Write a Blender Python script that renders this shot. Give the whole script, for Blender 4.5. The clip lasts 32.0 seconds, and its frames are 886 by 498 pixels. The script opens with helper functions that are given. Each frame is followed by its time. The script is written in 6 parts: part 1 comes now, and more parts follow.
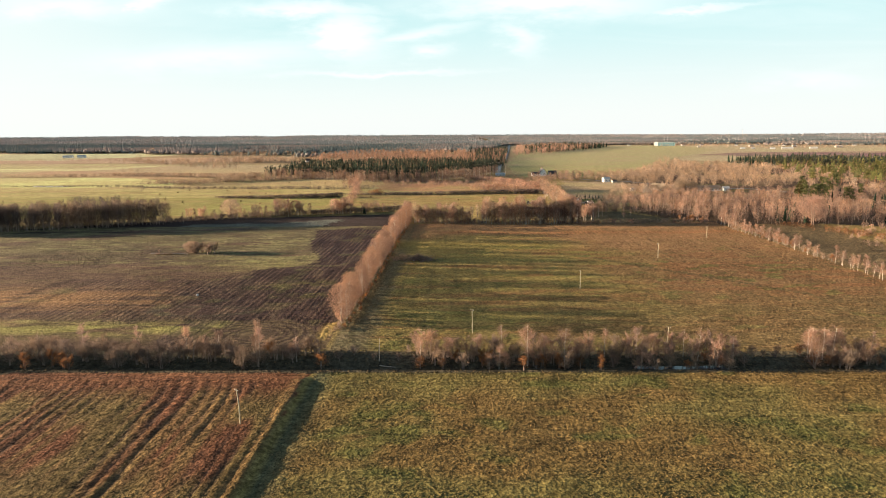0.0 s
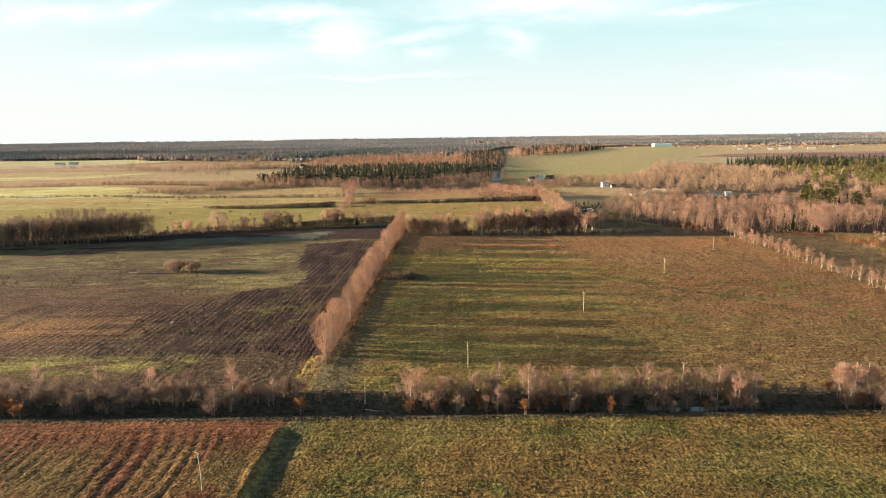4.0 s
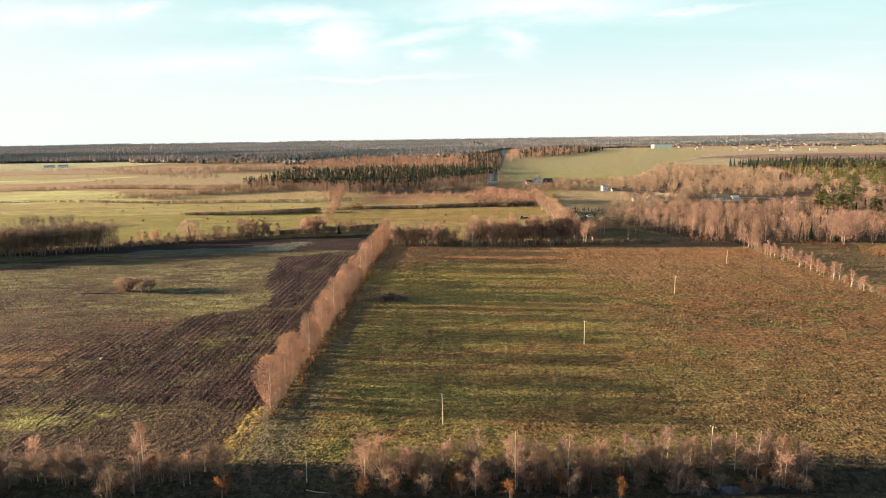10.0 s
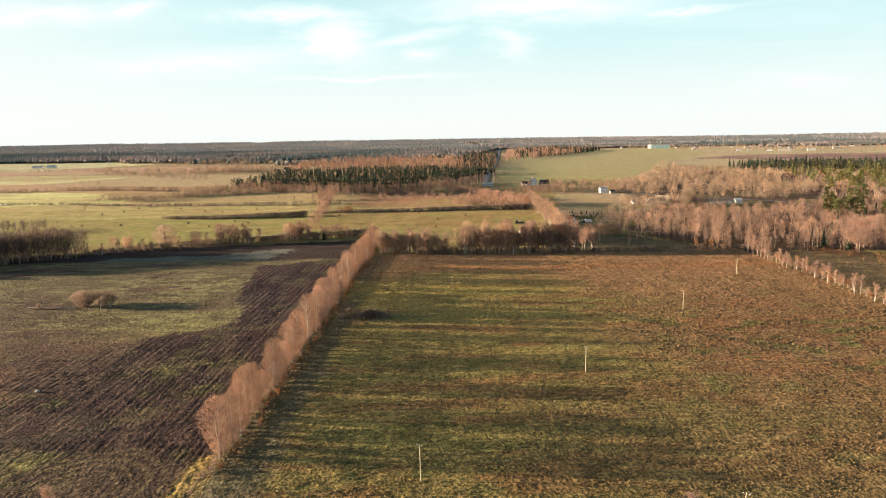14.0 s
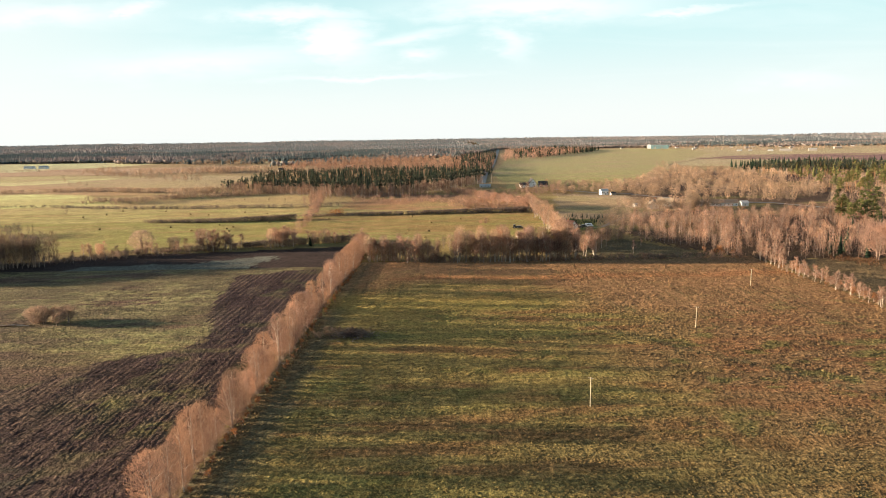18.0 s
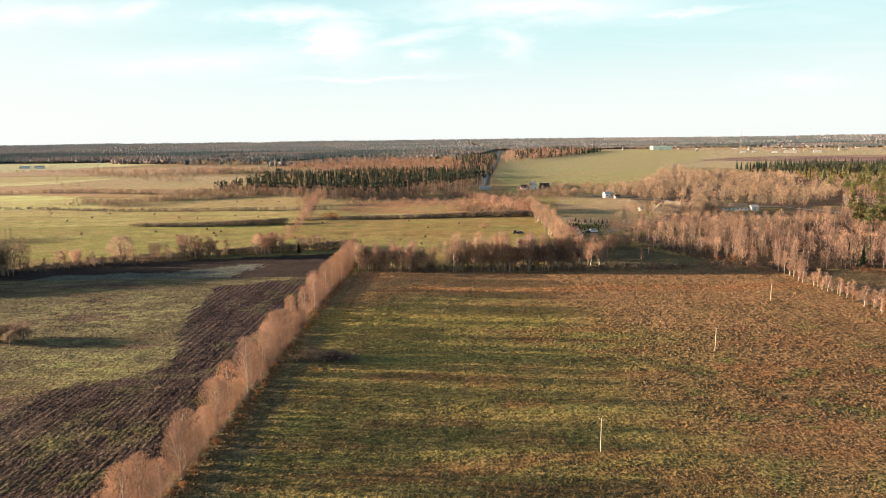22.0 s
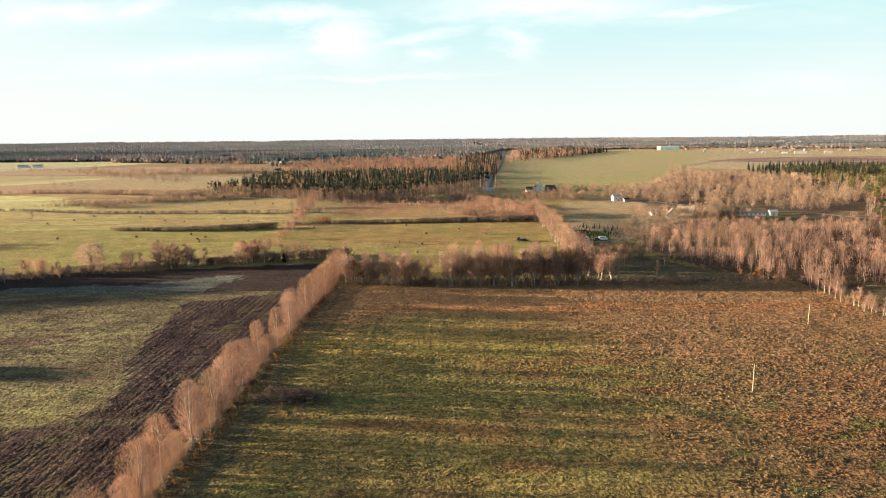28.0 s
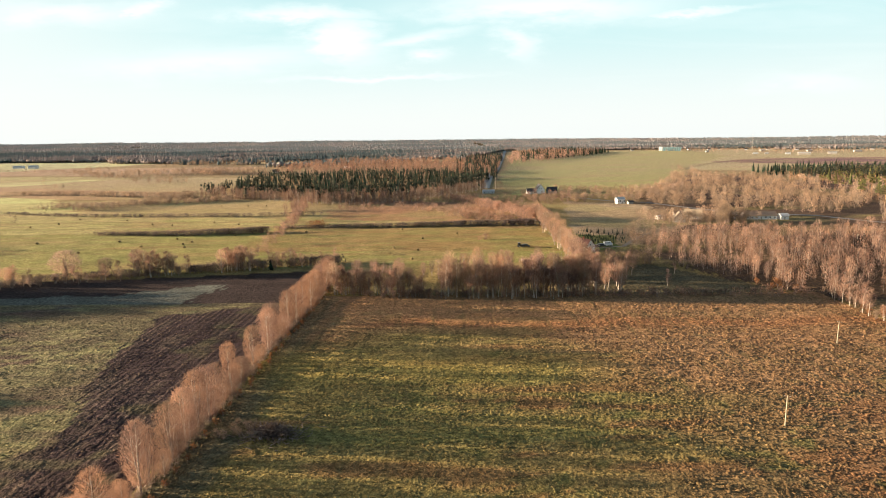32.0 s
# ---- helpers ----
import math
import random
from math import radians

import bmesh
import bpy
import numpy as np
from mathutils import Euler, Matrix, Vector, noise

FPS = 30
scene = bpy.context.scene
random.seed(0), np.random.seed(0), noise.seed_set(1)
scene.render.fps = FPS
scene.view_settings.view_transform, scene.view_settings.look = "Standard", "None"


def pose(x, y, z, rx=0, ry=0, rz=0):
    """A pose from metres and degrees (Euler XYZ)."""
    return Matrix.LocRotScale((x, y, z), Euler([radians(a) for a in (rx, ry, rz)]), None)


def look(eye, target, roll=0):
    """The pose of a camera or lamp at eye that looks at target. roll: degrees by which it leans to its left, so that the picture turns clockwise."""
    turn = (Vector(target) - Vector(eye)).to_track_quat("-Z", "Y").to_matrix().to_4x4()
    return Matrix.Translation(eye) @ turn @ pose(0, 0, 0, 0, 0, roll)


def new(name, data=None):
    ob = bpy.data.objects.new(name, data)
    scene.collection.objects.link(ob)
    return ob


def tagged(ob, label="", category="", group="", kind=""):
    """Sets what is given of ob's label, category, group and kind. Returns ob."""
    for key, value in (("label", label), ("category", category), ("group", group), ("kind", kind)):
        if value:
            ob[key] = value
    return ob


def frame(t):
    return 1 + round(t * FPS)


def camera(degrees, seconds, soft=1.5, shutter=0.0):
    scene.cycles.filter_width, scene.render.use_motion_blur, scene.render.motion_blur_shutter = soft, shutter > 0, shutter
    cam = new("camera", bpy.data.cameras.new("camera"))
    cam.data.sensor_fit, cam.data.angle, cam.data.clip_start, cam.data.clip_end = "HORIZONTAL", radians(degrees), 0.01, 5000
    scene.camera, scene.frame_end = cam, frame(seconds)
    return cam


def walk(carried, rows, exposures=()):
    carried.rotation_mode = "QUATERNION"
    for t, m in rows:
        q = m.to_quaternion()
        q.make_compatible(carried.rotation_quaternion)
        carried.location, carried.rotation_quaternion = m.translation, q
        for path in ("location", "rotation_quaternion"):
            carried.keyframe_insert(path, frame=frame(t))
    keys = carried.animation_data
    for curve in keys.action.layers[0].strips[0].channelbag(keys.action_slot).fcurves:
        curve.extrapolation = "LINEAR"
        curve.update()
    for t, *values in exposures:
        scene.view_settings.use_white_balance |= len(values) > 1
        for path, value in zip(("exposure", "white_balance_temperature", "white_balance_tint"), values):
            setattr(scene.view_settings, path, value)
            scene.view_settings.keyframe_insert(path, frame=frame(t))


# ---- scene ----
cam = camera(69.4, 32.0, soft=1.0)
PATH = [
    (0, (-9.885, 5.439, 60.234), (-9.914, 7.407, 59.88), -0.4),
    (1, (-9.149, 8.603, 61.666), (-9.181, 10.572, 61.315), -0.6),
    (2, (-8.976, 12.879, 62.832), (-9.006, 14.849, 62.484), -0.7),
    (3, (-9.003, 17.689, 63.913), (-9.027, 19.659, 63.565), -0.8),
    (6, (-5.937, 34.262, 64.169), (-5.959, 36.232, 63.824), -1.0),
    (9, (-2.812, 51.614, 64.417), (-2.833, 53.585, 64.073), -1.0),
    (11, (-0.913, 63.268, 64.553), (-0.927, 65.238, 64.21), -1.0),
    (13, (0.782, 74.959, 64.952), (0.773, 76.929, 64.608), -1.0),
    (17, (4.3, 98.057, 64.816), (4.298, 100.027, 64.473), -1.0),
    (19, (6.079, 108.893, 65.292), (6.074, 110.863, 64.947), -1.0),
    (23, (8.825, 130.694, 65.314), (8.817, 132.665, 64.972), -0.8),
    (28, (12.36, 155.467, 65.65), (12.338, 157.437, 65.306), -0.7),
    (32, (14.382, 175.221, 65.581), (14.358, 177.191, 65.239), -0.7),
]
walk(cam, [(t, look(eye, target, roll)) for t, eye, target, roll in PATH])

# ---------------------------------------------------------------- world, sun, exposure
SUN_EL, SUN_AZ = 7.4, 174.0          # degrees; the azimuth is counted from +x towards +y
sun_dir = Vector((math.cos(radians(SUN_AZ)) * math.cos(radians(SUN_EL)), math.sin(radians(SUN_AZ)) * math.cos(radians(SUN_EL)), math.sin(radians(SUN_EL))))
sun = new("sun", bpy.data.lights.new("sun", "SUN"))
sun.data.energy, sun.data.angle, sun.data.color = 5.0, radians(0.6), (1.0, 0.76, 0.52)
sun.matrix_world = look(sun_dir * 100, (0, 0, 0))
scene.view_settings.exposure = 2.3

world = bpy.data.worlds.new("sky")
scene.world = world
world.use_nodes = True
wn, wl = world.node_tree.nodes, world.node_tree.links
wn.clear()


def wnode(kind, **values):
    n = wn.new(kind)
    for key, value in values.items():
        n.inputs[key].default_value = value
    return n


w_out = wn.new("ShaderNodeOutputWorld")
w_sky = wn.new("ShaderNodeTexSky")
w_sky.sky_type, w_sky.sun_disc = "NISHITA", False
w_sky.sun_elevation, w_sky.sun_rotation = radians(SUN_EL), radians(90 - SUN_AZ)
w_sky.air_density, w_sky.dust_density, w_sky.ozone_density = 1.0, 1.4, 1.4
w_bg = wnode("ShaderNodeBackground", Strength=0.05)
# thin high cirrus: streaks of noise over the dome
w_co = wn.new("ShaderNodeTexCoord")
w_sep = wn.new("ShaderNodeSeparateXYZ")
wl.new(w_co.outputs["Generated"], w_sep.inputs[0])


def wmath(op, a, b=None, c=None):
    n = wn.new("ShaderNodeMath")
    n.operation = op
    for i, v in enumerate((a, b, c)):
        if v is None:
            continue
        if isinstance(v, (int, float)):
            n.inputs[i].default_value = v
        else:
            wl.new(v, n.inputs[i])
    return n.outputs[0]


w_h = wmath("MAXIMUM", w_sep.outputs[2], 0.0)
w_u = wmath("DIVIDE", w_sep.outputs[0], wmath("ADD", w_h, 0.10))
w_v = wmath("DIVIDE", w_sep.outputs[1], wmath("ADD", w_h, 0.10))
w_comb = wn.new("ShaderNodeCombineXYZ")
wl.new(wmath("ADD", wmath("MULTIPLY", w_u, 0.55), wmath("MULTIPLY", w_v, 0.30)), w_comb.inputs[0])
wl.new(wmath("MULTIPLY", w_v, 1.5), w_comb.inputs[1])
w_noise = wnode("ShaderNodeTexNoise", Scale=0.9, Detail=6.0, Roughness=0.55, Distortion=0.8)
wl.new(w_comb.outputs[0], w_noise.inputs["Vector"])
w_ramp = wn.new("ShaderNodeValToRGB")
w_ramp.color_ramp.elements[0].position, w_ramp.color_ramp.elements[1].position = 0.50, 0.66
wl.new(w_noise.outputs[0], w_ramp.inputs[0])


def wblend(fac, a, b):
    n = wn.new("ShaderNodeMix")
    n.data_type = "RGBA"
    for socket, v in ((n.inputs[0], fac), (n.inputs[6], a), (n.inputs[7], b)):
        if isinstance(v, tuple):
            socket.default_value = (*v, 1)
        else:
            wl.new(v, socket)
    return n.outputs[2]


CLOUDS = [
    (-0.217, 0.183, 0.106, 0.011, -0.03, 0.90),
    (-0.159, 0.151, 0.051, 0.030, -0.25, 0.95),
    (0.145, 0.189, 0.186, 0.021, 0.00, 0.90),
    (0.099, 0.142, 0.037, 0.023, -0.20, 0.75),
    (-0.037, 0.123, 0.032, 0.010, 0.10, 0.80),
    (-0.111, 0.091, 0.133, 0.004, 0.00, 0.60),
    (0.372, 0.182, 0.084, 0.005, 0.05, 0.70),
    (-0.375, 0.117, 0.159, 0.019, 0.03, 0.60),
    (-0.590, 0.190, 0.106, 0.013, 0.00, 0.70),
    (-0.462, 0.194, 0.025, 0.008, 0.00, 0.80),
    (-0.041, 0.149, 0.080, 0.007, 0.15, 0.60),
    (0.547, 0.078, 0.080, 0.012, 0.00, 0.40),
]
# pale haze low over the land, thinning with height, and the cirrus above it
w_haze = wn.new("ShaderNodeMapRange")
w_haze.interpolation_type = "SMOOTHSTEP"
for w_i, w_val in ((1, 0.12), (2, 0.50), (3, 0.96), (4, 0.0)):
    w_haze.inputs[w_i].default_value = w_val
wl.new(w_h, w_haze.inputs[0])
w_fade = wn.new("ShaderNodeMapRange")
for w_i, w_val in ((1, 0.04), (2, 0.14), (3, 0.0), (4, 0.75)):
    w_fade.inputs[w_i].default_value = w_val
wl.new(w_h, w_fade.inputs[0])
w_pale = wn.new("ShaderNodeMapRange")
w_pale.interpolation_type = "SMOOTHSTEP"
for w_i, w_val in ((1, 0.01), (2, 0.20), (3, 0.0), (4, 1.0)):
    w_pale.inputs[w_i].default_value = w_val
wl.new(w_h, w_pale.inputs[0])
# the sky is paler towards the low sun
w_ax = wmath("DIVIDE", w_sep.outputs[0], wmath("MAXIMUM", w_sep.outputs[1], 0.05))
w_az = wmath("DIVIDE", w_sep.outputs[2], wmath("MAXIMUM", w_sep.outputs[1], 0.05))
w_side = wn.new("ShaderNodeMapRange")
w_side.interpolation_type = "SMOOTHSTEP"
for w_i, w_val in ((1, -0.75), (2, -0.2), (3, 0.35), (4, 1.0)):
    w_side.inputs[w_i].default_value = w_val
wl.new(w_ax, w_side.inputs[0])
w_low = wblend(wmath("MULTIPLY", w_pale.outputs[0], w_side.outputs[0]), (3.98, 4.16, 4.06), (2.55, 3.8, 3.86))
w_col = wblend(w_haze.outputs[0], w_sky.outputs[0], w_low)
# ragged edges for the single clouds
w_rag = wnode("ShaderNodeTexNoise", Scale=9.0, Detail=5.0, Roughness=0.6)
w_stretch = wn.new("ShaderNodeCombineXYZ")
wl.new(w_ax, w_stretch.inputs[0])
wl.new(wmath("MULTIPLY", w_az, 3.0), w_stretch.inputs[1])
wl.new(w_stretch.outputs[0], w_rag.inputs["Vector"])
w_jit = wmath("SUBTRACT", w_rag.outputs[0], 0.5)
w_wx, w_wz = wmath("ADD", w_ax, wmath("MULTIPLY", w_jit, 0.16)), wmath("ADD", w_az, wmath("MULTIPLY", w_jit, 0.05))
# thin clouds ahead: side, height, half width, half height, slant, density
w_veil = None
for w_cx, w_cz, w_hw, w_hh, w_sl, w_d in CLOUDS:
    w_dx = wmath("SUBTRACT", w_wx, w_cx)
    w_dz = wmath("SUBTRACT", wmath("SUBTRACT", w_wz, w_cz), wmath("MULTIPLY", w_dx, w_sl))
    w_r2 = wmath("ADD", wmath("POWER", wmath("ABSOLUTE", wmath("DIVIDE", w_dx, w_hw)), 2.0), wmath("POWER", wmath("ABSOLUTE", wmath("DIVIDE", w_dz, w_hh)), 2.0))
    w_one = wmath("MULTIPLY", wmath("EXPONENT", wmath("MULTIPLY", w_r2, -1.0)), w_d)
    w_veil = w_one if w_veil is None else wmath("MAXIMUM", w_veil, w_one)
w_veil = wmath("MULTIPLY", w_veil, wmath("MINIMUM", wmath("ADD", wmath("MULTIPLY", w_rag.outputs[0], 1.5), 0.15), 1.0))
w_thin = wmath("MULTIPLY", wmath("MULTIPLY", w_ramp.outputs[0], w_fade.outputs[0]), 0.25)
w_col = wblend(wmath("MINIMUM", wmath("ADD", w_veil, w_thin), 1.0), w_col, (4.6, 4.75, 4.7))
wl.new(w_col, w_bg.inputs[0])
wl.new(w_bg.outputs[0], w_out.inputs[0])


# ---------------------------------------------------------------- materials
def lattice(ix, iy, seed):
    h = (ix.astype(np.int64) * 374761393 + iy.astype(np.int64) * 668265263 + seed * 974634533) & 0xFFFFFFFF
    h = ((h ^ (h >> 13)) * 1274126177) & 0xFFFFFFFF
    return ((h ^ (h >> 16)) & 0xFFFF) / 65535.0


def vnoise(x, y, seed=0):
    """Smooth value noise, 0 to 1, on arrays."""
    x, y = np.asarray(x, float), np.asarray(y, float)
    ix, iy = np.floor(x), np.floor(y)
    fx, fy = x - ix, y - iy
    fx, fy = fx * fx * (3 - 2 * fx), fy * fy * (3 - 2 * fy)
    a, b = lattice(ix, iy, seed), lattice(ix + 1, iy, seed)
    c, d = lattice(ix, iy + 1, seed), lattice(ix + 1, iy + 1, seed)
    return (a * (1 - fx) + b * fx) * (1 - fy) + (c * (1 - fx) + d * fx) * fy


def fbm(x, y, seed=0, octaves=3):
    total, amp, norm = 0.0, 1.0, 0.0
    for o in range(octaves):
        total = total + amp * vnoise(np.asarray(x) * 2 ** o, np.asarray(y) * 2 ** o, seed + o * 17)
        norm += amp
        amp *= 0.5
    return total / norm


class Mat:
    """A small builder for procedural surfaces."""

    def __init__(self, name, rough=0.9, spec=0.2):
        self.m = bpy.data.materials.new(name)
        self.m.use_nodes = True
        self.n, self.l = self.m.node_tree.nodes, self.m.node_tree.links
        self.p = self.n["Principled BSDF"]
        self.p.inputs["Roughness"].default_value = rough
        self.p.inputs["Specular IOR Level"].default_value = spec

    def node(self, kind, **values):
        n = self.n.new(kind)
        for key, value in values.items():
            n.inputs[key].default_value = value
        return n

    def noise(self, scale, detail=3.0, vector=None):
        n = self.node("ShaderNodeTexNoise", Scale=scale, Detail=detail)
        if vector is None:
            vector = self.node("ShaderNodeNewGeometry").outputs["Position"]
        self.l.new(vector, n.inputs["Vector"])
        return n.outputs[0]

    def ramp(self, value, stops):
        n = self.n.new("ShaderNodeValToRGB")
        e = n.color_ramp.elements
        while len(e) < len(stops):
            e.new(0.5)
        for el, (pos, col) in zip(e, stops):
            el.position, el.color = pos, (*col, 1)
        self.l.new(value, n.inputs[0])
        return n.outputs[0]

    def mix(self, a, b, fac, mode="MIX"):
        n = self.n.new("ShaderNodeMix")
        n.data_type, n.blend_type = "RGBA", mode
        for socket, v in ((n.inputs[6], a), (n.inputs[7], b), (n.inputs[0], fac)):
            if isinstance(v, (int, float)):
                socket.default_value = v
            elif isinstance(v, tuple):
                socket.default_value = (*v, 1)
            else:
                self.l.new(v, socket)
        return n.outputs[2]

    def math(self, op, a, b):
        n = self.n.new("ShaderNodeMath")
        n.operation = op
        for i, v in enumerate((a, b)):
            if isinstance(v, (int, float)):
                n.inputs[i].default_value = v
            else:
                self.l.new(v, n.inputs[i])
        return n.outputs[0]

    def bump(self, height, strength=0.5, distance=0.1):
        n = self.node("ShaderNodeBump", Strength=strength, Distance=distance)
        self.l.new(height, n.inputs["Height"])
        self.l.new(n.outputs[0], self.p.inputs["Normal"])

    def color(self, c):
        self.l.new(c, self.p.inputs["Base Color"])
        return self.m

    def porous(self, c, share):
        """Fine twigs and needles: a share of the light passes through."""
        back = self.n.new("ShaderNodeBsdfTranslucent")
        both = self.n.new("ShaderNodeMixShader")
        self.l.new(c, back.inputs["Color"])
        both.inputs[0].default_value = share
        self.l.new(self.p.outputs[0], both.inputs[1])
        self.l.new(back.outputs[0], both.inputs[2])
        self.l.new(both.outputs[0], self.n["Material Output"].inputs["Surface"])
        return self.color(c)


def grey(v):
    return (v, v, v)


def ground_material():
    k = Mat("soil_and_grass", 1.0, 0.05)
    tint = k.node("ShaderNodeAttribute")
    tint.attribute_name = "tint"
    fine = k.ramp(k.noise(2.6, 6.0), [(0.3, grey(0.42)), (0.7, grey(1.55))])
    broad = k.ramp(k.noise(0.09, 4.0), [(0.3, grey(0.72)), (0.7, grey(1.25))])
    c = k.mix(tint.outputs["Color"], fine, 0.8, "MULTIPLY")
    c = k.mix(c, broad, 0.7, "MULTIPLY")
    # clumps of turf and clods a stride across
    c = k.mix(c, k.ramp(k.noise(0.75, 3.0), [(0.36, grey(0.60)), (0.5, grey(1.0)), (0.64, grey(1.42))]), 0.85, "MULTIPLY")
    # streaks left by mowing and drilling
    flow = k.node("ShaderNodeMapping")
    flow.inputs["Scale"].default_value = (0.10, 0.9, 1.0)
    k.l.new(k.node("ShaderNodeNewGeometry").outputs["Position"], flow.inputs["Vector"])
    c = k.mix(c, k.ramp(k.noise(1.0, 5.0, flow.outputs[0]), [(0.35, grey(0.62)), (0.65, grey(1.3))]), 0.6, "MULTIPLY")
    # furrows run along y
    geo = k.node("ShaderNodeNewGeometry")
    wave = k.node("ShaderNodeTexWave", Scale=0.19, Distortion=2.6, Detail=3.0)
    wave.inputs["Detail Scale"].default_value = 0.35
    k.l.new(geo.outputs["Position"], wave.inputs["Vector"])
    broken = k.ramp(k.noise(1.3, 4.0), [(0.38, grey(0.0)), (0.62, grey(1.0))])
    fur = k.math("MULTIPLY", k.math("MULTIPLY", wave.outputs["Fac"], broken), tint.outputs["Alpha"])
    c = k.mix(c, k.ramp(fur, [(0.0, grey(1.0)), (1.0, grey(0.6))]), 0.4, "MULTIPLY")
    h = k.math("ADD", k.math("ADD", k.noise(1.4, 6.0), k.noise(0.75, 3.0)), k.math("MULTIPLY", fur, -0.14))
    k.bump(h, 1.0, 0.34)
    k.p.inputs["Sheen Weight"].default_value = 0.35
    k.p.inputs["Sheen Roughness"].default_value = 0.6
    k.l.new(c, k.p.inputs["Sheen Tint"])
    return k.color(c)


def tinted_material(name, low=0.5, high=1.5, rough=0.95, share=0.0):
    """Takes each vertex's own tint and varies it from blade to blade."""
    k = Mat(name, rough, 0.1)
    tint = k.node("ShaderNodeAttribute")
    tint.attribute_name = "tint"
    isl = k.node("ShaderNodeNewGeometry").outputs["Random Per Island"]
    c = k.mix(tint.outputs["Color"], k.ramp(isl, [(0.0, grey(low)), (1.0, grey(high))]), 1.0, "MULTIPLY")
    return k.porous(c, share) if share else k.color(c)


TWIG_COLOURS = {}


def twig_material(name, dark, light, shift=0.25, stand=False):
    """Twigs or needles. stand: for a joined stand of trees, in which each tree carries its own tint."""
    TWIG_COLOURS[name] = (dark, light, shift)
    k = Mat(name, 0.85, 0.15)
    isl = k.node("ShaderNodeNewGeometry").outputs["Random Per Island"]
    c = k.ramp(isl, [(0.0, dark), (1.0, light)])
    c = k.mix(c, k.ramp(k.noise(0.13, 2.0), [(0.34, (0.66, 0.68, 0.74)), (0.66, (1.32, 1.27, 1.15))]), 1.0, "MULTIPLY")
    own = k.node("ShaderNodeObjectInfo").outputs["Random"]
    c = k.mix(c, k.ramp(own, [(0.0, (1 - shift, 1 - shift, 1 - shift)), (0.5, (1.0, 0.92, 0.85)), (1.0, (1 + shift, 1 + shift * 0.8, 1 + shift * 0.9))]), 1.0, "MULTIPLY")
    if stand:
        tint = k.node("ShaderNodeAttribute")
        tint.attribute_name = "tint"
        c = k.mix(c, tint.outputs["Color"], 1.0, "MULTIPLY")
    return k.porous(c, 0.3 if stand else 0.4)


def bark_material(name, base, dark, scale=3.0):
    k = Mat(name, 0.85, 0.2)
    geo = k.node("ShaderNodeNewGeometry")
    st = k.node("ShaderNodeMapping")
    st.inputs["Scale"].default_value = (1.0, 1.0, 2.6)
    k.l.new(geo.outputs["Position"], st.inputs["Vector"])
    n = k.noise(scale, 4.0, st.outputs[0])
    k.bump(n, 0.6, 0.03)
    return k.color(k.ramp(n, [(0.38, dark), (0.56, base)]))


def plain_material(name, base, vary=0.2, scale=1.5, rough=0.8, spec=0.3, metal=0.0):
    k = Mat(name, rough, spec)
    k.p.inputs["Metallic"].default_value = metal
    n = k.noise(scale, 5.0)
    n2 = k.noise(scale * 9, 3.0)
    lo, hi = tuple(v * (1 - vary) for v in base), tuple(min(1, v * (1 + vary)) for v in base)
    k.bump(n2, 0.25, 0.02)
    return k.color(k.mix(k.ramp(n, [(0.3, lo), (0.7, hi)]), k.ramp(n2, [(0.3, grey(0.88)), (0.7, grey(1.08))]), 1.0, "MULTIPLY"))


M_GROUND = ground_material()
M_TUFT = tinted_material("dry_grass", 0.5, 1.28)
M_LEAFY = tinted_material("far_canopy", 0.95, 1.05, 0.95, 0.5)
M_ROSY = twig_material("rosy_twigs", (0.17, 0.112, 0.088), (0.36, 0.24, 0.185))
M_BIRCHTWIG = twig_material("birch_twigs", (0.17, 0.114, 0.092), (0.40, 0.272, 0.212))
M_TAN = twig_material("tan_twigs", (0.155, 0.118, 0.088), (0.36, 0.275, 0.205))
# darker grey twigs, partly with the shade inside dense wood and hedges painted in
M_DARKTWIG = twig_material("dark_grey_twigs", (0.085, 0.072, 0.068), (0.19, 0.155, 0.145))
M_GREYTWIG = twig_material("grey_twigs", (0.11, 0.085, 0.07), (0.27, 0.208, 0.168))
# lighter copies of rosy and tan twigs, with light through the crowns painted in
M_LITROSY = twig_material("lit_rosy_twigs", (0.20, 0.135, 0.105), (0.42, 0.29, 0.22))
M_LITTAN = twig_material("lit_tan_twigs", (0.19, 0.143, 0.104), (0.40, 0.305, 0.22))
M_ROWTWIG = twig_material("orange_tan_twigs", (0.165, 0.106, 0.08), (0.35, 0.228, 0.168))
M_RUST = twig_material("rust_twigs", (0.16, 0.08, 0.038), (0.33, 0.17, 0.08))
M_SPRUCE = twig_material("spruce_needles", (0.010, 0.024, 0.016), (0.034, 0.060, 0.038), 0.3)
M_PINE = twig_material("pine_needles", (0.055, 0.068, 0.028), (0.165, 0.17, 0.066), 0.3)
M_FIR = twig_material("fir_needles", (0.024, 0.038, 0.032), (0.085, 0.105, 0.078), 0.3)
M_BIRCHBARK = bark_material("birch_bark", (0.50, 0.44, 0.36), (0.16, 0.12, 0.10))
M_PALEBARK = bark_material("pale_bark", (0.42, 0.36, 0.30), (0.16, 0.12, 0.10))
M_BARK = bark_material("grey_bark", (0.27, 0.21, 0.17), (0.12, 0.09, 0.07))
M_PINEBARK = bark_material("pine_bark", (0.30, 0.16, 0.08), (0.12, 0.07, 0.045))
M_POLE = bark_material("pale_pole_wood", (0.38, 0.32, 0.22), (0.26, 0.26, 0.19), 6.0)
M_IRON = plain_material("weathered_iron", (0.16, 0.15, 0.14), 0.3, 4, 0.5, 0.5, 0.6)
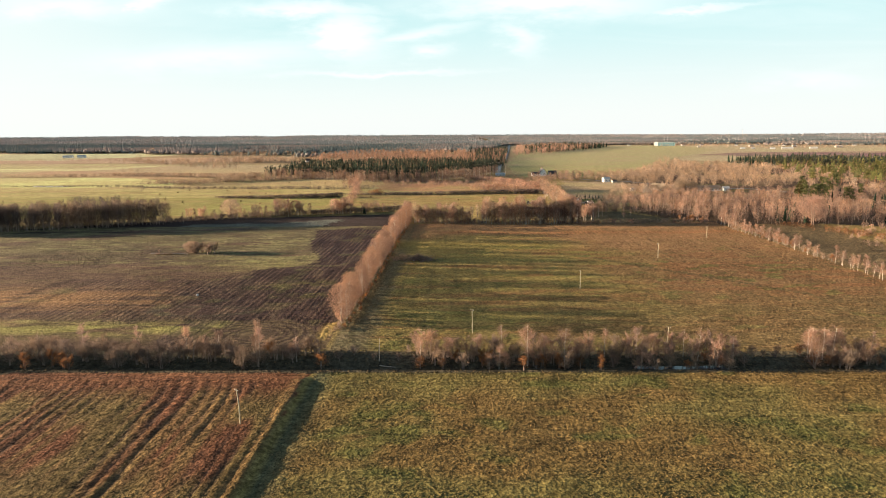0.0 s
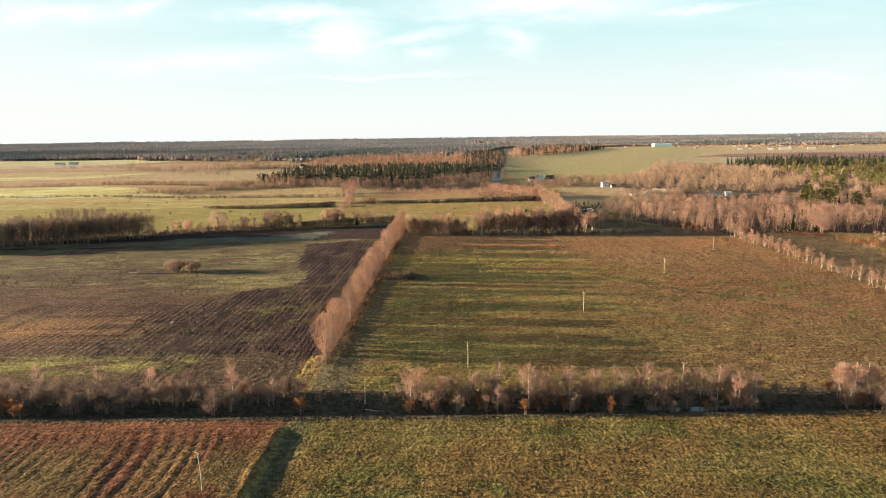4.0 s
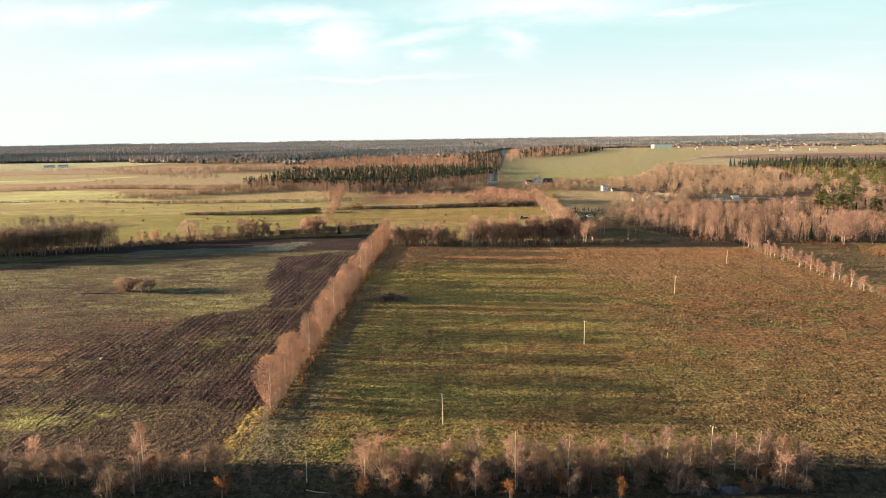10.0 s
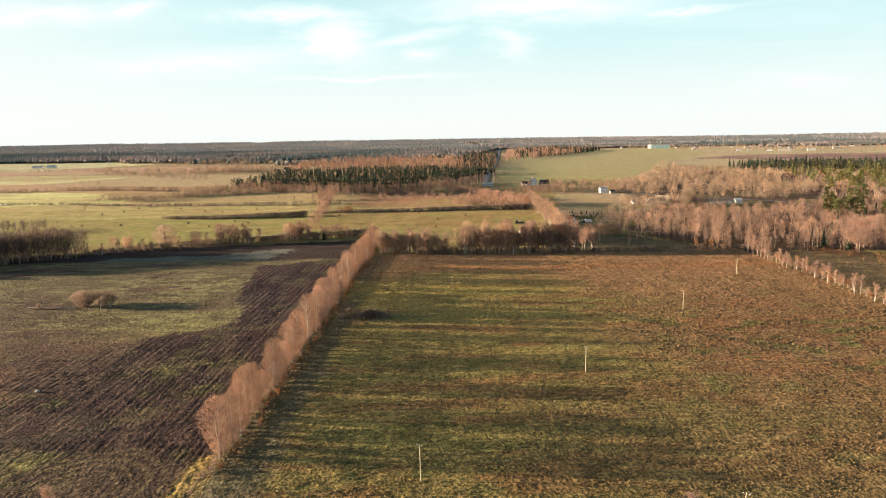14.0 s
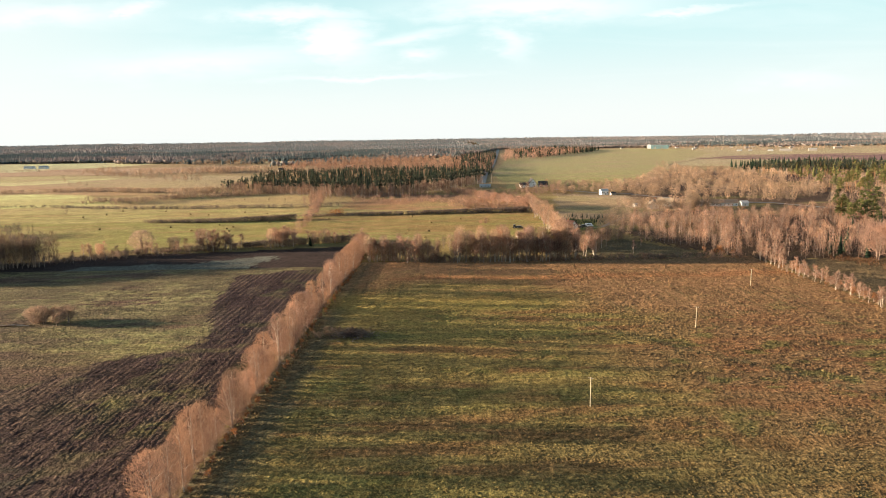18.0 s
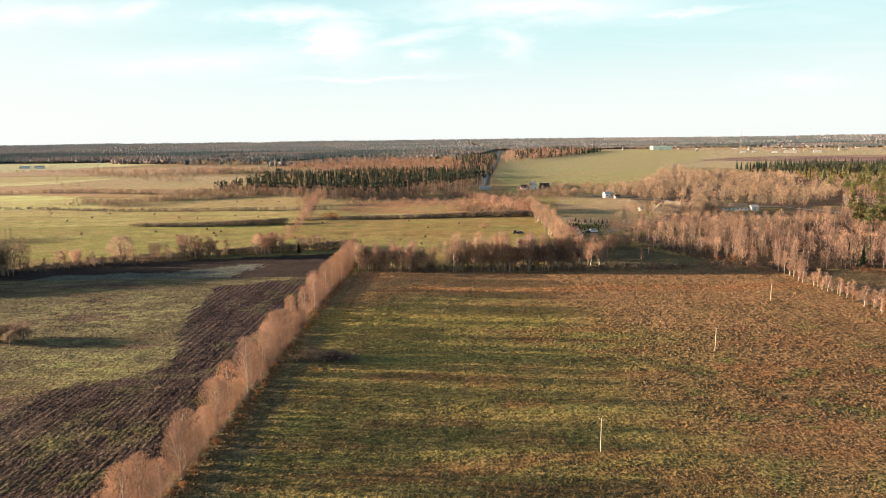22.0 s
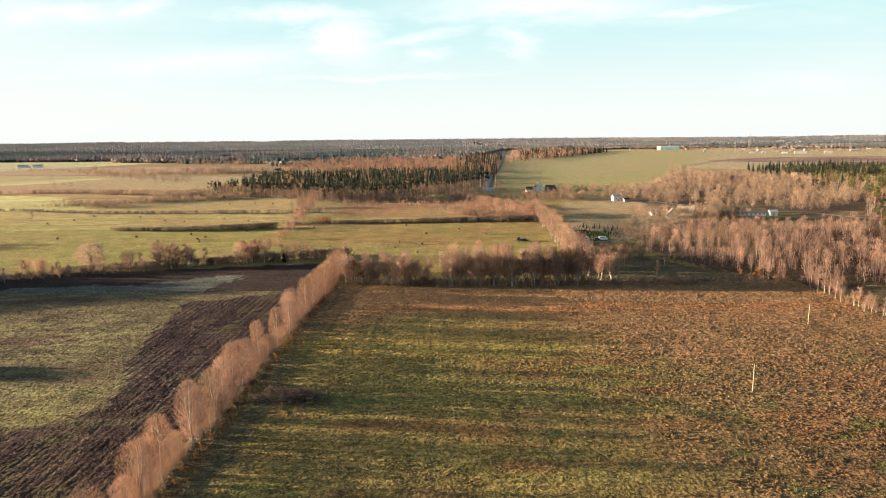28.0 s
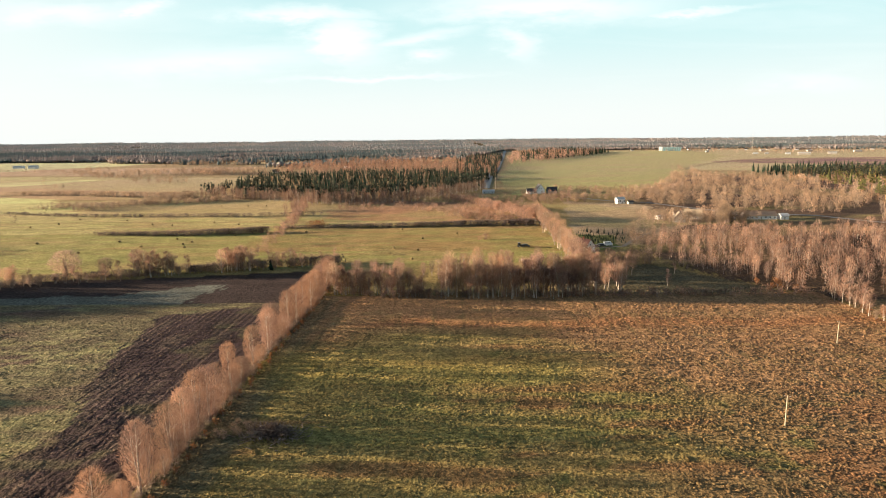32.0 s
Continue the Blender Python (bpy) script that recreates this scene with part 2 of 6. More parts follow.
M_PORCELAIN = plain_material("insulator_glaze", (0.45, 0.44, 0.42), 0.05, 4, 0.25, 0.5)
M_WATER = plain_material("ditch_water", (0.02, 0.026, 0.03), 0.2, 0.6, 0.06, 0.5)
M_ASPHALT = plain_material("asphalt", (0.07, 0.075, 0.08), 0.2, 0.6, 0.55, 0.5)
M_WHITEWALL = plain_material("white_render", (0.78, 0.76, 0.72), 0.06, 0.8)
M_GREYWALL = plain_material("grey_boards", (0.30, 0.28, 0.25), 0.2, 1.2)
M_REDROOF = plain_material("red_brown_roof", (0.11, 0.05, 0.042), 0.2, 1.0)
M_DARKROOF = plain_material("dark_roof", (0.045, 0.045, 0.05), 0.25, 1.0)
M_STRAWROOF = plain_material("weathered_fibre_roof", (0.20, 0.165, 0.12), 0.2, 0.8)
M_BROWNROOF = plain_material("brown_sheet_roof", (0.20, 0.15, 0.11), 0.2, 0.6)
M_GLASS = plain_material("window_glass", (0.03, 0.035, 0.04), 0.1, 1.0, 0.08, 0.5)
M_BALE = plain_material("round_bale_straw", (0.20, 0.15, 0.075), 0.35, 3.0, 0.95, 0.1)
M_BALEWRAP = plain_material("white_bale_wrap", (0.75, 0.76, 0.75), 0.05, 2.0, 0.35, 0.5)
M_STONE = plain_material("field_stone", (0.42, 0.40, 0.37), 0.2, 2.0, 0.85, 0.2)
M_DARKPAINT = plain_material("dark_vehicle_paint", (0.03, 0.035, 0.04), 0.1, 2.0, 0.3, 0.5)
M_WHITEPAINT = plain_material("white_vehicle_paint", (0.8, 0.8, 0.8), 0.04, 2.0, 0.3, 0.5)
M_TYRE = plain_material("tyre_rubber", (0.02, 0.02, 0.02), 0.2, 5.0, 0.85, 0.2)
M_SAND = plain_material("sandy_track", (0.26, 0.19, 0.11), 0.2, 0.4, 0.95, 0.1)
M_HULL = plain_material("pale_panel", (0.45, 0.47, 0.47), 0.08, 0.5)


# ---------------------------------------------------------------- mesh helpers
def arrays_mesh(name, verts, tris, tint=None, soft=False):
    """A mesh out of computed arrays of vertices and triangles (or quads)."""
    verts, tris = np.asarray(verts, np.float32), np.asarray(tris, np.int32)
    me = bpy.data.meshes.new(name)
    k = tris.shape[1]
    me.vertices.add(len(verts))
    me.vertices.foreach_set("co", verts.ravel())
    me.loops.add(tris.size)
    me.loops.foreach_set("vertex_index", tris.ravel())
    me.polygons.add(len(tris))
    me.polygons.foreach_set("loop_start", np.arange(0, tris.size, k, dtype=np.int32))
    me.update(calc_edges=True)
    if soft:
        me.shade_smooth()
    if tint is not None:
        at = me.color_attributes.new("tint", "FLOAT_COLOR", "POINT")
        at.data.foreach_set("color", np.asarray(tint, np.float32).ravel())
    return me


def mesh_object(name, me, material, parent=None, label=""):
    if not me.materials:
        me.materials.append(material)
    ob = new(name, me)
    if parent is not None:
        ob.parent = parent
    if label:
        tagged(ob, label)
    return ob


def part(name, bm, material, parent=None, label=""):
    """Links a bmesh as one mesh object under a thing or a part."""
    me = bpy.data.meshes.new(name)
    bm.to_mesh(me)
    bm.free()
    return mesh_object(name, me, material, parent, label)


def box_bm(sx, sy, sz, at=(0, 0, 0), bevel=0.0, rot=0.0):
    bm = bmesh.new()
    bmesh.ops.create_cube(bm, size=1.0)
    bmesh.ops.scale(bm, vec=(sx, sy, sz), verts=bm.verts)
    if bevel:
        bmesh.ops.bevel(bm, geom=bm.edges[:], offset=bevel, segments=2, affect="EDGES", profile=0.6)
    bmesh.ops.transform(bm, matrix=Matrix.Translation(at) @ Matrix.Rotation(rot, 4, "Z"), verts=bm.verts)
    return bm


def tube_arrays(points, radii, sides):
    """A tapered tube along a polyline: vertices and triangles."""
    points, radii = np.asarray(points, float), np.asarray(radii, float)
    n = len(points)
    tang = np.gradient(points, axis=0)
    tang /= np.linalg.norm(tang, axis=1)[:, None] + 1e-9
    ref = np.where(np.abs(tang[:, 2:3]) > 0.9, np.array([[1.0, 0, 0]]), np.array([[0, 0, 1.0]]))
    u = np.cross(tang, ref)
    u /= np.linalg.norm(u, axis=1)[:, None] + 1e-9
    v = np.cross(tang, u)
    ang = np.arange(sides) * 2 * np.pi / sides
    ring = points[:, None] + radii[:, None, None] * (u[:, None] * np.cos(ang)[None, :, None] + v[:, None] * np.sin(ang)[None, :, None])
    verts = ring.reshape(-1, 3)
    i = np.arange(n - 1)[:, None] * sides
    j = np.arange(sides)[None, :]
    a, b = i + j, i + (j + 1) % sides
    c, d = a + sides, b + sides
    tris = np.concatenate([np.stack([a, b, d], -1).reshape(-1, 3), np.stack([a, d, c], -1).reshape(-1, 3)])
    return verts, tris


def joined(pieces):
    verts, tris, off = [], [], 0
    for v, t in pieces:
        verts.append(v)
        tris.append(np.asarray(t) + off)
        off += len(v)
    return np.concatenate(verts), np.concatenate(tris)


def blade_arrays(base, tip, width, rng):
    """One thin triangle from each base to each tip, as wide as width at its base."""
    n = len(base)
    d = tip - base
    side = np.cross(d, rng.normal(size=(n, 3)))
    side /= np.linalg.norm(side, axis=1)[:, None] + 1e-9
    w = np.broadcast_to(np.asarray(width, float), (n,))[:, None]
    verts = np.stack([base - side * w / 2, base + side * w / 2, tip], 1).reshape(-1, 3)
    return verts, np.arange(3 * n).reshape(-1, 3)


# ---------------------------------------------------------------- trees
def bare_tree(rng, height, spread, low, limbs, twigs, trunk_r=0.14, stems=1, twig_len=1.3, twig_w=0.06, fine=True):
    """A leafless tree: trunk and limbs as tubes, and a crown of fine twigs. low: where the crown begins, as a share of the height."""
    wood, tw_base, tw_tip = [], [], []
    for s in range(stems):
        lean = rng.normal(size=2) * (0.03 + 0.05 * (stems > 1)) * height
        foot = rng.normal(size=2) * 0.25 * (stems > 1)
        zs = np.linspace(0, 0.94 * height * (1 if s == 0 else rng.uniform(0.7, 0.95)), 6)
        f = zs / zs[-1]
        axis = np.stack([foot[0] + lean[0] * f ** 1.5 + rng.normal(size=6) * 0.08 * f, foot[1] + lean[1] * f ** 1.5 + rng.normal(size=6) * 0.08 * f, zs], 1)
        wood.append(tube_arrays(axis, trunk_r * (1.05 - f) + 0.02, 6) if fine else tube_arrays(axis[[0, 3, 5]], (trunk_r * (1.05 - f) + 0.02)[[0, 3, 5]], 3))
        for b in range(limbs // stems):
            g = rng.uniform(low * 0.85, 0.92)
            p0 = np.array([np.interp(g, f, axis[:, i]) for i in range(3)])
            az = rng.uniform(0, 2 * np.pi)
            q = (g - low) / (1 - low)
            reach = spread * (1.05 - 0.75 * max(q, 0) ** 1.6) * rng.uniform(0.6, 1.0)
            rise = rng.uniform(0.5, 1.3) * reach
            p2 = p0 + np.array([math.cos(az) * reach, math.sin(az) * reach, rise])
            p2[2] = min(p2[2], height)
            p1 = (p0 + p2) / 2 + np.array([0, 0, -0.12 * reach])
            if fine:
                wood.append(tube_arrays([p0, p1, p2], [trunk_r * 0.35 * (1.1 - g), trunk_r * 0.22 * (1.1 - g), 0.012], 3))
            k = twigs // limbs
            w = rng.uniform(0.1, 1.0, k)[:, None] ** 0.75
            pts = np.where(w < 0.5, p0 + (p1 - p0) * w * 2, p1 + (p2 - p1) * (w * 2 - 1))
            pts = pts + rng.normal(size=(k, 3)) * (0.10 + 0.16 * w) * reach * np.array([1, 1, 0.8])
            out = np.array([math.cos(az), math.sin(az), 0.0]) * 0.5 + np.array([0, 0, 0.75])
            d = out + rng.normal(size=(k, 3)) * 0.6
            d /= np.linalg.norm(d, axis=1)[:, None]
            tw_base.append(pts)
            tw_tip.append(pts + d * rng.uniform(0.5, 1.3, k)[:, None] * twig_len)
    base, tip = np.concatenate(tw_base), np.concatenate(tw_tip)
    base[:, 2] = np.maximum(base[:, 2], 0.15)
    return joined(wood), blade_arrays(base, tip, twig_w, rng)


def envelope(q):
    """How wide a rounded crown is, as a share of its widest, at the share q of the crown's height."""
    q = np.clip(q, 0, 1)
    return np.clip(1.8 * q ** 0.5 * (1 - q) ** 0.38, 0, 1)


def crown_tree(rng, height, radius, low, twigs, twig_len, twig_w, trunk_r=0.16, stems=2, limbs=26):
    """A leafless tree seen from near by: stems and limbs as tubes in a rounded, lobed crown of fine twigs."""
    wood, bases, tips = [], [], []
    lobes = rng.uniform(0, 6.28, 3)

    def wide(q, a):
        return radius * envelope(q) * (0.86 + 0.12 * np.sin(2 * a + lobes[0] + 3 * q) + 0.10 * np.sin(3 * a + lobes[1] - 5 * q) + 0.08 * np.sin(7 * q + lobes[2]))

    tops = []
    for s in range(stems):
        a, d = rng.uniform(0, 6.28), (0.0 if s == 0 else radius * rng.uniform(0.2, 0.45))
        top = np.array([math.cos(a) * d, math.sin(a) * d, height * (0.96 if s == 0 else rng.uniform(0.7, 0.9))])
        f = np.linspace(0, 1, 6)[:, None]
        axis = top * np.c_[f[:, 0] ** 1.3, f[:, 0] ** 1.3, f[:, 0]] + rng.normal(size=(6, 3)) * [0.1, 0.1, 0] * f
        axis[0] = (math.cos(a) * 0.25 * (s > 0), math.sin(a) * 0.25 * (s > 0), 0)
        wood.append(tube_arrays(axis, trunk_r * (1.06 - f[:, 0]) + 0.015, 6))
        tops.append(axis)
    per = twigs // limbs
    for b in range(limbs):
        axis = tops[b % stems]
        q = rng.uniform(0.02, 0.95)
        z = height * (low + (1 - low) * q)
        z0 = max(0.4, z - rng.uniform(0.10, 0.2) * height)
        p0 = np.array([np.interp(z0, axis[:, 2], axis[:, i]) for i in range(2)] + [min(z0, axis[-1, 2])])
        a = rng.uniform(0, 6.28)
        r = float(wide(q, a)) * rng.uniform(0.55, 0.95)
        p2 = np.array([math.cos(a) * r, math.sin(a) * r, z])
        p1 = (p0 + p2) / 2 + np.array([0, 0, -0.1 * r])
        wood.append(tube_arrays([p0, p1, p2], [trunk_r * 0.3, trunk_r * 0.18, 0.012], 3))
    n = twigs
    q = rng.beta(1.25, 1.15, n)
    a = rng.uniform(0, 6.28, n)
    r = wide(q, a) * np.sqrt(rng.uniform(0.05, 0.95, n))
    pts = np.stack([np.cos(a) * r, np.sin(a) * r, height * (low + (1 - low) * q * 0.96)], 1)
    d = np.stack([np.cos(a) * 0.45, np.sin(a) * 0.45, np.full(n, 0.8)], 1) + rng.normal(size=(n, 3)) * 0.42
    d /= np.linalg.norm(d, axis=1)[:, None]
    tip = pts + d * rng.uniform(0.5, 1.3, n)[:, None] * twig_len
    return joined(wood), blade_arrays(pts, tip, twig_w, rng)


def plume_tree(rng, height, radius, low, blades, length, width, trunk_r=0.14):
    """A leafless tree far off: trunk, and a rounded crown of loose twigs, each standing for a spray of them."""
    wood = tube_arrays([(0, 0, 0), (rng.normal() * 0.2, rng.normal() * 0.2, height * 0.85)], [trunk_r, 0.05], 3)
    lobe = rng.uniform(0, 6.28, 2)
    q = rng.beta(1.3, 1.05, blades)
    a = rng.uniform(0, 6.28, blades)
    r = radius * envelope(q) * np.sqrt(rng.uniform(0.02, 0.95, blades)) * (0.88 + 0.15 * np.sin(2 * a + lobe[0]) + 0.12 * np.sin(3 * a + 6 * q + lobe[1]))
    p = np.stack([np.cos(a) * r, np.sin(a) * r, height * (low + (1 - low) * q * 0.93)], 1)
    d = np.stack([np.cos(a) * 0.3, np.sin(a) * 0.3, np.full(blades, 0.75)], 1) + rng.normal(size=(blades, 3)) * 0.38
    d /= np.linalg.norm(d, axis=1)[:, None]
    tip = p + d * rng.uniform(0.6, 1.4, blades)[:, None] * length
    return wood, blade_arrays(p, tip, width, rng)


def fir_plume(rng, height, radius, whorls, per, low=0.12):
    """A conifer far off: a dark core with tiers of hanging boughs."""
    wood = tube_arrays([(0, 0, 0), (0, 0, height * 0.9)], [height * 0.012, 0.04], 3)
    sides, qs = 5, (0.0, 0.35, 0.7)
    ang = np.arange(sides) * 2 * np.pi / sides
    verts = np.concatenate([np.stack([np.cos(ang + q) * radius * 0.5 * (1 - q) * rng.uniform(0.7, 1.2, sides), np.sin(ang + q) * radius * 0.5 * (1 - q) * rng.uniform(0.7, 1.2, sides),
                                      height * (low + (1 - low) * q) + rng.normal(size=sides) * 0.03 * height], 1) for q in qs] + [np.array([[0, 0, height]])])
    tris = []
    for k in range(2):
        for j in range(sides):
            i0, i1 = k * sides + j, k * sides + (j + 1) % sides
            tris += [(i0, i1, i1 + sides), (i0, i1 + sides, i0 + sides)]
    tris += [(10 + j, 10 + (j + 1) % sides, 15) for j in range(sides)]
    f = np.repeat(np.linspace(low, 0.97, whorls), per) + rng.normal(size=whorls * per) * 0.02
    n = len(f)
    az = rng.uniform(0, 6.28, n)
    r = radius * ((1.02 - f) / (1 - low)) ** 0.8 * rng.uniform(0.65, 1.2, n)
    base = np.stack([np.zeros(n), np.zeros(n), f * height], 1)
    tip = base + np.stack([np.cos(az) * r, np.sin(az) * r, -0.3 * r], 1)
    side = np.stack([-np.sin(az), np.cos(az), np.zeros(n)], 1) * (0.32 * r + 0.1)[:, None]
    mid = base * 0.4 + tip * 0.6
    bough = np.stack([base + [0, 0, 0.25], mid + side, tip, mid - side], 1).reshape(-1, 3)
    i = np.arange(n)[:, None] * 4
    return wood, joined([(verts, np.array(tris)), (bough, np.concatenate([i + [[0, 1, 2]], i + [[0, 2, 3]]]))])


def spruce_tree(rng, height, spread, whorls, per):
    wood = tube_arrays([(0, 0, 0), (0, 0, height * 0.5), (0, 0, height)], [height * 0.013, height * 0.008, 0.01], 5)
    f = np.repeat(np.linspace(0.08, 0.99, whorls), per) + rng.normal(size=whorls * per) * 0.012
    n = len(f)
    az = rng.uniform(0, 2 * np.pi, n)
    r = spread * (1.02 - f) ** 0.85 * rng.uniform(0.7, 1.1, n)
    base = np.stack([np.zeros(n), np.zeros(n), f * height], 1)
    tip = base + np.stack([np.cos(az) * r, np.sin(az) * r, -0.28 * r + rng.normal(size=n) * 0.1], 1)
    side = np.stack([-np.sin(az), np.cos(az), np.zeros(n)], 1) * (0.34 * r + 0.08)[:, None]
    mid = base * 0.42 + tip * 0.58
    drop = np.array([0, 0, -0.3]) * (0.4 + r / spread)[:, None]
    verts = np.stack([base, mid + side + drop, tip, mid - side + drop], 1).reshape(-1, 3)
    i = np.arange(n)[:, None] * 4
    tris = np.concatenate([i + [[0, 1, 2]], i + [[0, 2, 3]]])
    return wood, (verts, tris)


def pine_tree(rng, height, spread, clumps, per, fine=True, blade=0.42, low=0.45):
    zs = np.linspace(0, height * 0.95, 5)
    wood = [tube_arrays(np.stack([rng.normal(size=5) * 0.1, rng.normal(size=5) * 0.1, zs], 1), height * 0.014 * (1.1 - zs / height), 5)]
    bases, tips = [], []
    for c in range(clumps):
        g = rng.uniform(low, 1.0)
        az, r = rng.uniform(0, 2 * np.pi), spread * rng.uniform(0.2, 1.0) * (1.25 - g)
        p = np.array([math.cos(az) * r, math.sin(az) * r, g * height])
        if fine:
            wood.append(tube_arrays([(0, 0, (g - 0.06) * height), p], [0.06, 0.02], 3))
        d = rng.normal(size=(per, 3)) * np.array([1, 1, 0.6])
        d /= np.linalg.norm(d, axis=1)[:, None]
        bases.append(p + d * 0.15)
        tips.append(p + d * rng.uniform(0.6, 1.25, per)[:, None] * (1.0 if fine else 1.5) + np.array([0, 0, 0.15]))
    return joined(wood), blade_arrays(np.concatenate(bases), np.concatenate(tips), blade, rng)


def tree_things(name, variants, bark, crown, category="tree"):
    """Templates (kept as meshes) for trees of one kind."""
    made = []
    for wood, leaf in variants:
        a, b = arrays_mesh(name + "_trunk", *wood), arrays_mesh(name + "_crown", *leaf)
        a.materials.append(bark)
        b.materials.append(crown)
        made.append((name, a, b, category))
    return made


def plant(template, x, y, scale, turn, label, group, z=None, trunk_name="trunk"):
    name, trunk, crown, category = template
    root = new(name)
    root.empty_display_size = 0.5
    root.matrix_basis = Matrix.Translation((x, y, height_at(x, y) - 0.05 if z is None else z)) @ Matrix.Rotation(turn, 4, "Z") @ Matrix.Diagonal((*scale, 1))
    for nm, me in ((trunk_name, trunk), ("crown", crown)):
        new(nm, me).parent = root
    return tagged(root, label, category, group)


def scatter_arrays(protos, xs, ys, scales, turns, rng, tints=None, zfn=None):
    """Many copies of small prototypes joined into one pair of arrays."""
    pick = rng.integers(0, len(protos), len(xs))
    zs = heights(xs, ys)
    out_v, out_t, out_c, off = [], [], [], 0
    for p, (v, t) in enumerate(protos):
        idx = np.nonzero(pick == p)[0]
        if not len(idx):
            continue
        c, s, k = np.cos(turns[idx])[:, None], np.sin(turns[idx])[:, None], scales[idx]
        kx, kz = (k[:, 0:1], k[:, 1:2]) if k.ndim == 2 else (k[:, None], k[:, None])
        vx = (v[None, :, 0] * c - v[None, :, 1] * s) * kx + xs[idx][:, None]
        vy = (v[None, :, 0] * s + v[None, :, 1] * c) * kx + ys[idx][:, None]
        vz = v[None, :, 2] * kz + zs[idx][:, None] - 0.03
        out_v.append(np.stack([vx, vy, vz], -1).reshape(-1, 3))
        out_t.append((t[None] + (np.arange(len(idx)) * len(v))[:, None, None]).reshape(-1, 3) + off)
        if tints is not None:
            out_c.append(np.repeat(tints[idx], len(v), axis=0))
        off += len(idx) * len(v)
    return np.concatenate(out_v), np.concatenate(out_t), (np.concatenate(out_c) if tints is not None else None)


# ---------------------------------------------------------------- the lie of the land
def smooth(a, b, v):
    t = np.clip((np.asarray(v, float) - a) / (b - a), 0, 1)
    return t * t * (3 - 2 * t)


def plough_ruts(x, y):
    """Uneven plough ruts that bend round at the headland."""
    bend = 7.0 * np.exp((np.minimum(y, 161) - 161) / 8.0)
    lane = x + 6.0 * (fbm(x / 22, y / 70, 13) - 0.5) + 1.2 * (fbm(x / 4, y / 12, 14) - 0.5) + bend
    return np.sin(2 * np.pi * lane / 2.9)


def heights(x, y):
    x, y = np.asarray(x, float), np.asarray(y, float)
    far = np.hypot(x, y)
    h = (fbm(x / 38, y / 38, 3) - 0.5) * 0.7 + (fbm(x / 9, y / 9, 5) - 0.5) * 0.22
    h = h * (1 - smooth(900, 2000, far)) + (fbm(x / 500, y / 500, 9) - 0.5) * 6 * smooth(1500, 3000, far)
    # the ploughed field is raised a little so its edge shades the meadow beside it
    edge = -46 + 0.0 * y
    h = h + 0.75 * (1 - smooth(edge - 1.2, edge + 0.4, x)) * (1 - smooth(154, 160, y))
    # the ditch along the hedge
    h = h - 1.3 * np.exp(-((y - 167.0 - (x + 20) * 0.0) / 2.6) ** 2) * (1 - smooth(250, 400, np.abs(x)))
    # ridges left by the plough
    rut = plough_ruts(x, y)
    h = h + 0.12 * np.clip(rut + 0.2, -1, 0.6) * (x < -48) * (x > -170) * (y < 156) * smooth(0.38, 0.62, fbm(x / 9, y / 50, 15))
    # distant rise, shaped to fit the horizon in the camera's view, that carries the woods
    return h + 40 * (1 - 0.45 * smooth(200, 2600, x)) * (1 - 0.22 * smooth(800, 3200, -x)) * np.clip((far - 2600) / 2300, 0, 1.3) ** 1.3


def height_at(x, y):
    return float(heights(np.array([x]), np.array([y]))[0])


def inside(poly, x, y):
    hit = np.zeros(np.shape(x), bool)
    n = len(poly)
    for i in range(n):
        (x1, y1), (x2, y2) = poly[i], poly[(i + 1) % n]
        if y1 == y2:
            continue
        hit ^= ((y1 > y) != (y2 > y)) & (x < (x2 - x1) * (y - y1) / (y2 - y1) + x1)
    return hit


GREEN, OLIVE, TAN, ORANGE = (0.18, 0.16, 0.052), (0.205, 0.158, 0.056), (0.168, 0.096, 0.051), (0.20, 0.096, 0.046)
PLOUGH, REDSOIL, SHADEDSOIL = (0.051, 0.032, 0.029), (0.112, 0.050, 0.027), (0.042, 0.029, 0.024)
BRIGHT, STRAW, MOSS, SHADEGRASS = (0.40, 0.40, 0.15), (0.28, 0.225, 0.10), (0.20, 0.18, 0.065), (0.105, 0.105, 0.08)
FLOOR = (0.075, 0.052, 0.036)
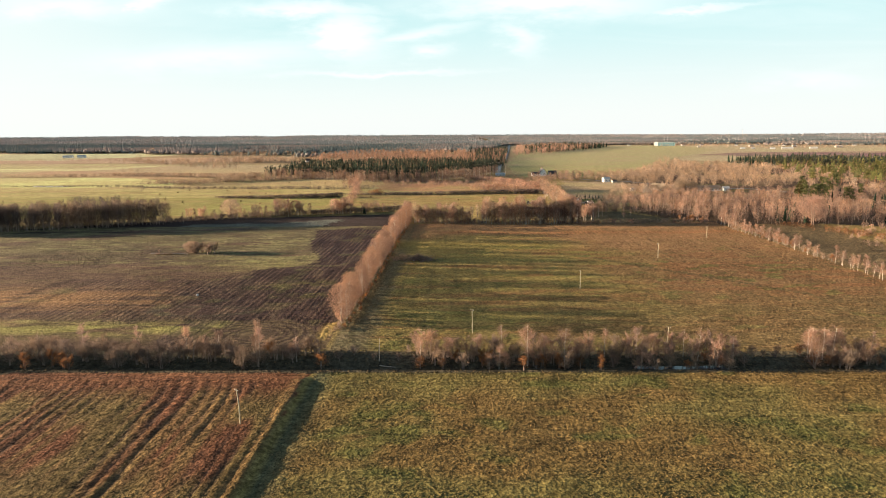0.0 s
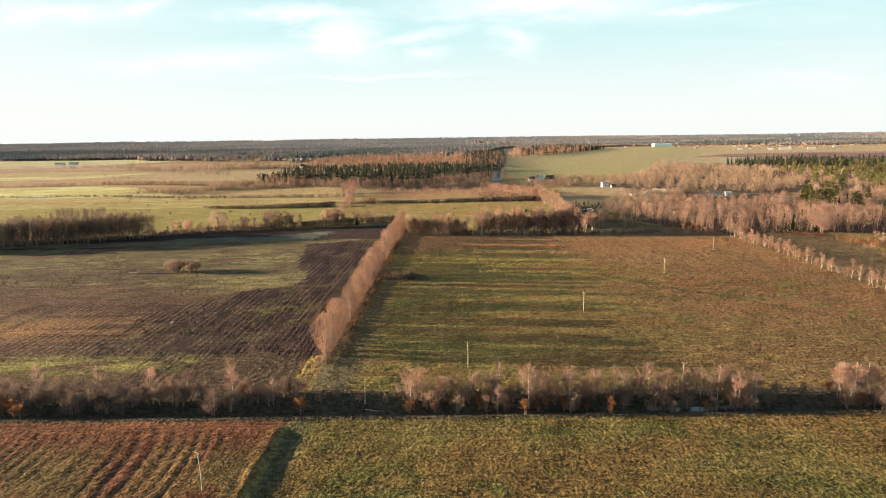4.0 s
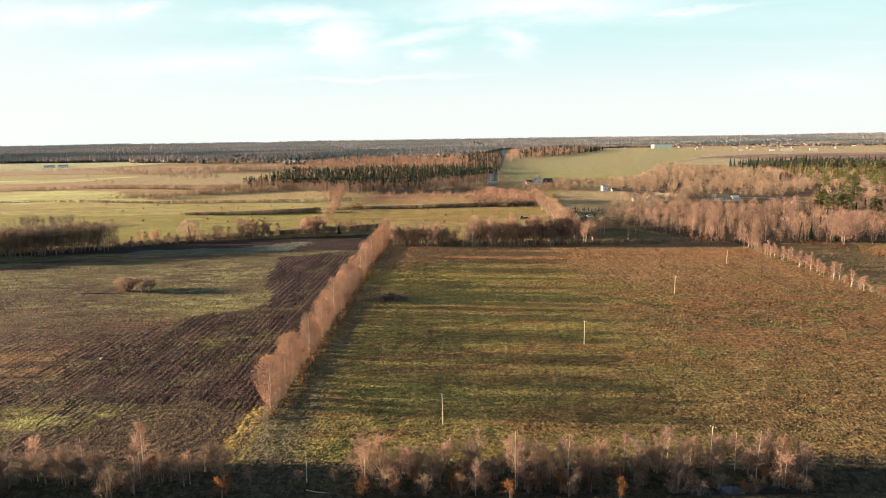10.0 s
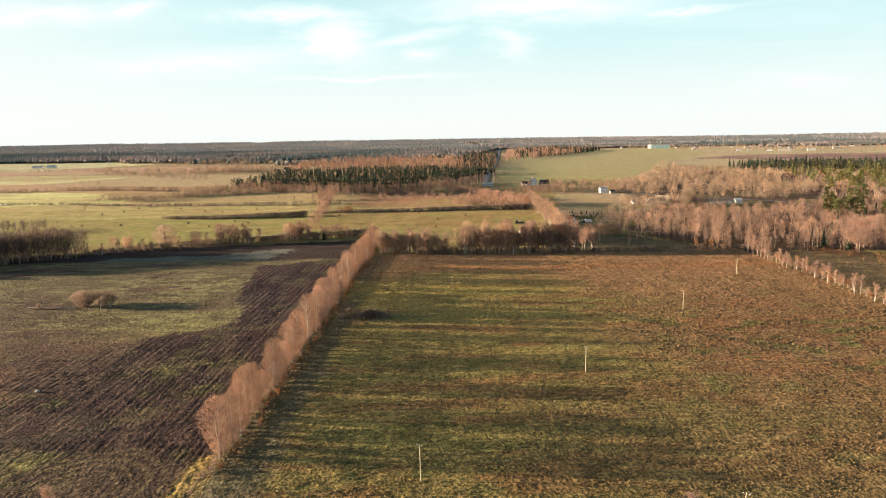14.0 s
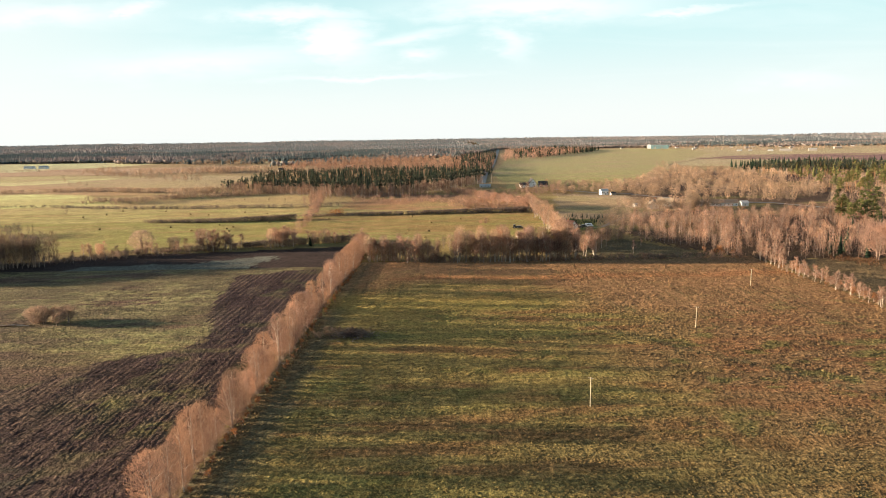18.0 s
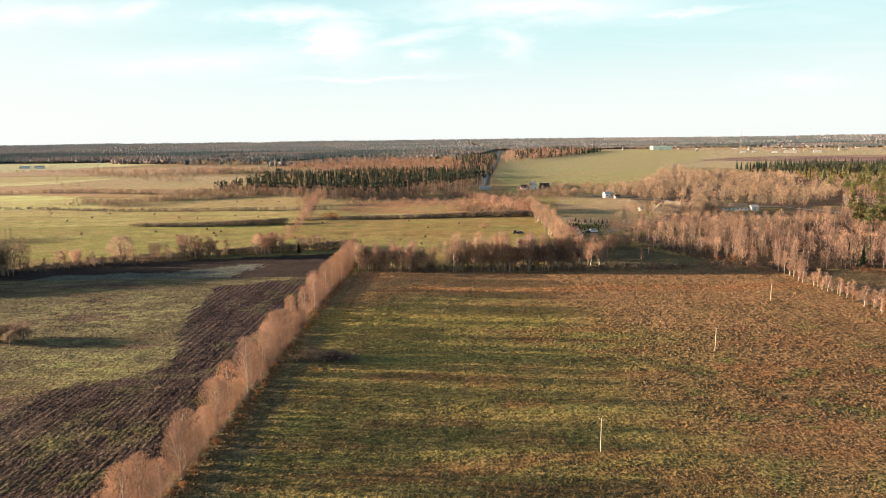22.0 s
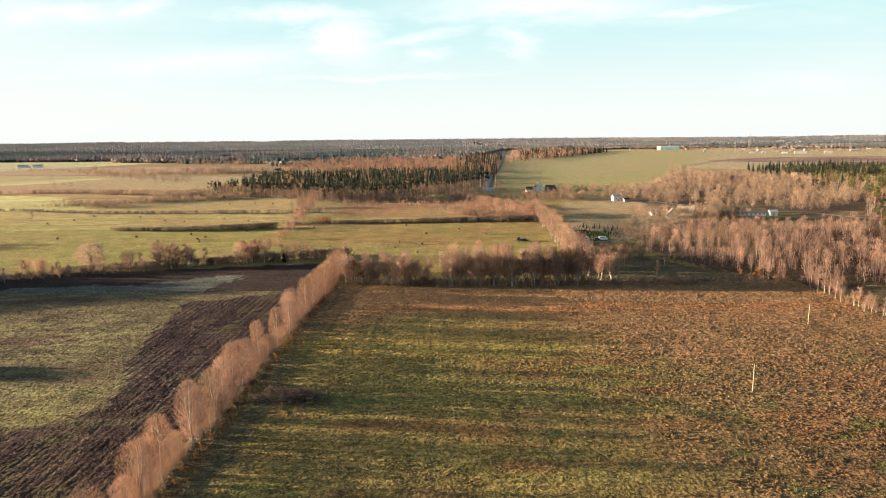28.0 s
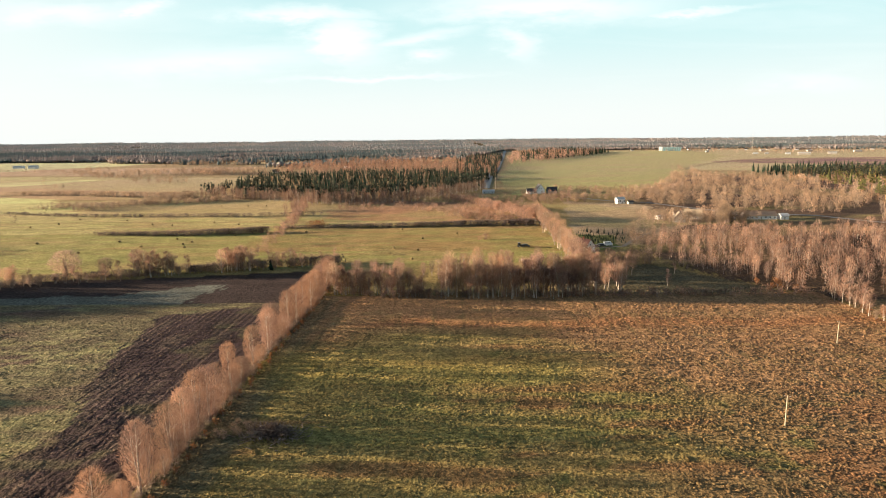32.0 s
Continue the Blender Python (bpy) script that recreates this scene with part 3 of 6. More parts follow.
# fields, in order: outline, colour, how strongly furrowed, edge wander in metres
FIELDS = [
    ([(-6000, -600), (6000, -600), (6000, 6000), (-6000, 6000)], (0.20, 0.15, 0.06), 0, 0),
    ([(-46, -600), (2000, -600), (2000, 162), (-46, 162)], OLIVE, 0, 0),
    ([(-2000, -600), (-47, -600), (-47, 161), (-2000, 161)], REDSOIL, 0.1, 0.8),
    ([(-2000, 161), (2000, 161), (2000, 178), (-2000, 178)], (0.07, 0.06, 0.04), 0, 1),
    ([(-45, 178), (168, 178), (168, 428), (-40, 445)], OLIVE, 0, 1.0),
    ([(-2000, 178), (-48, 178), (-42, 490), (-200, 470), (-330, 395), (-2000, 300)], (0.09, 0.062, 0.04), 0.25, 1),
    ([(-175, 212), (-98, 205), (-98, 288), (-112, 268), (-175, 272)], (0.068, 0.044, 0.035), 0.65, 3),
    ([(-98, 186), (-49, 182), (-44, 432), (-96, 410), (-88, 350), (-77, 322), (-76, 306), (-84, 296), (-98, 287)], PLOUGH, 0.8, 2),
    # dark plough and grass, with the wood's shade painted into both colours
    ([(-330, 400), (-160, 405), (-96, 412), (-44, 426), (-42, 490), (-200, 470)], SHADEDSOIL, 0.2, 2),
    ([(-190, 408), (-96, 428), (-88, 462), (-110, 458), (-130, 442), (-190, 438)], SHADEGRASS, 0, 3),
    ([(168, 260), (215, 260), (230, 425), (168, 430)], (0.16, 0.115, 0.062), 0, 2),
    # rough grass, its colour darkened for the shade that falls here
    ([(60, 432), (160, 432), (150, 452), (118, 500), (60, 500)], (0.10, 0.085, 0.05), 0, 1),
    ([(-420, 470), (-60, 500), (84, 500), (82, 660), (-300, 655), (-520, 640)], (0.225, 0.205, 0.07), 0, 4),
    ([(-118, 548), (84, 545), (82, 655), (-116, 655)], (0.235, 0.16, 0.065), 0, 3),
    ([(-600, 655), (90, 655), (88, 760), (-100, 890), (-280, 905), (-600, 850)], STRAW, 0, 6),
    ([(-700, 640), (-120, 628), (-120, 712), (-420, 765), (-800, 760)], (0.31, 0.265, 0.11), 0, 6),
    ([(-95, 700), (80, 660), (90, 800), (-90, 880)], (0.25, 0.14, 0.075), 0, 6),
    ([(-1300, 765), (-345, 765), (-357, 815), (-460, 925), (-540, 948), (-1300, 950)], BRIGHT, 0, 8),
    ([(-1300, 960), (-520, 975), (-300, 1010), (-290, 1300), (-700, 1380), (-1500, 1300)], STRAW, 0, 10),
    ([(-1600, 1310), (-700, 1190), (-500, 1330), (-760, 1420), (-1600, 1450)], (0.28, 0.25, 0.09), 0, 10),
    ([(-2000, 1500), (-700, 1450), (-450, 1540), (-460, 1760), (-1000, 1800), (-2000, 1800)], (0.27, 0.19, 0.09), 0, 15),
    ([(-2400, 1850), (-1000, 1800), (-800, 2150), (-1000, 2250), (-2400, 2200)], BRIGHT, 0, 15),
    ([(-650, 2020), (0, 2000), (0, 2120), (-650, 2140)], (0.30, 0.27, 0.11), 0, 15),
    ([(-1500, 1640), (-1020, 1640), (-920, 1905), (-1100, 2290), (-1500, 2270)], (0.31, 0.32, 0.13), 0, 8),
    ([(-870, 2420), (-190, 2240), (-170, 2390), (-850, 2650)], (0.36, 0.36, 0.16), 0, 8),
    ([(-1300, 1080), (-700, 1120), (-630, 1190), (-600, 1310), (-740, 1225), (-1300, 1190)], BRIGHT, 0, 6),
    ([(-740, 1150), (-314, 1000), (-283, 902), (-440, 912), (-540, 955), (-740, 1050)], (0.29, 0.195, 0.095), 0, 6),
    ([(85, 900), (300, 925), (470, 1440), (900, 2250), (1000, 2900), (500, 2900), (300, 2350), (190, 2000), (95, 1250)], (0.225, 0.215, 0.075), 0, 6),
    ([(460, 1430), (760, 1250), (1800, 1350), (3000, 2000), (3000, 2900), (1000, 2900), (900, 2250)], (0.27, 0.235, 0.10), 0, 8),
    ([(640, 1760), (900, 1500), (1500, 1560), (2300, 1900), (1700, 1960), (900, 1960)], (0.14, 0.085, 0.06), 0.3, 4),
    ([(84, 560), (150, 560), (230, 640), (200, 690), (110, 690)], (0.27, 0.20, 0.125), 0, 3),
    ([(84, 545), (112, 545), (125, 600), (84, 606)], (0.08, 0.10, 0.03), 0, 1),
    ([(110, 690), (200, 680), (215, 800), (130, 830)], (0.26, 0.20, 0.12), 0, 3),
    ([(165, 430), (230, 425), (420, 380), (800, 500), (800, 1100), (460, 1100), (330, 690), (190, 645), (119, 548), (140, 470)], FLOOR, 0, 4),
    ([(205, 690), (330, 690), (470, 760), (500, 1190), (400, 1250), (320, 1080), (240, 930), (200, 800)], FLOOR, 0, 6),
]


def land_tint(x, y):
    """Base colour and furrow strength of the soil or turf at each place, with some haze, sun and shade painted in."""
    x, y = np.asarray(x, float), np.asarray(y, float)
    out = np.zeros((*x.shape, 4))
    w1 = fbm(x / 14, y / 14, 21) - 0.5 + 0.8 * (fbm(x / 3, y / 9, 23) - 0.5) + 1.0 * (vnoise(x / 0.9, y / 3.0, 25) - 0.5)
    w2 = fbm(x / 14, y / 14, 22) - 0.5 + 0.8 * (fbm(x / 3, y / 6, 24) - 0.5)
    for poly, col, fur, wander in FIELDS:
        hit = inside(poly, x + w1 * 2.4 * wander, y + w2 * 2.4 * wander)
        out[hit] = (*col, fur)

    def lay(mask, col, amount=1.0):
        m = (np.clip(mask, 0, 1) * amount)[..., None]
        out[..., :3] = out[..., :3] * (1 - m) + np.array(col) * m

    # the grazed meadow: greener towards the tree row, browner to the far and outer side
    meadow = ((x > -46) & (x < 168) & (y > 178) & (y < 440)).astype(float)
    brown = smooth(35, 95, x + (fbm(x / 30, y / 12, 31) - 0.5) * 60) + smooth(345, 420, y + (fbm(x / 40, y / 10, 33) - 0.5) * 50)
    lay(meadow * brown, TAN, 0.85)
    lay(meadow * smooth(0.5, 0.62, fbm(x / 30, y / 5, 35)), ORANGE, 0.6)
    lay(meadow * smooth(0.55, 0.68, fbm(x / 60, y / 7, 37)) * (1 - np.clip(brown, 0, 1)), GREEN, 0.8)
    lay(meadow * smooth(0.66, 0.74, fbm(x / 9, y / 5, 39)), (0.11, 0.115, 0.038), 0.7)
    # near outer corner painted darker to stand in for tree shadows
    lay(meadow * (1 - smooth(215, 262, y)) * smooth(-10, 40, x), (0.13, 0.098, 0.042), 0.6)
    lay(meadow * smooth(285, 380, y) * np.clip(brown, 0, 1), (0.275, 0.158, 0.08), 0.7)
    # the nearer meadow
    near = ((x > -46) & (y < 162)).astype(float)
    lay(near, (0.125, 0.104, 0.036), 0.8)
    lay(near * smooth(0.42, 0.62, fbm(x / 28, y / 20, 41)), (0.16, 0.10, 0.037), 0.8)
    lay(near * smooth(0.6, 0.72, fbm(x / 10, y / 7, 43)), (0.095, 0.098, 0.03), 0.8)
    # shade beside the field bank and along the tree row, painted as darker strips
    lay(near * (1 - smooth(-45, -38, x)), (0.08, 0.086, 0.05), 0.9)
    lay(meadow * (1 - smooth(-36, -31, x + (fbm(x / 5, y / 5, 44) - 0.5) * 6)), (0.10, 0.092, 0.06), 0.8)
    # the stubble on the other side of the row: mossy streaks and bare patches
    stub = ((x < -46) & (y > 180) & (y < 428) & (out[..., 3] < 0.6)).astype(float)
    lay(stub * smooth(0.5, 0.66, fbm(x / 34, y / 7, 51)), MOSS, 0.45)
    lay(stub * smooth(0.54, 0.66, fbm(x / 40, y / 9, 53)), (0.115, 0.07, 0.048), 0.9)
    lay(stub * smooth(296, 345, y + (fbm(x / 18, y / 8, 58) - 0.5) * 50) * smooth(0.3, 0.5, fbm(x / 24, y / 9, 59)), (0.125, 0.102, 0.052), 0.8)
    lay(stub * smooth(0.55, 0.66, fbm(x / 10, y / 2.4, 66)) * smooth(0.3, 0.55, fbm(x / 30, y / 14, 68)), (0.20, 0.175, 0.075), 0.7)
    lay(stub * (1 - smooth(284, 306, y + (fbm(x / 16, y / 8, 64) - 0.5) * 40)) * (1 - np.exp(-(((y - 205) / 11) ** 2))), (0.085, 0.054, 0.04), 0.75)
    west = ((x < -52) & (y > 180) & (y < 300)).astype(float)
    lay(west * np.exp(-(((y - 236) / 17) ** 2)) * (1 - smooth(-124, -104, x + (fbm(x / 12, y / 6, 56) - 0.5) * 24)) * smooth(0.2, 0.5, fbm(x / 25, y / 3, 54)), (0.25, 0.145, 0.07), 0.9)
    lay(west * np.exp(-(((y - 200) / 7) ** 2)) * (1 - smooth(-80, -68, x)) * smooth(0.3, 0.5, fbm(x / 20, y / 6, 55)), (0.23, 0.21, 0.07), 0.9)
    # bright moss beside the plough land
    moss = smooth(0.42, 0.6, fbm(x / 12, y / 3.5, 77)) * smooth(0.3, 0.5, fbm(x / 3, y / 2, 79))
    lay(stub * np.exp(-(((y - 305) / 17) ** 2)) * np.exp(-(((x + 100) / 24) ** 2)) * (0.35 + 0.65 * moss), (0.32, 0.29, 0.105), 0.9)
    lay(stub * np.exp(-(((y - 366) / 26) ** 2)) * np.exp(-(((x + 118) / 40) ** 2)) * moss, (0.28, 0.24, 0.10), 0.85)
    plo = ((x < -46) & (y > 180) & (y < 428) & (out[..., 3] > 0.6)).astype(float)
    lay(plo * smooth(0.56, 0.7, fbm(x / 5, y / 20, 57)), (0.14, 0.105, 0.065), 0.35)
    # worn orange streaks towards the far end, a sunlit stripe painted as brighter grass
    lay(meadow * np.exp(-((y - 396 - (fbm(x / 25, y / 25, 45) - 0.5) * 12) / 5.5) ** 2) * smooth(-30, 0, x), (0.29, 0.135, 0.062), 0.8)
    lay(meadow * np.exp(-((y - 352 - (fbm(x / 25, y / 25, 46) - 0.5) * 20) / 15.0) ** 2) * (1 - smooth(35, 80, x)), (0.24, 0.19, 0.056), 0.7)
    lay(plo * smooth(0.25, 0.9, np.sin(2 * np.pi * (x + 0.8 * fbm(x / 12, y / 60, 76) - (y - 300) * 0.02) / 2.4)) * smooth(0.3, 0.55, fbm(x / 4, y / 24, 78)), (0.17, 0.115, 0.08), 0.5)
    lay(plo * smooth(0.4, 0.95, -np.sin(2 * np.pi * (x + 0.8 * fbm(x / 12, y / 60, 76) - (y - 300) * 0.02) / 2.4)) * smooth(0.3, 0.5, fbm(x / 5, y / 30, 80)), (0.026, 0.018, 0.017), 0.6)
    # weedy patches left between the furrows
    lay(plo * smooth(0.64, 0.76, fbm(x / 11, y / 9, 58)), (0.13, 0.12, 0.05), 0.4)
    for px, py, rx, ry in ((-82, 256, 6, 5), (-67, 262, 8, 5), (-64, 242, 7, 4), (-88, 303, 9, 7)):
        lay((x < -46) * np.exp(-((x - px) / rx) ** 2 - ((y - py) / ry) ** 2) * smooth(0.35, 0.6, fbm(x / 3, y / 2, 60)), (0.17, 0.15, 0.055), 0.75)
    # the plough turned here: rings of furrows on the headland
    ring = np.hypot((x + 70) / 1.15, y - 193)
    lay(((ring < 16) & (x < -50) & (x > -84) & (y > 182)).astype(float), (0.085, 0.062, 0.04), 0.7)
    turn = np.sin(2 * np.pi * (ring + 1.0 * fbm(x / 6, y / 6, 62)) / 2.6)
    lay(((ring > 5) & (ring < 16) & (x < -50) & (x > -82) & (y > 182)) * smooth(0.1, 0.7, turn), (0.042, 0.03, 0.026), 0.8)
    lay(((ring > 5) & (ring < 16) & (x < -50) & (x > -76) & (y > 182)) * smooth(0.5, 0.95, -turn), (0.15, 0.115, 0.06), 0.5)
    loop = np.hypot((x + 97) / 17, (y - 220) / 6.0) + 0.12 * (fbm(x / 5, y / 5, 69) - 0.5)
    lay((x < -50) * np.exp(-((loop - 1.0) / 0.17) ** 2) * smooth(0.25, 0.45, fbm(x / 6, y / 3, 70)), (0.05, 0.045, 0.032), 0.8)
    # ploughed ground in front of the hedge, weedy in strips
    nl = ((x < -47) & (y < 161)).astype(float)
    lay(nl * smooth(0.32, 0.56, fbm(x / 6, y / 30, 61)) * (1 - smooth(138, 152, y)), (0.105, 0.085, 0.032), 0.75)
    lay(nl * smooth(0.55, 0.7, fbm(x / 3, y / 50, 67)) * (1 - smooth(142, 154, y)), (0.17, 0.115, 0.045), 0.6)
    rut = plough_ruts(x, y)
    lay(nl * smooth(0.35, 0.95, -rut) * smooth(0.38, 0.62, fbm(x / 9, y / 50, 15)), (0.05, 0.034, 0.027), 0.75)
    lay(nl * np.exp(-((x + 48.5) / 1.2) ** 2), (0.25, 0.15, 0.06), 0.6)
    lay(nl * smooth(146, 154, y) * smooth(0.45, 0.6, fbm(x / 20, y / 1.3, 63)), (0.15, 0.07, 0.036), 0.8)
    out[..., :3] *= (1 + 0.16 * meadow * np.clip(brown, 0, 1))[..., None]
    # drill lines in the meadow turf
    lay(meadow * smooth(0.55, 1.0, np.sin(2 * np.pi * (x + 1.2 * fbm(x / 8, y / 25, 65)) / 2.7)) * smooth(0.35, 0.6, fbm(x / 20, y / 20, 67)), (0.095, 0.085, 0.038), 0.55)
    # dry grass path at the head of the tree row, worn verge
    lay(np.exp(-((x + 49.5 - (y - 190) * 0.05) / 1.8) ** 2) * (y > 178) * (y < 205), (0.34, 0.24, 0.08), 0.9)
    lay(np.exp(-((x + 42.0 - (y - 200) * 0.022) / 1.2) ** 2) * (y > 195) * (y < 470), (0.24, 0.14, 0.06), 0.3)
    # wheel tracks across the stubble and the meadow
    for ox in (-0.9, 0.9):
        lay(np.exp(-(((x + 93 + ox) - (y - 257) * 0.0) / 0.45) ** 2) * (y > 222) * (y < 296), (0.045, 0.03, 0.026), 0.8)
        lay(np.exp(-((0.745 * (x - 77) + 0.667 * (y - 294.5) + ox) / 0.55) ** 2) * (x > 50) * (x < 125) * meadow, (0.075, 0.075, 0.04), 0.85)
    # large soft patches further off
    lay((y > 500).astype(float) * smooth(0.45, 0.65, fbm(x / 90, y / 45, 71)), (0.27, 0.19, 0.095), 0.4)
    lay((y > 500).astype(float) * smooth(0.55, 0.7, fbm(x / 70, y / 30, 73)), (0.25, 0.22, 0.08), 0.4)
    mid = smooth(485, 505, y) * (1 - smooth(690, 770, y)) * (1 - smooth(80, 110, x))
    lay(mid * smooth(0.48, 0.64, fbm(x / 45, y / 8, 175)), (0.25, 0.165, 0.075), 0.55)
    lay(mid * smooth(0.5, 0.66, fbm(x / 30, y / 6, 177)), (0.19, 0.20, 0.06), 0.5)
    lay(mid * smooth(0.6, 0.72, fbm(x / 12, y / 3, 179)), (0.14, 0.125, 0.05), 0.4)
    # greyer soil further along the west side of the row
    grey_soil = ((x < -46) * smooth(275, 320, y) * (y < 475))[..., None]
    out[..., :3] *= 1 + grey_soil * np.array([-0.07, -0.03, 0.08])
    out[..., :3] *= 0.86
    # haze painted into the ground: bluer with distance
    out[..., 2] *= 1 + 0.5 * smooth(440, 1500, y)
    return out


def graded(stops):
    """Grid lines: (from, to, step) stretches, one after another."""
    out = []
    for a, b, st in stops:
        n = max(1, round((b - a) / st))
        out.append(a + (b - a) * np.arange(n) / n)
    out.append(np.array([stops[-1][1]]))
    return np.concatenate(out)


gx = graded([(-5200, -2000, 160), (-2000, -700, 40), (-700, -320, 12), (-320, -160, 3), (-160, -46, 0.68), (-46, 180, 1.8), (180, 320, 3), (320, 900, 14), (900, 2200, 40), (2200, 5200, 150)])
gy = graded([(-500, 60, 40), (60, 95, 5), (95, 180, 1.5), (180, 222, 0.85), (222, 330, 2.0), (330, 460, 2.2), (460, 700, 3.6), (700, 1000, 6), (1000, 1700, 14), (1700, 3000, 40), (3000, 5150, 110)])
GX, GY = np.meshgrid(gx, gy)
gz = heights(GX, GY)
rough_soil = (fbm(GX / 2.2, GY / 2.2, 7) - 0.5) * np.where(GX < -46, 0.12, 0.35) * ((GX > -160) & (GX < 180) & (GY > 95) & (GY < 460))
gverts = np.stack([GX, GY, gz + rough_soil], -1).reshape(-1, 3)
nx = len(gx)
qi = (np.arange(len(gy) - 1)[:, None] * nx + np.arange(nx - 1)[None, :]).ravel()
gquads = np.stack([qi, qi + 1, qi + nx + 1, qi + nx], 1)
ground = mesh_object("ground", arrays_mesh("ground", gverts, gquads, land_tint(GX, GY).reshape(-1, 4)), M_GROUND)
tagged(ground, "flat autumn farmland with grazed meadows, stubble and ploughed soil", "ground", kind="structure")

# ---------------------------------------------------------------- tree templates
rng = np.random.default_rng(11)
ROW = tree_things("alder_tree", [crown_tree(rng, 14, 4.4, 0.06, 4500, 1.15, 0.046, 0.17, 2 + i % 2) for i in range(5)], M_PALEBARK, M_ROWTWIG)
ROWB = tree_things("birch_tree", [crown_tree(rng, 15, 3.9, 0.10, 4000, 1.1, 0.044, 0.17, 1 + i % 2) for i in range(4)], M_BIRCHBARK, M_ROWTWIG)
HEDGE_ROSY = tree_things("alder_bush", [bare_tree(rng, 7.0, 2.2, 0.05, 26, 1150, 0.09, 4, 1.1, 0.042) for _ in range(4)], M_BARK, M_BIRCHTWIG, "bush")
HEDGE_TAN = tree_things("willow_bush", [bare_tree(rng, 5.5, 2.2, 0.08, 22, 950, 0.08, 4, 1.2, 0.036) for _ in range(3)], M_BARK, M_TAN, "bush")
HEDGE_RUST = tree_things("oak_bush", [bare_tree(rng, 4.5, 1.7, 0.10, 20, 700, 0.07, 3, 0.8, 0.07) for _ in range(3)], M_BARK, M_RUST, "bush")
HEDGE_GREY = tree_things("thorn_bush", [bare_tree(rng, 6.0, 2.3, 0.10, 24, 950, 0.08, 4, 1.2, 0.042) for _ in range(4)], M_BARK, M_GREYTWIG, "bush")
HEDGE_BIRCH = tree_things("birch_tree", [bare_tree(rng, 11, 2.1, 0.28, 22, 950, 0.10, 1, 1.2, 0.042) for _ in range(4)], M_BIRCHBARK, M_BIRCHTWIG)
THIN_BIRCH = tree_things("birch_tree", [bare_tree(rng, 12, 2.2, 0.28, 24, 1000, 0.10, 1 + i % 2, 1.3, 0.055) for i in range(5)], M_BIRCHBARK, M_ROSY)
BACK = tree_things("alder_tree", [crown_tree(rng, 12, 2.6, 0.20, 900, 1.5, 0.07, 0.13, 3, 14) for _ in range(5)], M_PALEBARK, M_LITROSY)
BACK_TAN = tree_things("aspen_tree", [crown_tree(rng, 12, 2.4, 0.24, 850, 1.5, 0.07, 0.13, 2, 14) for _ in range(4)], M_PALEBARK, M_LITTAN)
WOOD_GREY = tree_things("aspen_tree", [crown_tree(rng, 16, 2.6, 0.28, 800, 1.6, 0.07, 0.17, 1, 12) for _ in range(5)], M_BARK, M_DARKTWIG)
OLD_OAK = tree_things("spreading_tree", [bare_tree(rng, 17, 8.5, 0.2, 60, 6800, 0.27, 2, 1.7, 0.075)], M_BARK, M_ROSY)
LIME = tree_things("round_tree", [crown_tree(rng, 11, 5.0, 0.06, 2300, 1.3, 0.10, 0.25, 3, 30) for _ in range(2)], M_BARK, M_LITTAN)
FIELD_BUSH = tree_things("field_bush", [crown_tree(rng, 5.8, 4.0, 0.0, 4200, 1.0, 0.06, 0.08, 4, 20) for _ in range(2)], M_BARK, M_GREYTWIG, "bush")
SPRUCE = tree_things("spruce_tree", [spruce_tree(rng, 9, 2.3, 20, 9) for _ in range(3)], M_BARK, M_SPRUCE)


def one(options):
    return options[int(rng.integers(0, len(options)))]


def grow(template, x, y, size, label, group, wide=1.0):
    k = size * rng.uniform(0.9, 1.1)
    return plant(template, x, y, (k * wide, k * wide, size), rng.uniform(0, 6.28), label, group)


# ---------------------------------------------------------------- the tree row between the fields
# stretches of tall trees along the row; between them it is low scrub
TALL_STANDS = [(202, 217), (221, 231), (239, 249), (260, 272), (284, 291), (296, 299), (304, 307), (312, 319), (323, 326), (334, 337), (350, 355), (363, 376), (388, 400), (409, 424), (428, 441), (446, 467)]


def row_tree(y, tall, wide):
    x = -46.0 + (y - 197) * 0.018 + rng.normal() * 0.6
    if rng.random() < 0.72:
        grow(one(ROW), x, y, tall, "bushy leafless alder with rosy twigs in the field row", "trees of the field row", wide)
    else:
        grow(one(ROWB), x, y, tall, "leafless birch with pale trunk in the field row", "trees of the field row", wide)


for k, (y0, y1) in enumerate(TALL_STANDS):
    n = max(1, round((y1 - y0) / 4.4))
    for i in range(n):
        row_tree(y0 + (y1 - y0) * (i + 0.5) / n + rng.normal() * 0.3, rng.uniform(0.80, 1.04), min(1.0, 0.46 + 0.12 * (y1 - y0) / n))
    if k + 1 < len(TALL_STANDS):
        y = y1 + 1.2
        while y < TALL_STANDS[k + 1][0] - 1.0:
            row_tree(y, rng.uniform(0.38, 0.56), 1.15)
            y += rng.uniform(2.4, 3.6)

# rusty undergrowth at the foot of the row
y = 199.0
while y < 465:
    grow(one(HEDGE_RUST), -43.2 + (y - 197) * 0.018 + rng.normal() * 0.6, y, rng.uniform(0.25, 0.5), "low rust-coloured shrub at the foot of the tree row", "undergrowth of the field row", 1.3)
    y += rng.uniform(2.4, 6.5)

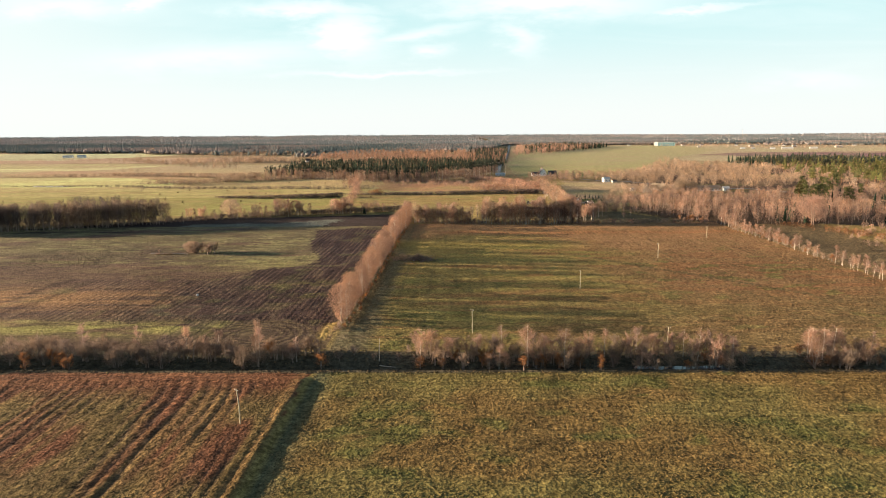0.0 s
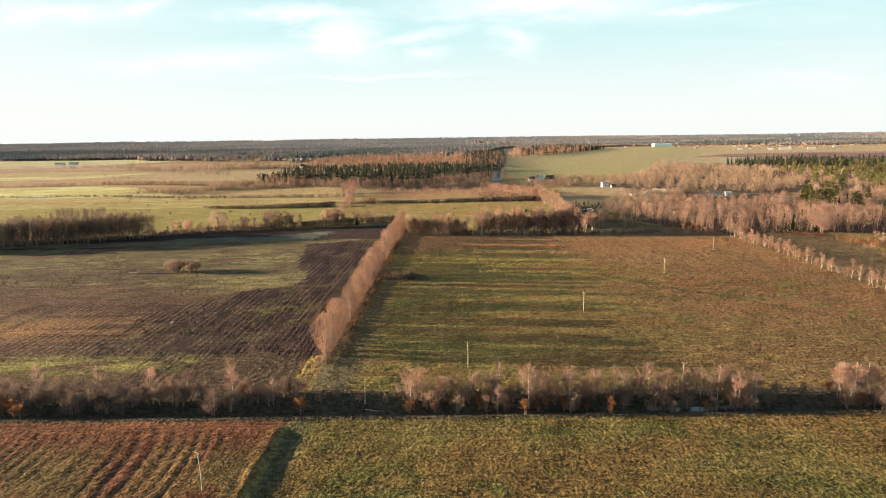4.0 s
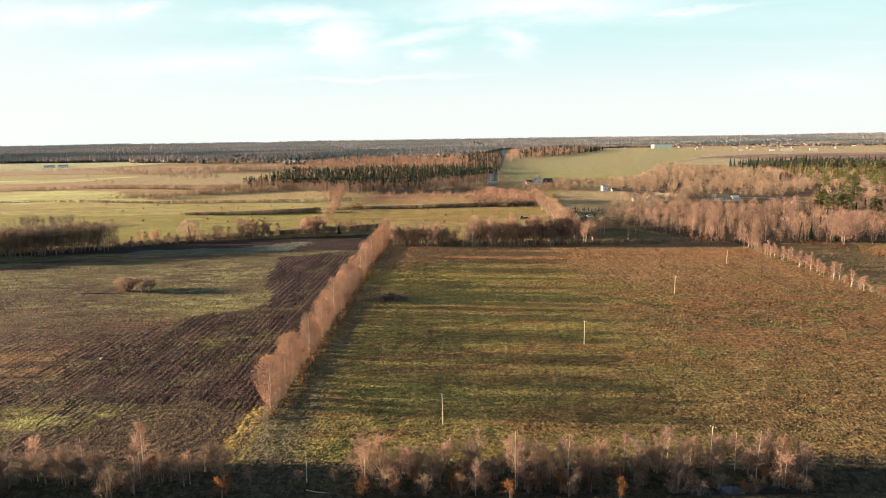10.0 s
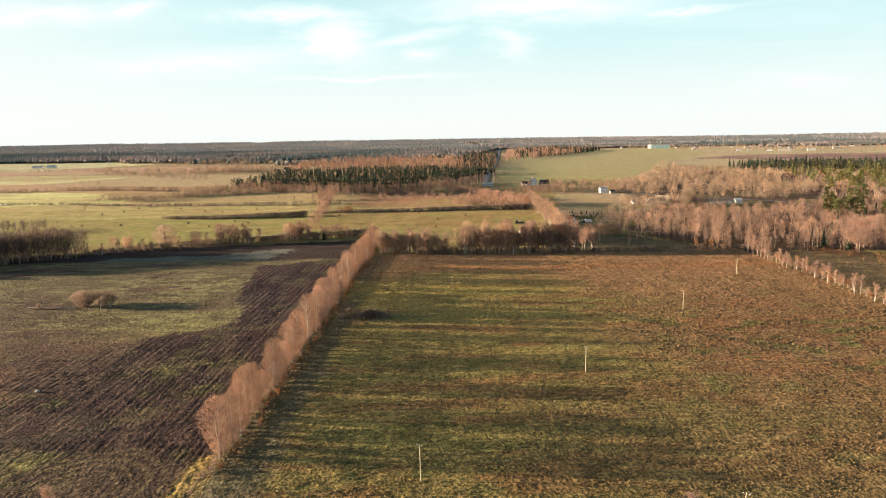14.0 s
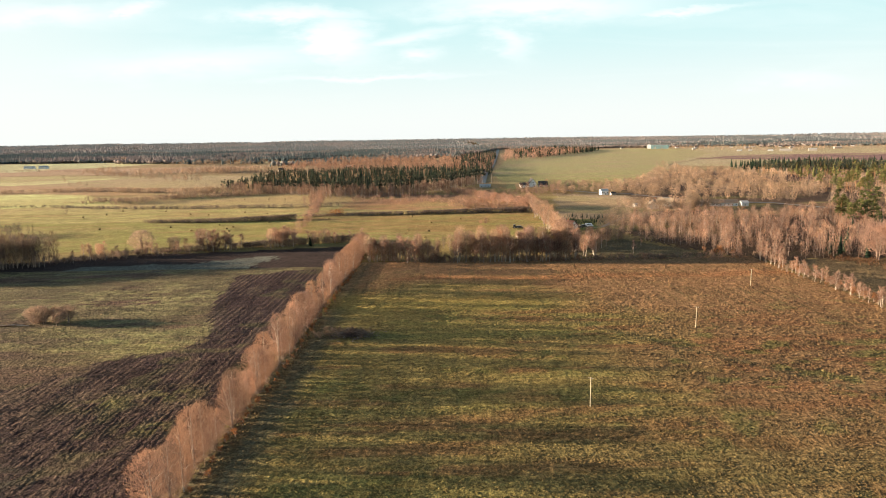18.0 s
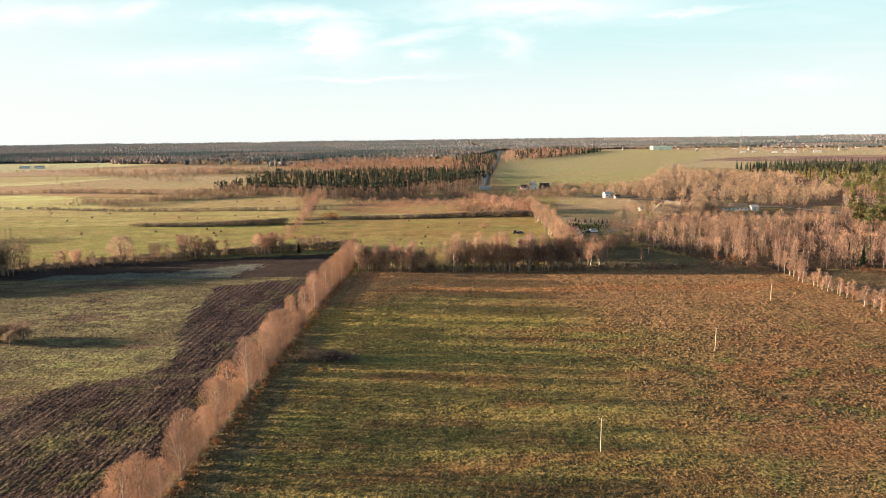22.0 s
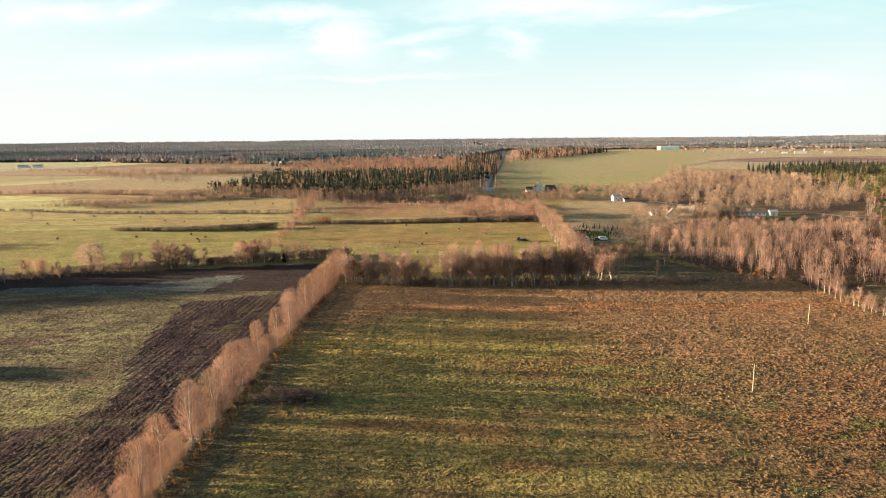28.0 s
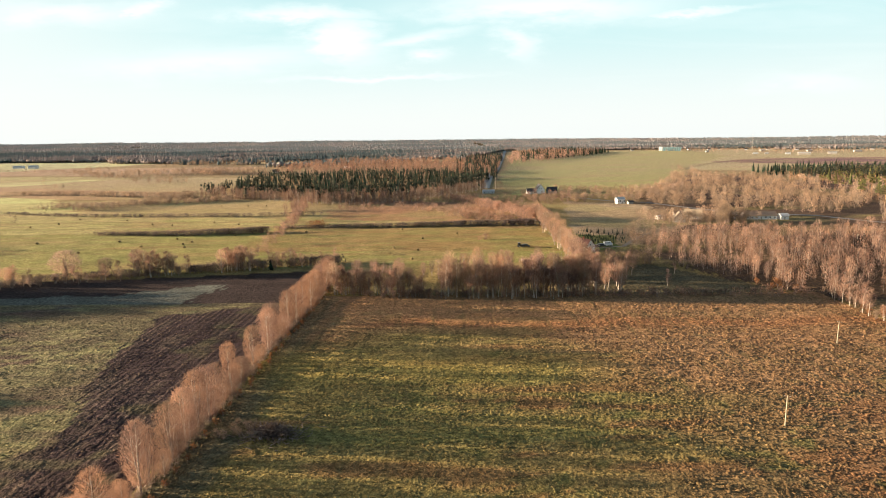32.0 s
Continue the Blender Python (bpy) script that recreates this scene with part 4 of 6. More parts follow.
# ---------------------------------------------------------------- hedge along the ditch
x = -190.0
while x < 150:
    y = 171.5 + rng.normal() * 2.6
    gap = -44 < x < -21
    bare_right = 66 < x < 84 or x > 103
    if gap:
        if rng.random() < 0.6:
            grow(one(HEDGE_GREY), x, y + 2, rng.uniform(0.35, 0.6), "low leafless thorn bush beside the ditch", "hedge along the ditch", 1.2)
        x += rng.uniform(2.2, 3.6)
        continue
    if bare_right:
        if rng.random() < 0.5:
            grow(one(HEDGE_GREY + HEDGE_TAN), x, y, rng.uniform(0.35, 0.7), "low leafless bush beside the ditch", "hedge along the ditch")
        x += rng.uniform(2.5, 4.5)
        continue
    r = rng.random()
    if x < -44:
        if r < 0.80:
            grow(one(HEDGE_GREY), x, y, rng.uniform(0.78, 1.1), "dense grey leafless thorn bush beside the ditch", "hedge along the ditch", 1.15)
        elif r < 0.92:
            grow(one(HEDGE_RUST), x, y - 2, rng.uniform(0.8, 1.1), "rust-coloured bush beside the ditch", "hedge along the ditch", 1.2)
        else:
            grow(one(HEDGE_BIRCH), x, y + 1, rng.uniform(0.7, 0.95), "slender birch with thin trunk in the ditch hedge", "hedge along the ditch", 0.8)
        x += rng.uniform(1.0, 1.9)
    else:
        if r < 0.42:
            grow(one(HEDGE_ROSY), x, y, rng.uniform(0.8, 1.2), "leafless alder bush with rosy twigs beside the ditch", "hedge along the ditch")
        elif r < 0.60:
            grow(one(HEDGE_TAN), x, y - 2, rng.uniform(0.7, 1.1), "tan leafless willow bush beside the ditch", "hedge along the ditch", 1.1)
        elif r < 0.70:
            grow(one(HEDGE_RUST), x, y - 2.5, rng.uniform(0.6, 1.0), "rust-coloured bush holding dry leaves beside the ditch", "hedge along the ditch", 1.1)
        elif r < 0.86:
            grow(one(HEDGE_GREY), x, y, rng.uniform(0.8, 1.1), "grey leafless thorn bush beside the ditch", "hedge along the ditch")
        else:
            grow(one(HEDGE_BIRCH), x, y, rng.uniform(0.72, 0.92), "slender white-stemmed birch in the ditch hedge", "hedge along the ditch")
        if rng.random() < 0.35:
            grow(one(HEDGE_TAN + HEDGE_ROSY + HEDGE_RUST), x, 168.0 + rng.normal() * 0.8, rng.uniform(0.5, 0.85), "low leafless bush with many stems at the water's edge", "hedge along the ditch", 1.2)
        x += rng.uniform(0.8, 1.6)
# named single trees of the hedge
for x, y, k in ((10.0, 168.5, 1.12), (20.0, 169.5, 0.95), (-63.0, 173.0, 0.85), (-74.0, 173.0, 0.8), (86.0, 172.0, 0.8), (89.5, 171.0, 0.9), (93.0, 172.5, 0.85)):
    grow(one(HEDGE_BIRCH), x, y, k, "tall white-stemmed birch rising out of the ditch hedge", "birches of the ditch hedge", 1.25)

# ---------------------------------------------------------------- birches along the far side of the meadow
y = 250.0
while y < 428:
    x = 167.5 + rng.normal() * 1.0
    thick = y > 335 or 275 < y < 296
    if y > 335:
        grow(one(HEDGE_ROSY + HEDGE_RUST), x + 2.0 + rng.normal(), y + 1.5, rng.uniform(0.5, 0.8), "rosy leafless shrub among the birches of the meadow edge", "shrubs on the meadow edge", 1.3)
    if rng.random() < (0.9 if thick else 0.35):
        grow(one(THIN_BIRCH), x, y, rng.uniform(0.5, 0.75) if y < 400 else rng.uniform(0.8, 1.0), "white-stemmed leafless birch on the meadow's edge", "birches on the meadow edge", 1.0)
    else:
        grow(one(HEDGE_RUST + HEDGE_TAN), x, y, rng.uniform(0.5, 0.95), "rust-coloured shrub on the meadow's edge", "shrubs on the meadow edge", 1.3)
    y += rng.uniform(2.2, 4.2)

# ---------------------------------------------------------------- trees behind the meadow
for i in range(128):
    x = -36 + 112 * (i + rng.uniform(-0.4, 0.4)) / 128
    if 3 < x < 10 and rng.random() < 0.8:
        continue
    y = 436 - 3.0 * (x > 0) + 5 * (x < -15) + rng.uniform(0, 11)
    r = rng.random()
    k = (1.1 if x < 12 else 1.35) * rng.uniform(0.6, 1.12) * (0.8 + 0.4 * float(vnoise(x / 9.0, 7.0, 92)))
    if r < 0.22:
        grow(one(BACK), x, y, k, "leafless alder in the belt behind the meadow", "tree belt behind the meadow")
    elif r < 0.34:
        grow(one(BACK_TAN), x, y, k, "leafless aspen in the belt behind the meadow", "tree belt behind the meadow")
    else:
        grow(one(THIN_BIRCH), x, y - 2, k, "white-stemmed birch in the belt behind the meadow", "tree belt behind the meadow")
for i in range(70):
    x = rng.uniform(-34, 76)
    grow(one(HEDGE_ROSY + HEDGE_TAN), x, 433.5 + rng.uniform(0, 5) + 4 * (x < -15), rng.uniform(0.35, 0.75), "low leafless shrub at the foot of the belt behind the meadow", "shrubs of the belt", 1.2)
# birches, with more added along the belt's end to shade the rough grass
for i in range(30):
    y = 441 + 72 * (i + rng.uniform(-0.4, 0.4)) / 30
    grow(one(THIN_BIRCH + BACK[:2]), 78 + rng.normal() * 4.0, y, rng.uniform(0.9, 1.2), "tall white-stemmed birch at the end of the belt", "birches in the rough grass", 1.2)
for x, y, k in ((88, 470, 1.0), (92, 473, 1.1), (97, 471, 1.05), (101, 476, 0.9), (83, 466, 0.8), (110, 452, 0.7), (76, 441, 0.9), (122, 478, 0.5)):
    grow(one(THIN_BIRCH), x, y, k, "white-stemmed birch standing alone in rough grass", "birches in the rough grass")
for i in range(26):
    grow(one(HEDGE_GREY), rng.uniform(68, 160), rng.uniform(434, 440), rng.uniform(0.25, 0.5), "low grey bush behind the meadow", "low bushes behind the meadow", 1.2)

for i in range(56):
    x, y = rng.uniform(-34, 82), rng.uniform(462, 496)
    if x < 20 and y > 480:
        continue
    grow(one(BACK + BACK_TAN + THIN_BIRCH[:2]), x, y, rng.uniform(0.55, 1.0), "leafless tree in the depth of the belt behind the meadow", "tree belt behind the meadow", 1.2)

# the strip of trees that runs away from the belt
for i in range(60):
    f = (i + rng.uniform(-0.4, 0.4)) / 60
    y = 515 + 195 * f
    x = 80.5 + 6 * f + rng.normal() * (1.6 if y < 570 else 2.8)
    grow(one(BACK + BACK_TAN + THIN_BIRCH[:1]), x, y, rng.uniform(0.85, 1.25), "leafless tree in a strip between meadows", "tree strip between meadows")

# ---------------------------------------------------------------- wood and hedge beyond the stubble
for i in range(64):
    f = rng.random()
    x, y = -345 + 136 * f, 394 + 45 * f ** 1.3 + rng.uniform(0, 6)
    grow(one(WOOD_GREY), x, y, rng.uniform(0.85, 1.15), "grey leafless aspen on the edge of a dense wood", "wood beyond the stubble")
for i in range(96):
    f = (i + rng.uniform(-0.4, 0.4)) / 96
    x = -208 + 164 * f
    y = 448 + 64 * max(f, 0.0) ** 0.8 + rng.normal() * 2.5
    r = rng.random()
    if r < 0.62:
        grow(one(HEDGE_GREY), x, y, rng.uniform(0.5, 0.95), "grey leafless bush in the hedge beyond the stubble", "hedge beyond the stubble", 1.2)
    elif r < 0.82:
        grow(one(HEDGE_TAN), x, y, rng.uniform(0.6, 1.2), "tan leafless bush in the hedge beyond the stubble", "hedge beyond the stubble")
    else:
        grow(one(THIN_BIRCH), x, y, rng.uniform(0.6, 0.95), "white-stemmed birch in the hedge beyond the stubble", "hedge beyond the stubble")
for x, y, k in ((-132, 487, 0.95), (-128, 489, 1.05), (-124, 487, 0.9), (-119, 491, 0.8), (-96, 497, 0.9), (-92, 500, 1.0), (-88, 499, 0.8), (-135, 489, 1.1), (-126, 485, 1.0), (-100, 498, 1.05), (-94, 496, 1.1), (-68, 506, 0.7), (-150, 484, 0.7)):
    grow(one(THIN_BIRCH), x, y, k, "white-stemmed birch in the hedge beyond the stubble", "birches beyond the stubble", 1.5)
grow(LIME[0], -178, 487, 1.15, "broad leafless tree with rounded twiggy crown", "round trees", 1.5)
grow(LIME[1], -160, 490, 0.75, "broad leafless tree with rounded twiggy crown", "round trees", 1.3)
for x0, y0, n, k in ((-138, 486, 9, 1.0), (-100, 495, 10, 1.05), (-73, 503, 6, 0.8), (-196, 470, 5, 0.7)):
    for i in range(n):
        grow(one(THIN_BIRCH + BACK), x0 + rng.normal() * 6, y0 + rng.normal() * 2.5, k * rng.uniform(0.65, 1.1), "leafless birch in a rosy clump of the hedge beyond the stubble", "birches beyond the stubble", 1.2)
grow(SPRUCE[0], -77.5, 494, 0.75, "single small dark spruce before the hedge", "lone spruces")
for x, y, k in ((216, 648, 1.2), (222, 656, 1.3), (231, 650, 1.1), (140, 815, 1.0), (150, 822, 0.9), (236, 698, 1.2)):
    grow(one(LIME), x, y, k, "broad tan leafless tree beside the farm", "round trees")
for x, y, k in ((150, 441, 0.8), (155, 445, 0.9), (160, 440, 0.7), (158, 452, 0.9), (149, 452, 0.7)):
    grow(one(HEDGE_RUST), x, y, k, "rust-coloured bush at the corner of the meadow", "bushes at the meadow corner", 1.4)
grow(OLD_OAK[0], 224, 420, 1.1, "large spreading leafless tree with a rosy crown", "old trees", 1.2)

# bushes alone in the stubble
for x, y, k in ((-134.0, 332, 1.1), (-137, 334, 1.0), (-142.5, 331, 0.95), (-145.5, 332.5, 1.05), (-138.5, 337.5, 1.0), (-136.0, 328.0, 0.95), (-142.0, 336.5, 1.0), (-162, 329.5, 0.45)):
    grow(one(FIELD_BUSH + HEDGE_GREY[:2]), x, y, k, "round grey leafless bush alone in the stubble", "field bushes", 1.25)


# ---------------------------------------------------------------- woods further off, joined
LOW_BARE = [plume_tree(rng, 11, 3.4, 0.03, 135, 1.5, 0.22) for _ in range(6)]
LOW_GREY = [plume_tree(rng, 17, 2.9, 0.18, 160, 1.9, 0.18, 0.17) for _ in range(4)]
LOW_BIRCH = [plume_tree(rng, 13, 2.7, 0.10, 150, 1.6, 0.17, 0.11) for _ in range(6)]
LOW_BUSH = [plume_tree(rng, 3.6, 2.2, 0.0, 46, 0.9, 0.20, 0.06) for _ in range(4)]
LOW_SPRUCE = [fir_plume(rng, 15 + i, 3.4 + 0.3 * i, 9, 5) for i in range(4)]
LOW_PINE = [fir_plume(rng, 17, 3.8, 7, 6, 0.35)] + [pine_tree(rng, 15 + i, 3.6, 9, 10, False, 1.1, 0.5) for i in range(5)]
TALL_PINE = [pine_tree(rng, 19, 3.2, 13, 12, False, 0.8, 0.62) for _ in range(5)]
MID_PINE = [pine_tree(rng, 17, 4.6, 26, 24, False, 0.42) for _ in range(5)]
FAR_BARE = [plume_tree(rng, 12, 3.8, 0.02, 105, 1.7, 0.30) for _ in range(5)]
FAR_BIRCH = [plume_tree(rng, 14, 3.2, 0.06, 80, 2.0, 0.40) for _ in range(5)]


def spread_in(poly, n, seed):
    r = np.random.default_rng(seed)
    px, py = [p[0] for p in poly], [p[1] for p in poly]
    xs, ys = np.empty(0), np.empty(0)
    while len(xs) < n:
        a, b = r.uniform(min(px), max(px), n * 2), r.uniform(min(py), max(py), n * 2)
        keep = inside(poly, a, b)
        xs, ys = np.append(xs, a[keep]), np.append(ys, b[keep])
    return xs[:n], ys[:n]


def along(points, n, width, seed):
    r = np.random.default_rng(seed)
    p = np.asarray(points, float)
    seg = np.r_[0, np.cumsum(np.linalg.norm(np.diff(p, axis=0), axis=1))]
    d = r.uniform(0, seg[-1], n)
    return np.interp(d, seg, p[:, 0]) + r.normal(size=n) * width, np.interp(d, seg, p[:, 1]) + r.normal(size=n) * width


def stand_material(mat):
    name = mat.name + "_of_a_stand"
    return bpy.data.materials.get(name) or twig_material(name, *TWIG_COLOURS[mat.name], True)


def far_trees(name, protos, xy, size, crown, bark, label, category="wood", seed=1):
    """A stand of trees too far off to be told apart: trunks and crowns, each one mesh."""
    r = np.random.default_rng(seed)
    xs, ys = xy
    n = len(xs)
    if not n:
        return None
    k = r.uniform(size[0], size[1], n)
    turn = r.uniform(0, 6.28, n)
    root = new(name)
    keep = r.bit_generator.state
    for nm, idx, mat in (("trunks", 0, bark), ("crowns", 1, crown)):
        r.bit_generator.state = keep
        tone = np.random.default_rng(seed + 500).normal(size=(n, 2)).clip(-1.8, 1.8)
        own = np.c_[1 + 0.22 * tone[:, 0], 1 + 0.22 * tone[:, 0] - 0.05 * tone[:, 1], 1 + 0.22 * tone[:, 0] - 0.09 * tone[:, 1], np.ones(n)]
        v, t, c = scatter_arrays([p[idx] for p in protos], xs, ys, k, turn, r, own if idx else None)
        tagged(mesh_object(nm, arrays_mesh(nm, v, t, c), stand_material(mat) if idx else mat, root), kind="stuff")
    return tagged(root, label, category, kind="stuff")


BIRCHWOOD = [(119, 548), (126, 500), (150, 452), (166, 432), (215, 426), (300, 402), (420, 385), (520, 470), (470, 630), (325, 600), (230, 585), (170, 590)]
far_trees("birch_wood", LOW_BIRCH, spread_in(BIRCHWOOD, 1850, 2), (0.5, 1.02), M_BIRCHTWIG, M_PALEBARK, "dense wood of leafless rosy birches beyond the meadow", seed=2)
LEFTWOOD = [(-370, 392), (-300, 408), (-258, 419), (-212, 440), (-207, 464), (-260, 455), (-380, 428)]
far_trees("aspen_wood", LOW_GREY, spread_in(LEFTWOOD, 480, 40), (0.7, 1.05), M_GREYTWIG, M_BARK, "dense wood of grey leafless aspens beyond the stubble", seed=40)
# trees added behind the wood to cast shade on the meadow
far_trees("aspen_wood", LOW_GREY, spread_in([(-345, 545), (-298, 550), (-296, 572), (-345, 575)], 60, 39), (0.4, 0.55), M_DARKTWIG, M_BARK, "grey leafless aspens added behind the wood for shade", seed=39)
far_trees("wood_undergrowth", LOW_BUSH, spread_in(LEFTWOOD, 260, 41), (0.7, 1.5), M_DARKTWIG, M_BARK, "grey leafless undergrowth of the wood", "scrub", 41)
far_trees("spruce_stand", LOW_SPRUCE, spread_in([(230, 430), (300, 405), (420, 390), (480, 480), (330, 560), (250, 500)], 30, 3), (0.6, 1.0), M_SPRUCE, M_BARK, "dark spruces scattered in the birch wood", seed=3)
far_trees("wood_undergrowth", LOW_BUSH, spread_in(BIRCHWOOD, 520, 45), (0.5, 1.1), M_GREYTWIG, M_BARK, "grey leafless undergrowth of the birch wood", "scrub", 45)
far_trees("meadow_edge_scrub", LOW_BUSH, along([(-36, 446), (0, 440), (66, 436), (162, 434)], 240, 2.2, 46), (0.4, 0.9), M_ROSY, M_BARK, "low rosy leafless scrub behind the meadow", "scrub", 46)
far_trees("row_undergrowth", LOW_BUSH, along([(-46.0, 196), (-41.2, 466)], 1000, 0.8, 47), (0.3, 0.62), M_GREYTWIG, M_BARK, "tangled low undergrowth below the tree row", "scrub", 47)
far_trees("hedge_undergrowth", LOW_BUSH, along([(-210, 452), (-175, 478), (-120, 492), (-44, 512)], 330, 2.0, 48), (0.6, 1.2), M_DARKTWIG, M_BARK, "dark leafless undergrowth of the hedge beyond the stubble", "scrub", 48)
far_trees("pine_stand", LOW_PINE, spread_in([(430, 620), (560, 560), (760, 640), (800, 1120), (520, 1120), (420, 800)], 420, 4), (0.8, 1.3), M_PINE, M_PINEBARK, "green pines in the mixed wood", seed=4)
far_trees("mixed_wood", LOW_BARE, spread_in([(290, 420), (600, 440), (800, 620), (820, 1150), (480, 1180), (400, 760), (330, 640)], 1150, 5), (0.7, 1.1), M_TAN, M_BARK, "mixed wood of tan leafless trees", seed=5)
far_trees("roadside_wood", FAR_BARE, spread_in([(215, 830), (262, 745), (330, 700), (420, 760), (480, 1180), (380, 1240), (320, 1080), (250, 950)], 900, 6), (0.6, 1.0), M_TAN, M_BARK, "tan leafless trees along the road", seed=6)
far_trees("garden_trees", LOW_BARE, spread_in([(205, 655), (240, 655), (240, 700), (205, 700)], 34, 7), (0.7, 1.05), M_TAN, M_BARK, "leafless garden trees beside the farm", seed=7)
far_trees("dark_spruce_wood", LOW_SPRUCE, spread_in([(520, 1190), (640, 1130), (860, 1160), (900, 1330), (680, 1380), (540, 1300)], 420, 8), (0.65, 1.15), M_SPRUCE, M_BARK, "dark spruce wood beside the fields", seed=8)
CONIFERS = [(-279, 932), (-212, 912), (-125, 852), (-45, 852), (16, 930), (62, 1050), (70, 1240), (-100, 1330), (-300, 1230)]
far_trees("conifer_wood", LOW_PINE, spread_in(CONIFERS, 900, 69), (0.65, 1.05), M_FIR, M_PINEBARK, "dark pines with rounded tops between the meadows", seed=69)
far_trees("conifer_wood", LOW_SPRUCE, spread_in(CONIFERS, 240, 9), (0.55, 1.2), M_SPRUCE, M_BARK, "dark wood of spruces between the meadows", seed=9)
far_trees("pine_edge", TALL_PINE, along([(-272, 926), (-209, 902), (-123, 838), (-42, 840), (14, 925), (60, 1010)], 170, 6, 94), (0.8, 1.1), M_FIR, M_PALEBARK, "tall pines with bare pale trunks at the edge of the wood", seed=94)
far_trees("birch_front", LOW_BIRCH, spread_in([(-290, 912), (-214, 882), (-126, 812), (-40, 814), (20, 892), (62, 985), (40, 990), (-45, 856), (-120, 852), (-205, 912)], 430, 10), (0.6, 1.25), M_ROSY, M_BIRCHBARK, "leafless birches before the conifer wood", seed=10)
far_trees("rosy_wood", FAR_BIRCH, spread_in([(-330, 1420), (-100, 1340), (60, 1300), (30, 1950), (-250, 2000), (-330, 1750)], 800, 11), (0.9, 1.4), M_ROSY, M_BARK, "rosy leafless wood behind the conifers", seed=11)
far_trees("road_conifers", LOW_SPRUCE, spread_in([(40, 1060), (84, 1180), (130, 1650), (185, 2250), (60, 2250), (20, 1500)], 230, 12), (0.9, 1.3), M_FIR, M_BARK, "dark conifers along the road", seed=12)
far_trees("roadside_wood", FAR_BIRCH, spread_in([(40, 1060), (84, 1180), (130, 1650), (185, 2250), (60, 2250), (20, 1500)], 300, 112), (0.7, 1.1), M_ROSY, M_BARK, "rosy leafless trees along the straight road", seed=112)
far_trees("town_trees", FAR_BARE, spread_in([(760, 2860), (1010, 2350), (1300, 2330), (1800, 2450), (1900, 2900), (800, 2990)], 800, 113), (0.5, 1.0), M_TAN, M_BARK, "leafless trees among the houses of the far town", seed=113)
far_trees("east_wood", FAR_BIRCH, spread_in([(150, 1720), (290, 1900), (420, 2250), (620, 2700), (420, 3000), (250, 2600)], 420, 13), (1.0, 1.5), M_ROSY, M_BARK, "mixed wood beyond the road", seed=13)
far_trees("east_conifers", LOW_SPRUCE, spread_in([(200, 1900), (420, 2250), (640, 2700), (500, 3000), (300, 2700)], 420, 14), (1.0, 1.4), M_SPRUCE, M_BARK, "dark conifers beyond the road", seed=14)
# hedges and scrub in the far meadows
far_trees("meadow_hedge", LOW_BUSH, along([(-240, 626), (-172, 619), (-118, 628)], 420, 2.2, 20), (0.5, 1.25), M_DARKTWIG, M_BARK, "dark leafless hedge across the meadow", "hedge", 20)
far_trees("meadow_hedge", LOW_BUSH, along([(-116, 651), (-27, 653), (80, 654)], 620, 2.4, 21), (0.5, 1.25), M_DARKTWIG, M_BARK, "dark leafless hedge across the meadow", "hedge", 21)
far_trees("meadow_hedge", LOW_BARE, along([(-100, 520), (-98, 560), (-114, 700), (-130, 815)], 80, 2.5, 22), (0.45, 0.95), M_ROSY, M_BARK, "straggling line of leafless trees between meadows", "hedge", 22)
far_trees("meadow_hedge", LOW_BUSH, along([(-640, 790), (-410, 770), (-312, 740), (-160, 727), (-100, 735)], 620, 2.6, 23), (0.4, 0.9), M_DARKTWIG, M_BARK, "thin hedge between far meadows", "hedge", 23)
far_trees("meadow_hedge", LOW_BARE, along([(-410, 850), (-330, 790), (-306, 834), (-284, 928)], 190, 8, 24), (0.4, 0.85), M_TAN, M_BARK, "scrubby hedge with leafless trees", "hedge", 24)
far_trees("meadow_hedge", LOW_BUSH, along([(-700, 960), (-500, 985), (-330, 925), (-280, 930)], 320, 6, 25), (0.9, 2.0), M_TAN, M_BARK, "scrubby hedge with leafless trees", "hedge", 25)
far_trees("rust_scrub", LOW_BUSH, spread_in([(10, 712), (35, 735), (84, 675), (78, 655), (50, 672)], 130, 26), (0.8, 1.7), M_ROSY, M_BARK, "rosy scrub between meadows", "scrub", 26)
far_trees("rust_scrub", LOW_BUSH, spread_in([(-95, 760), (30, 735), (95, 760), (110, 880), (15, 900), (-90, 880)], 420, 27), (0.5, 1.3), M_ROSY, M_BARK, "rosy scrub and saplings before the conifer wood", "scrub", 27)
far_trees("red_shrubs", LOW_BUSH, spread_in([(200, 300), (330, 255), (420, 380), (300, 402), (228, 412)], 520, 28), (0.4, 1.0), M_BIRCHTWIG, M_BARK, "low red-brown shrubs before the wood", "scrub", 28)
far_trees("red_shrubs", LOW_BUSH, spread_in([(215, 300), (300, 270), (330, 350), (240, 380)], 70, 93), (0.4, 0.9), M_RUST, M_BARK, "low rust-red shrubs before the wood", "scrub", 93)
far_trees("birch_wood_edge", LOW_BUSH, spread_in([(68, 497), (119, 500), (118, 520), (70, 512)], 60, 29), (0.6, 1.2), M_GREYTWIG, M_BARK, "grey shrubs at the back of the rough grass", "scrub", 29)
far_trees("nursery_firs", LOW_SPRUCE, spread_in([(90, 566), (122, 560), (128, 588), (92, 606)], 150, 30), (0.09, 0.17), M_SPRUCE, M_BARK, "rows of small young firs beside the house", "firs", 30)
far_trees("house_trees", LOW_BARE, spread_in([(98, 505), (118, 512), (112, 524), (98, 520)], 12, 31), (0.4, 0.6), M_ROSY, M_BIRCHBARK, "leafless trees before the white house", seed=31)
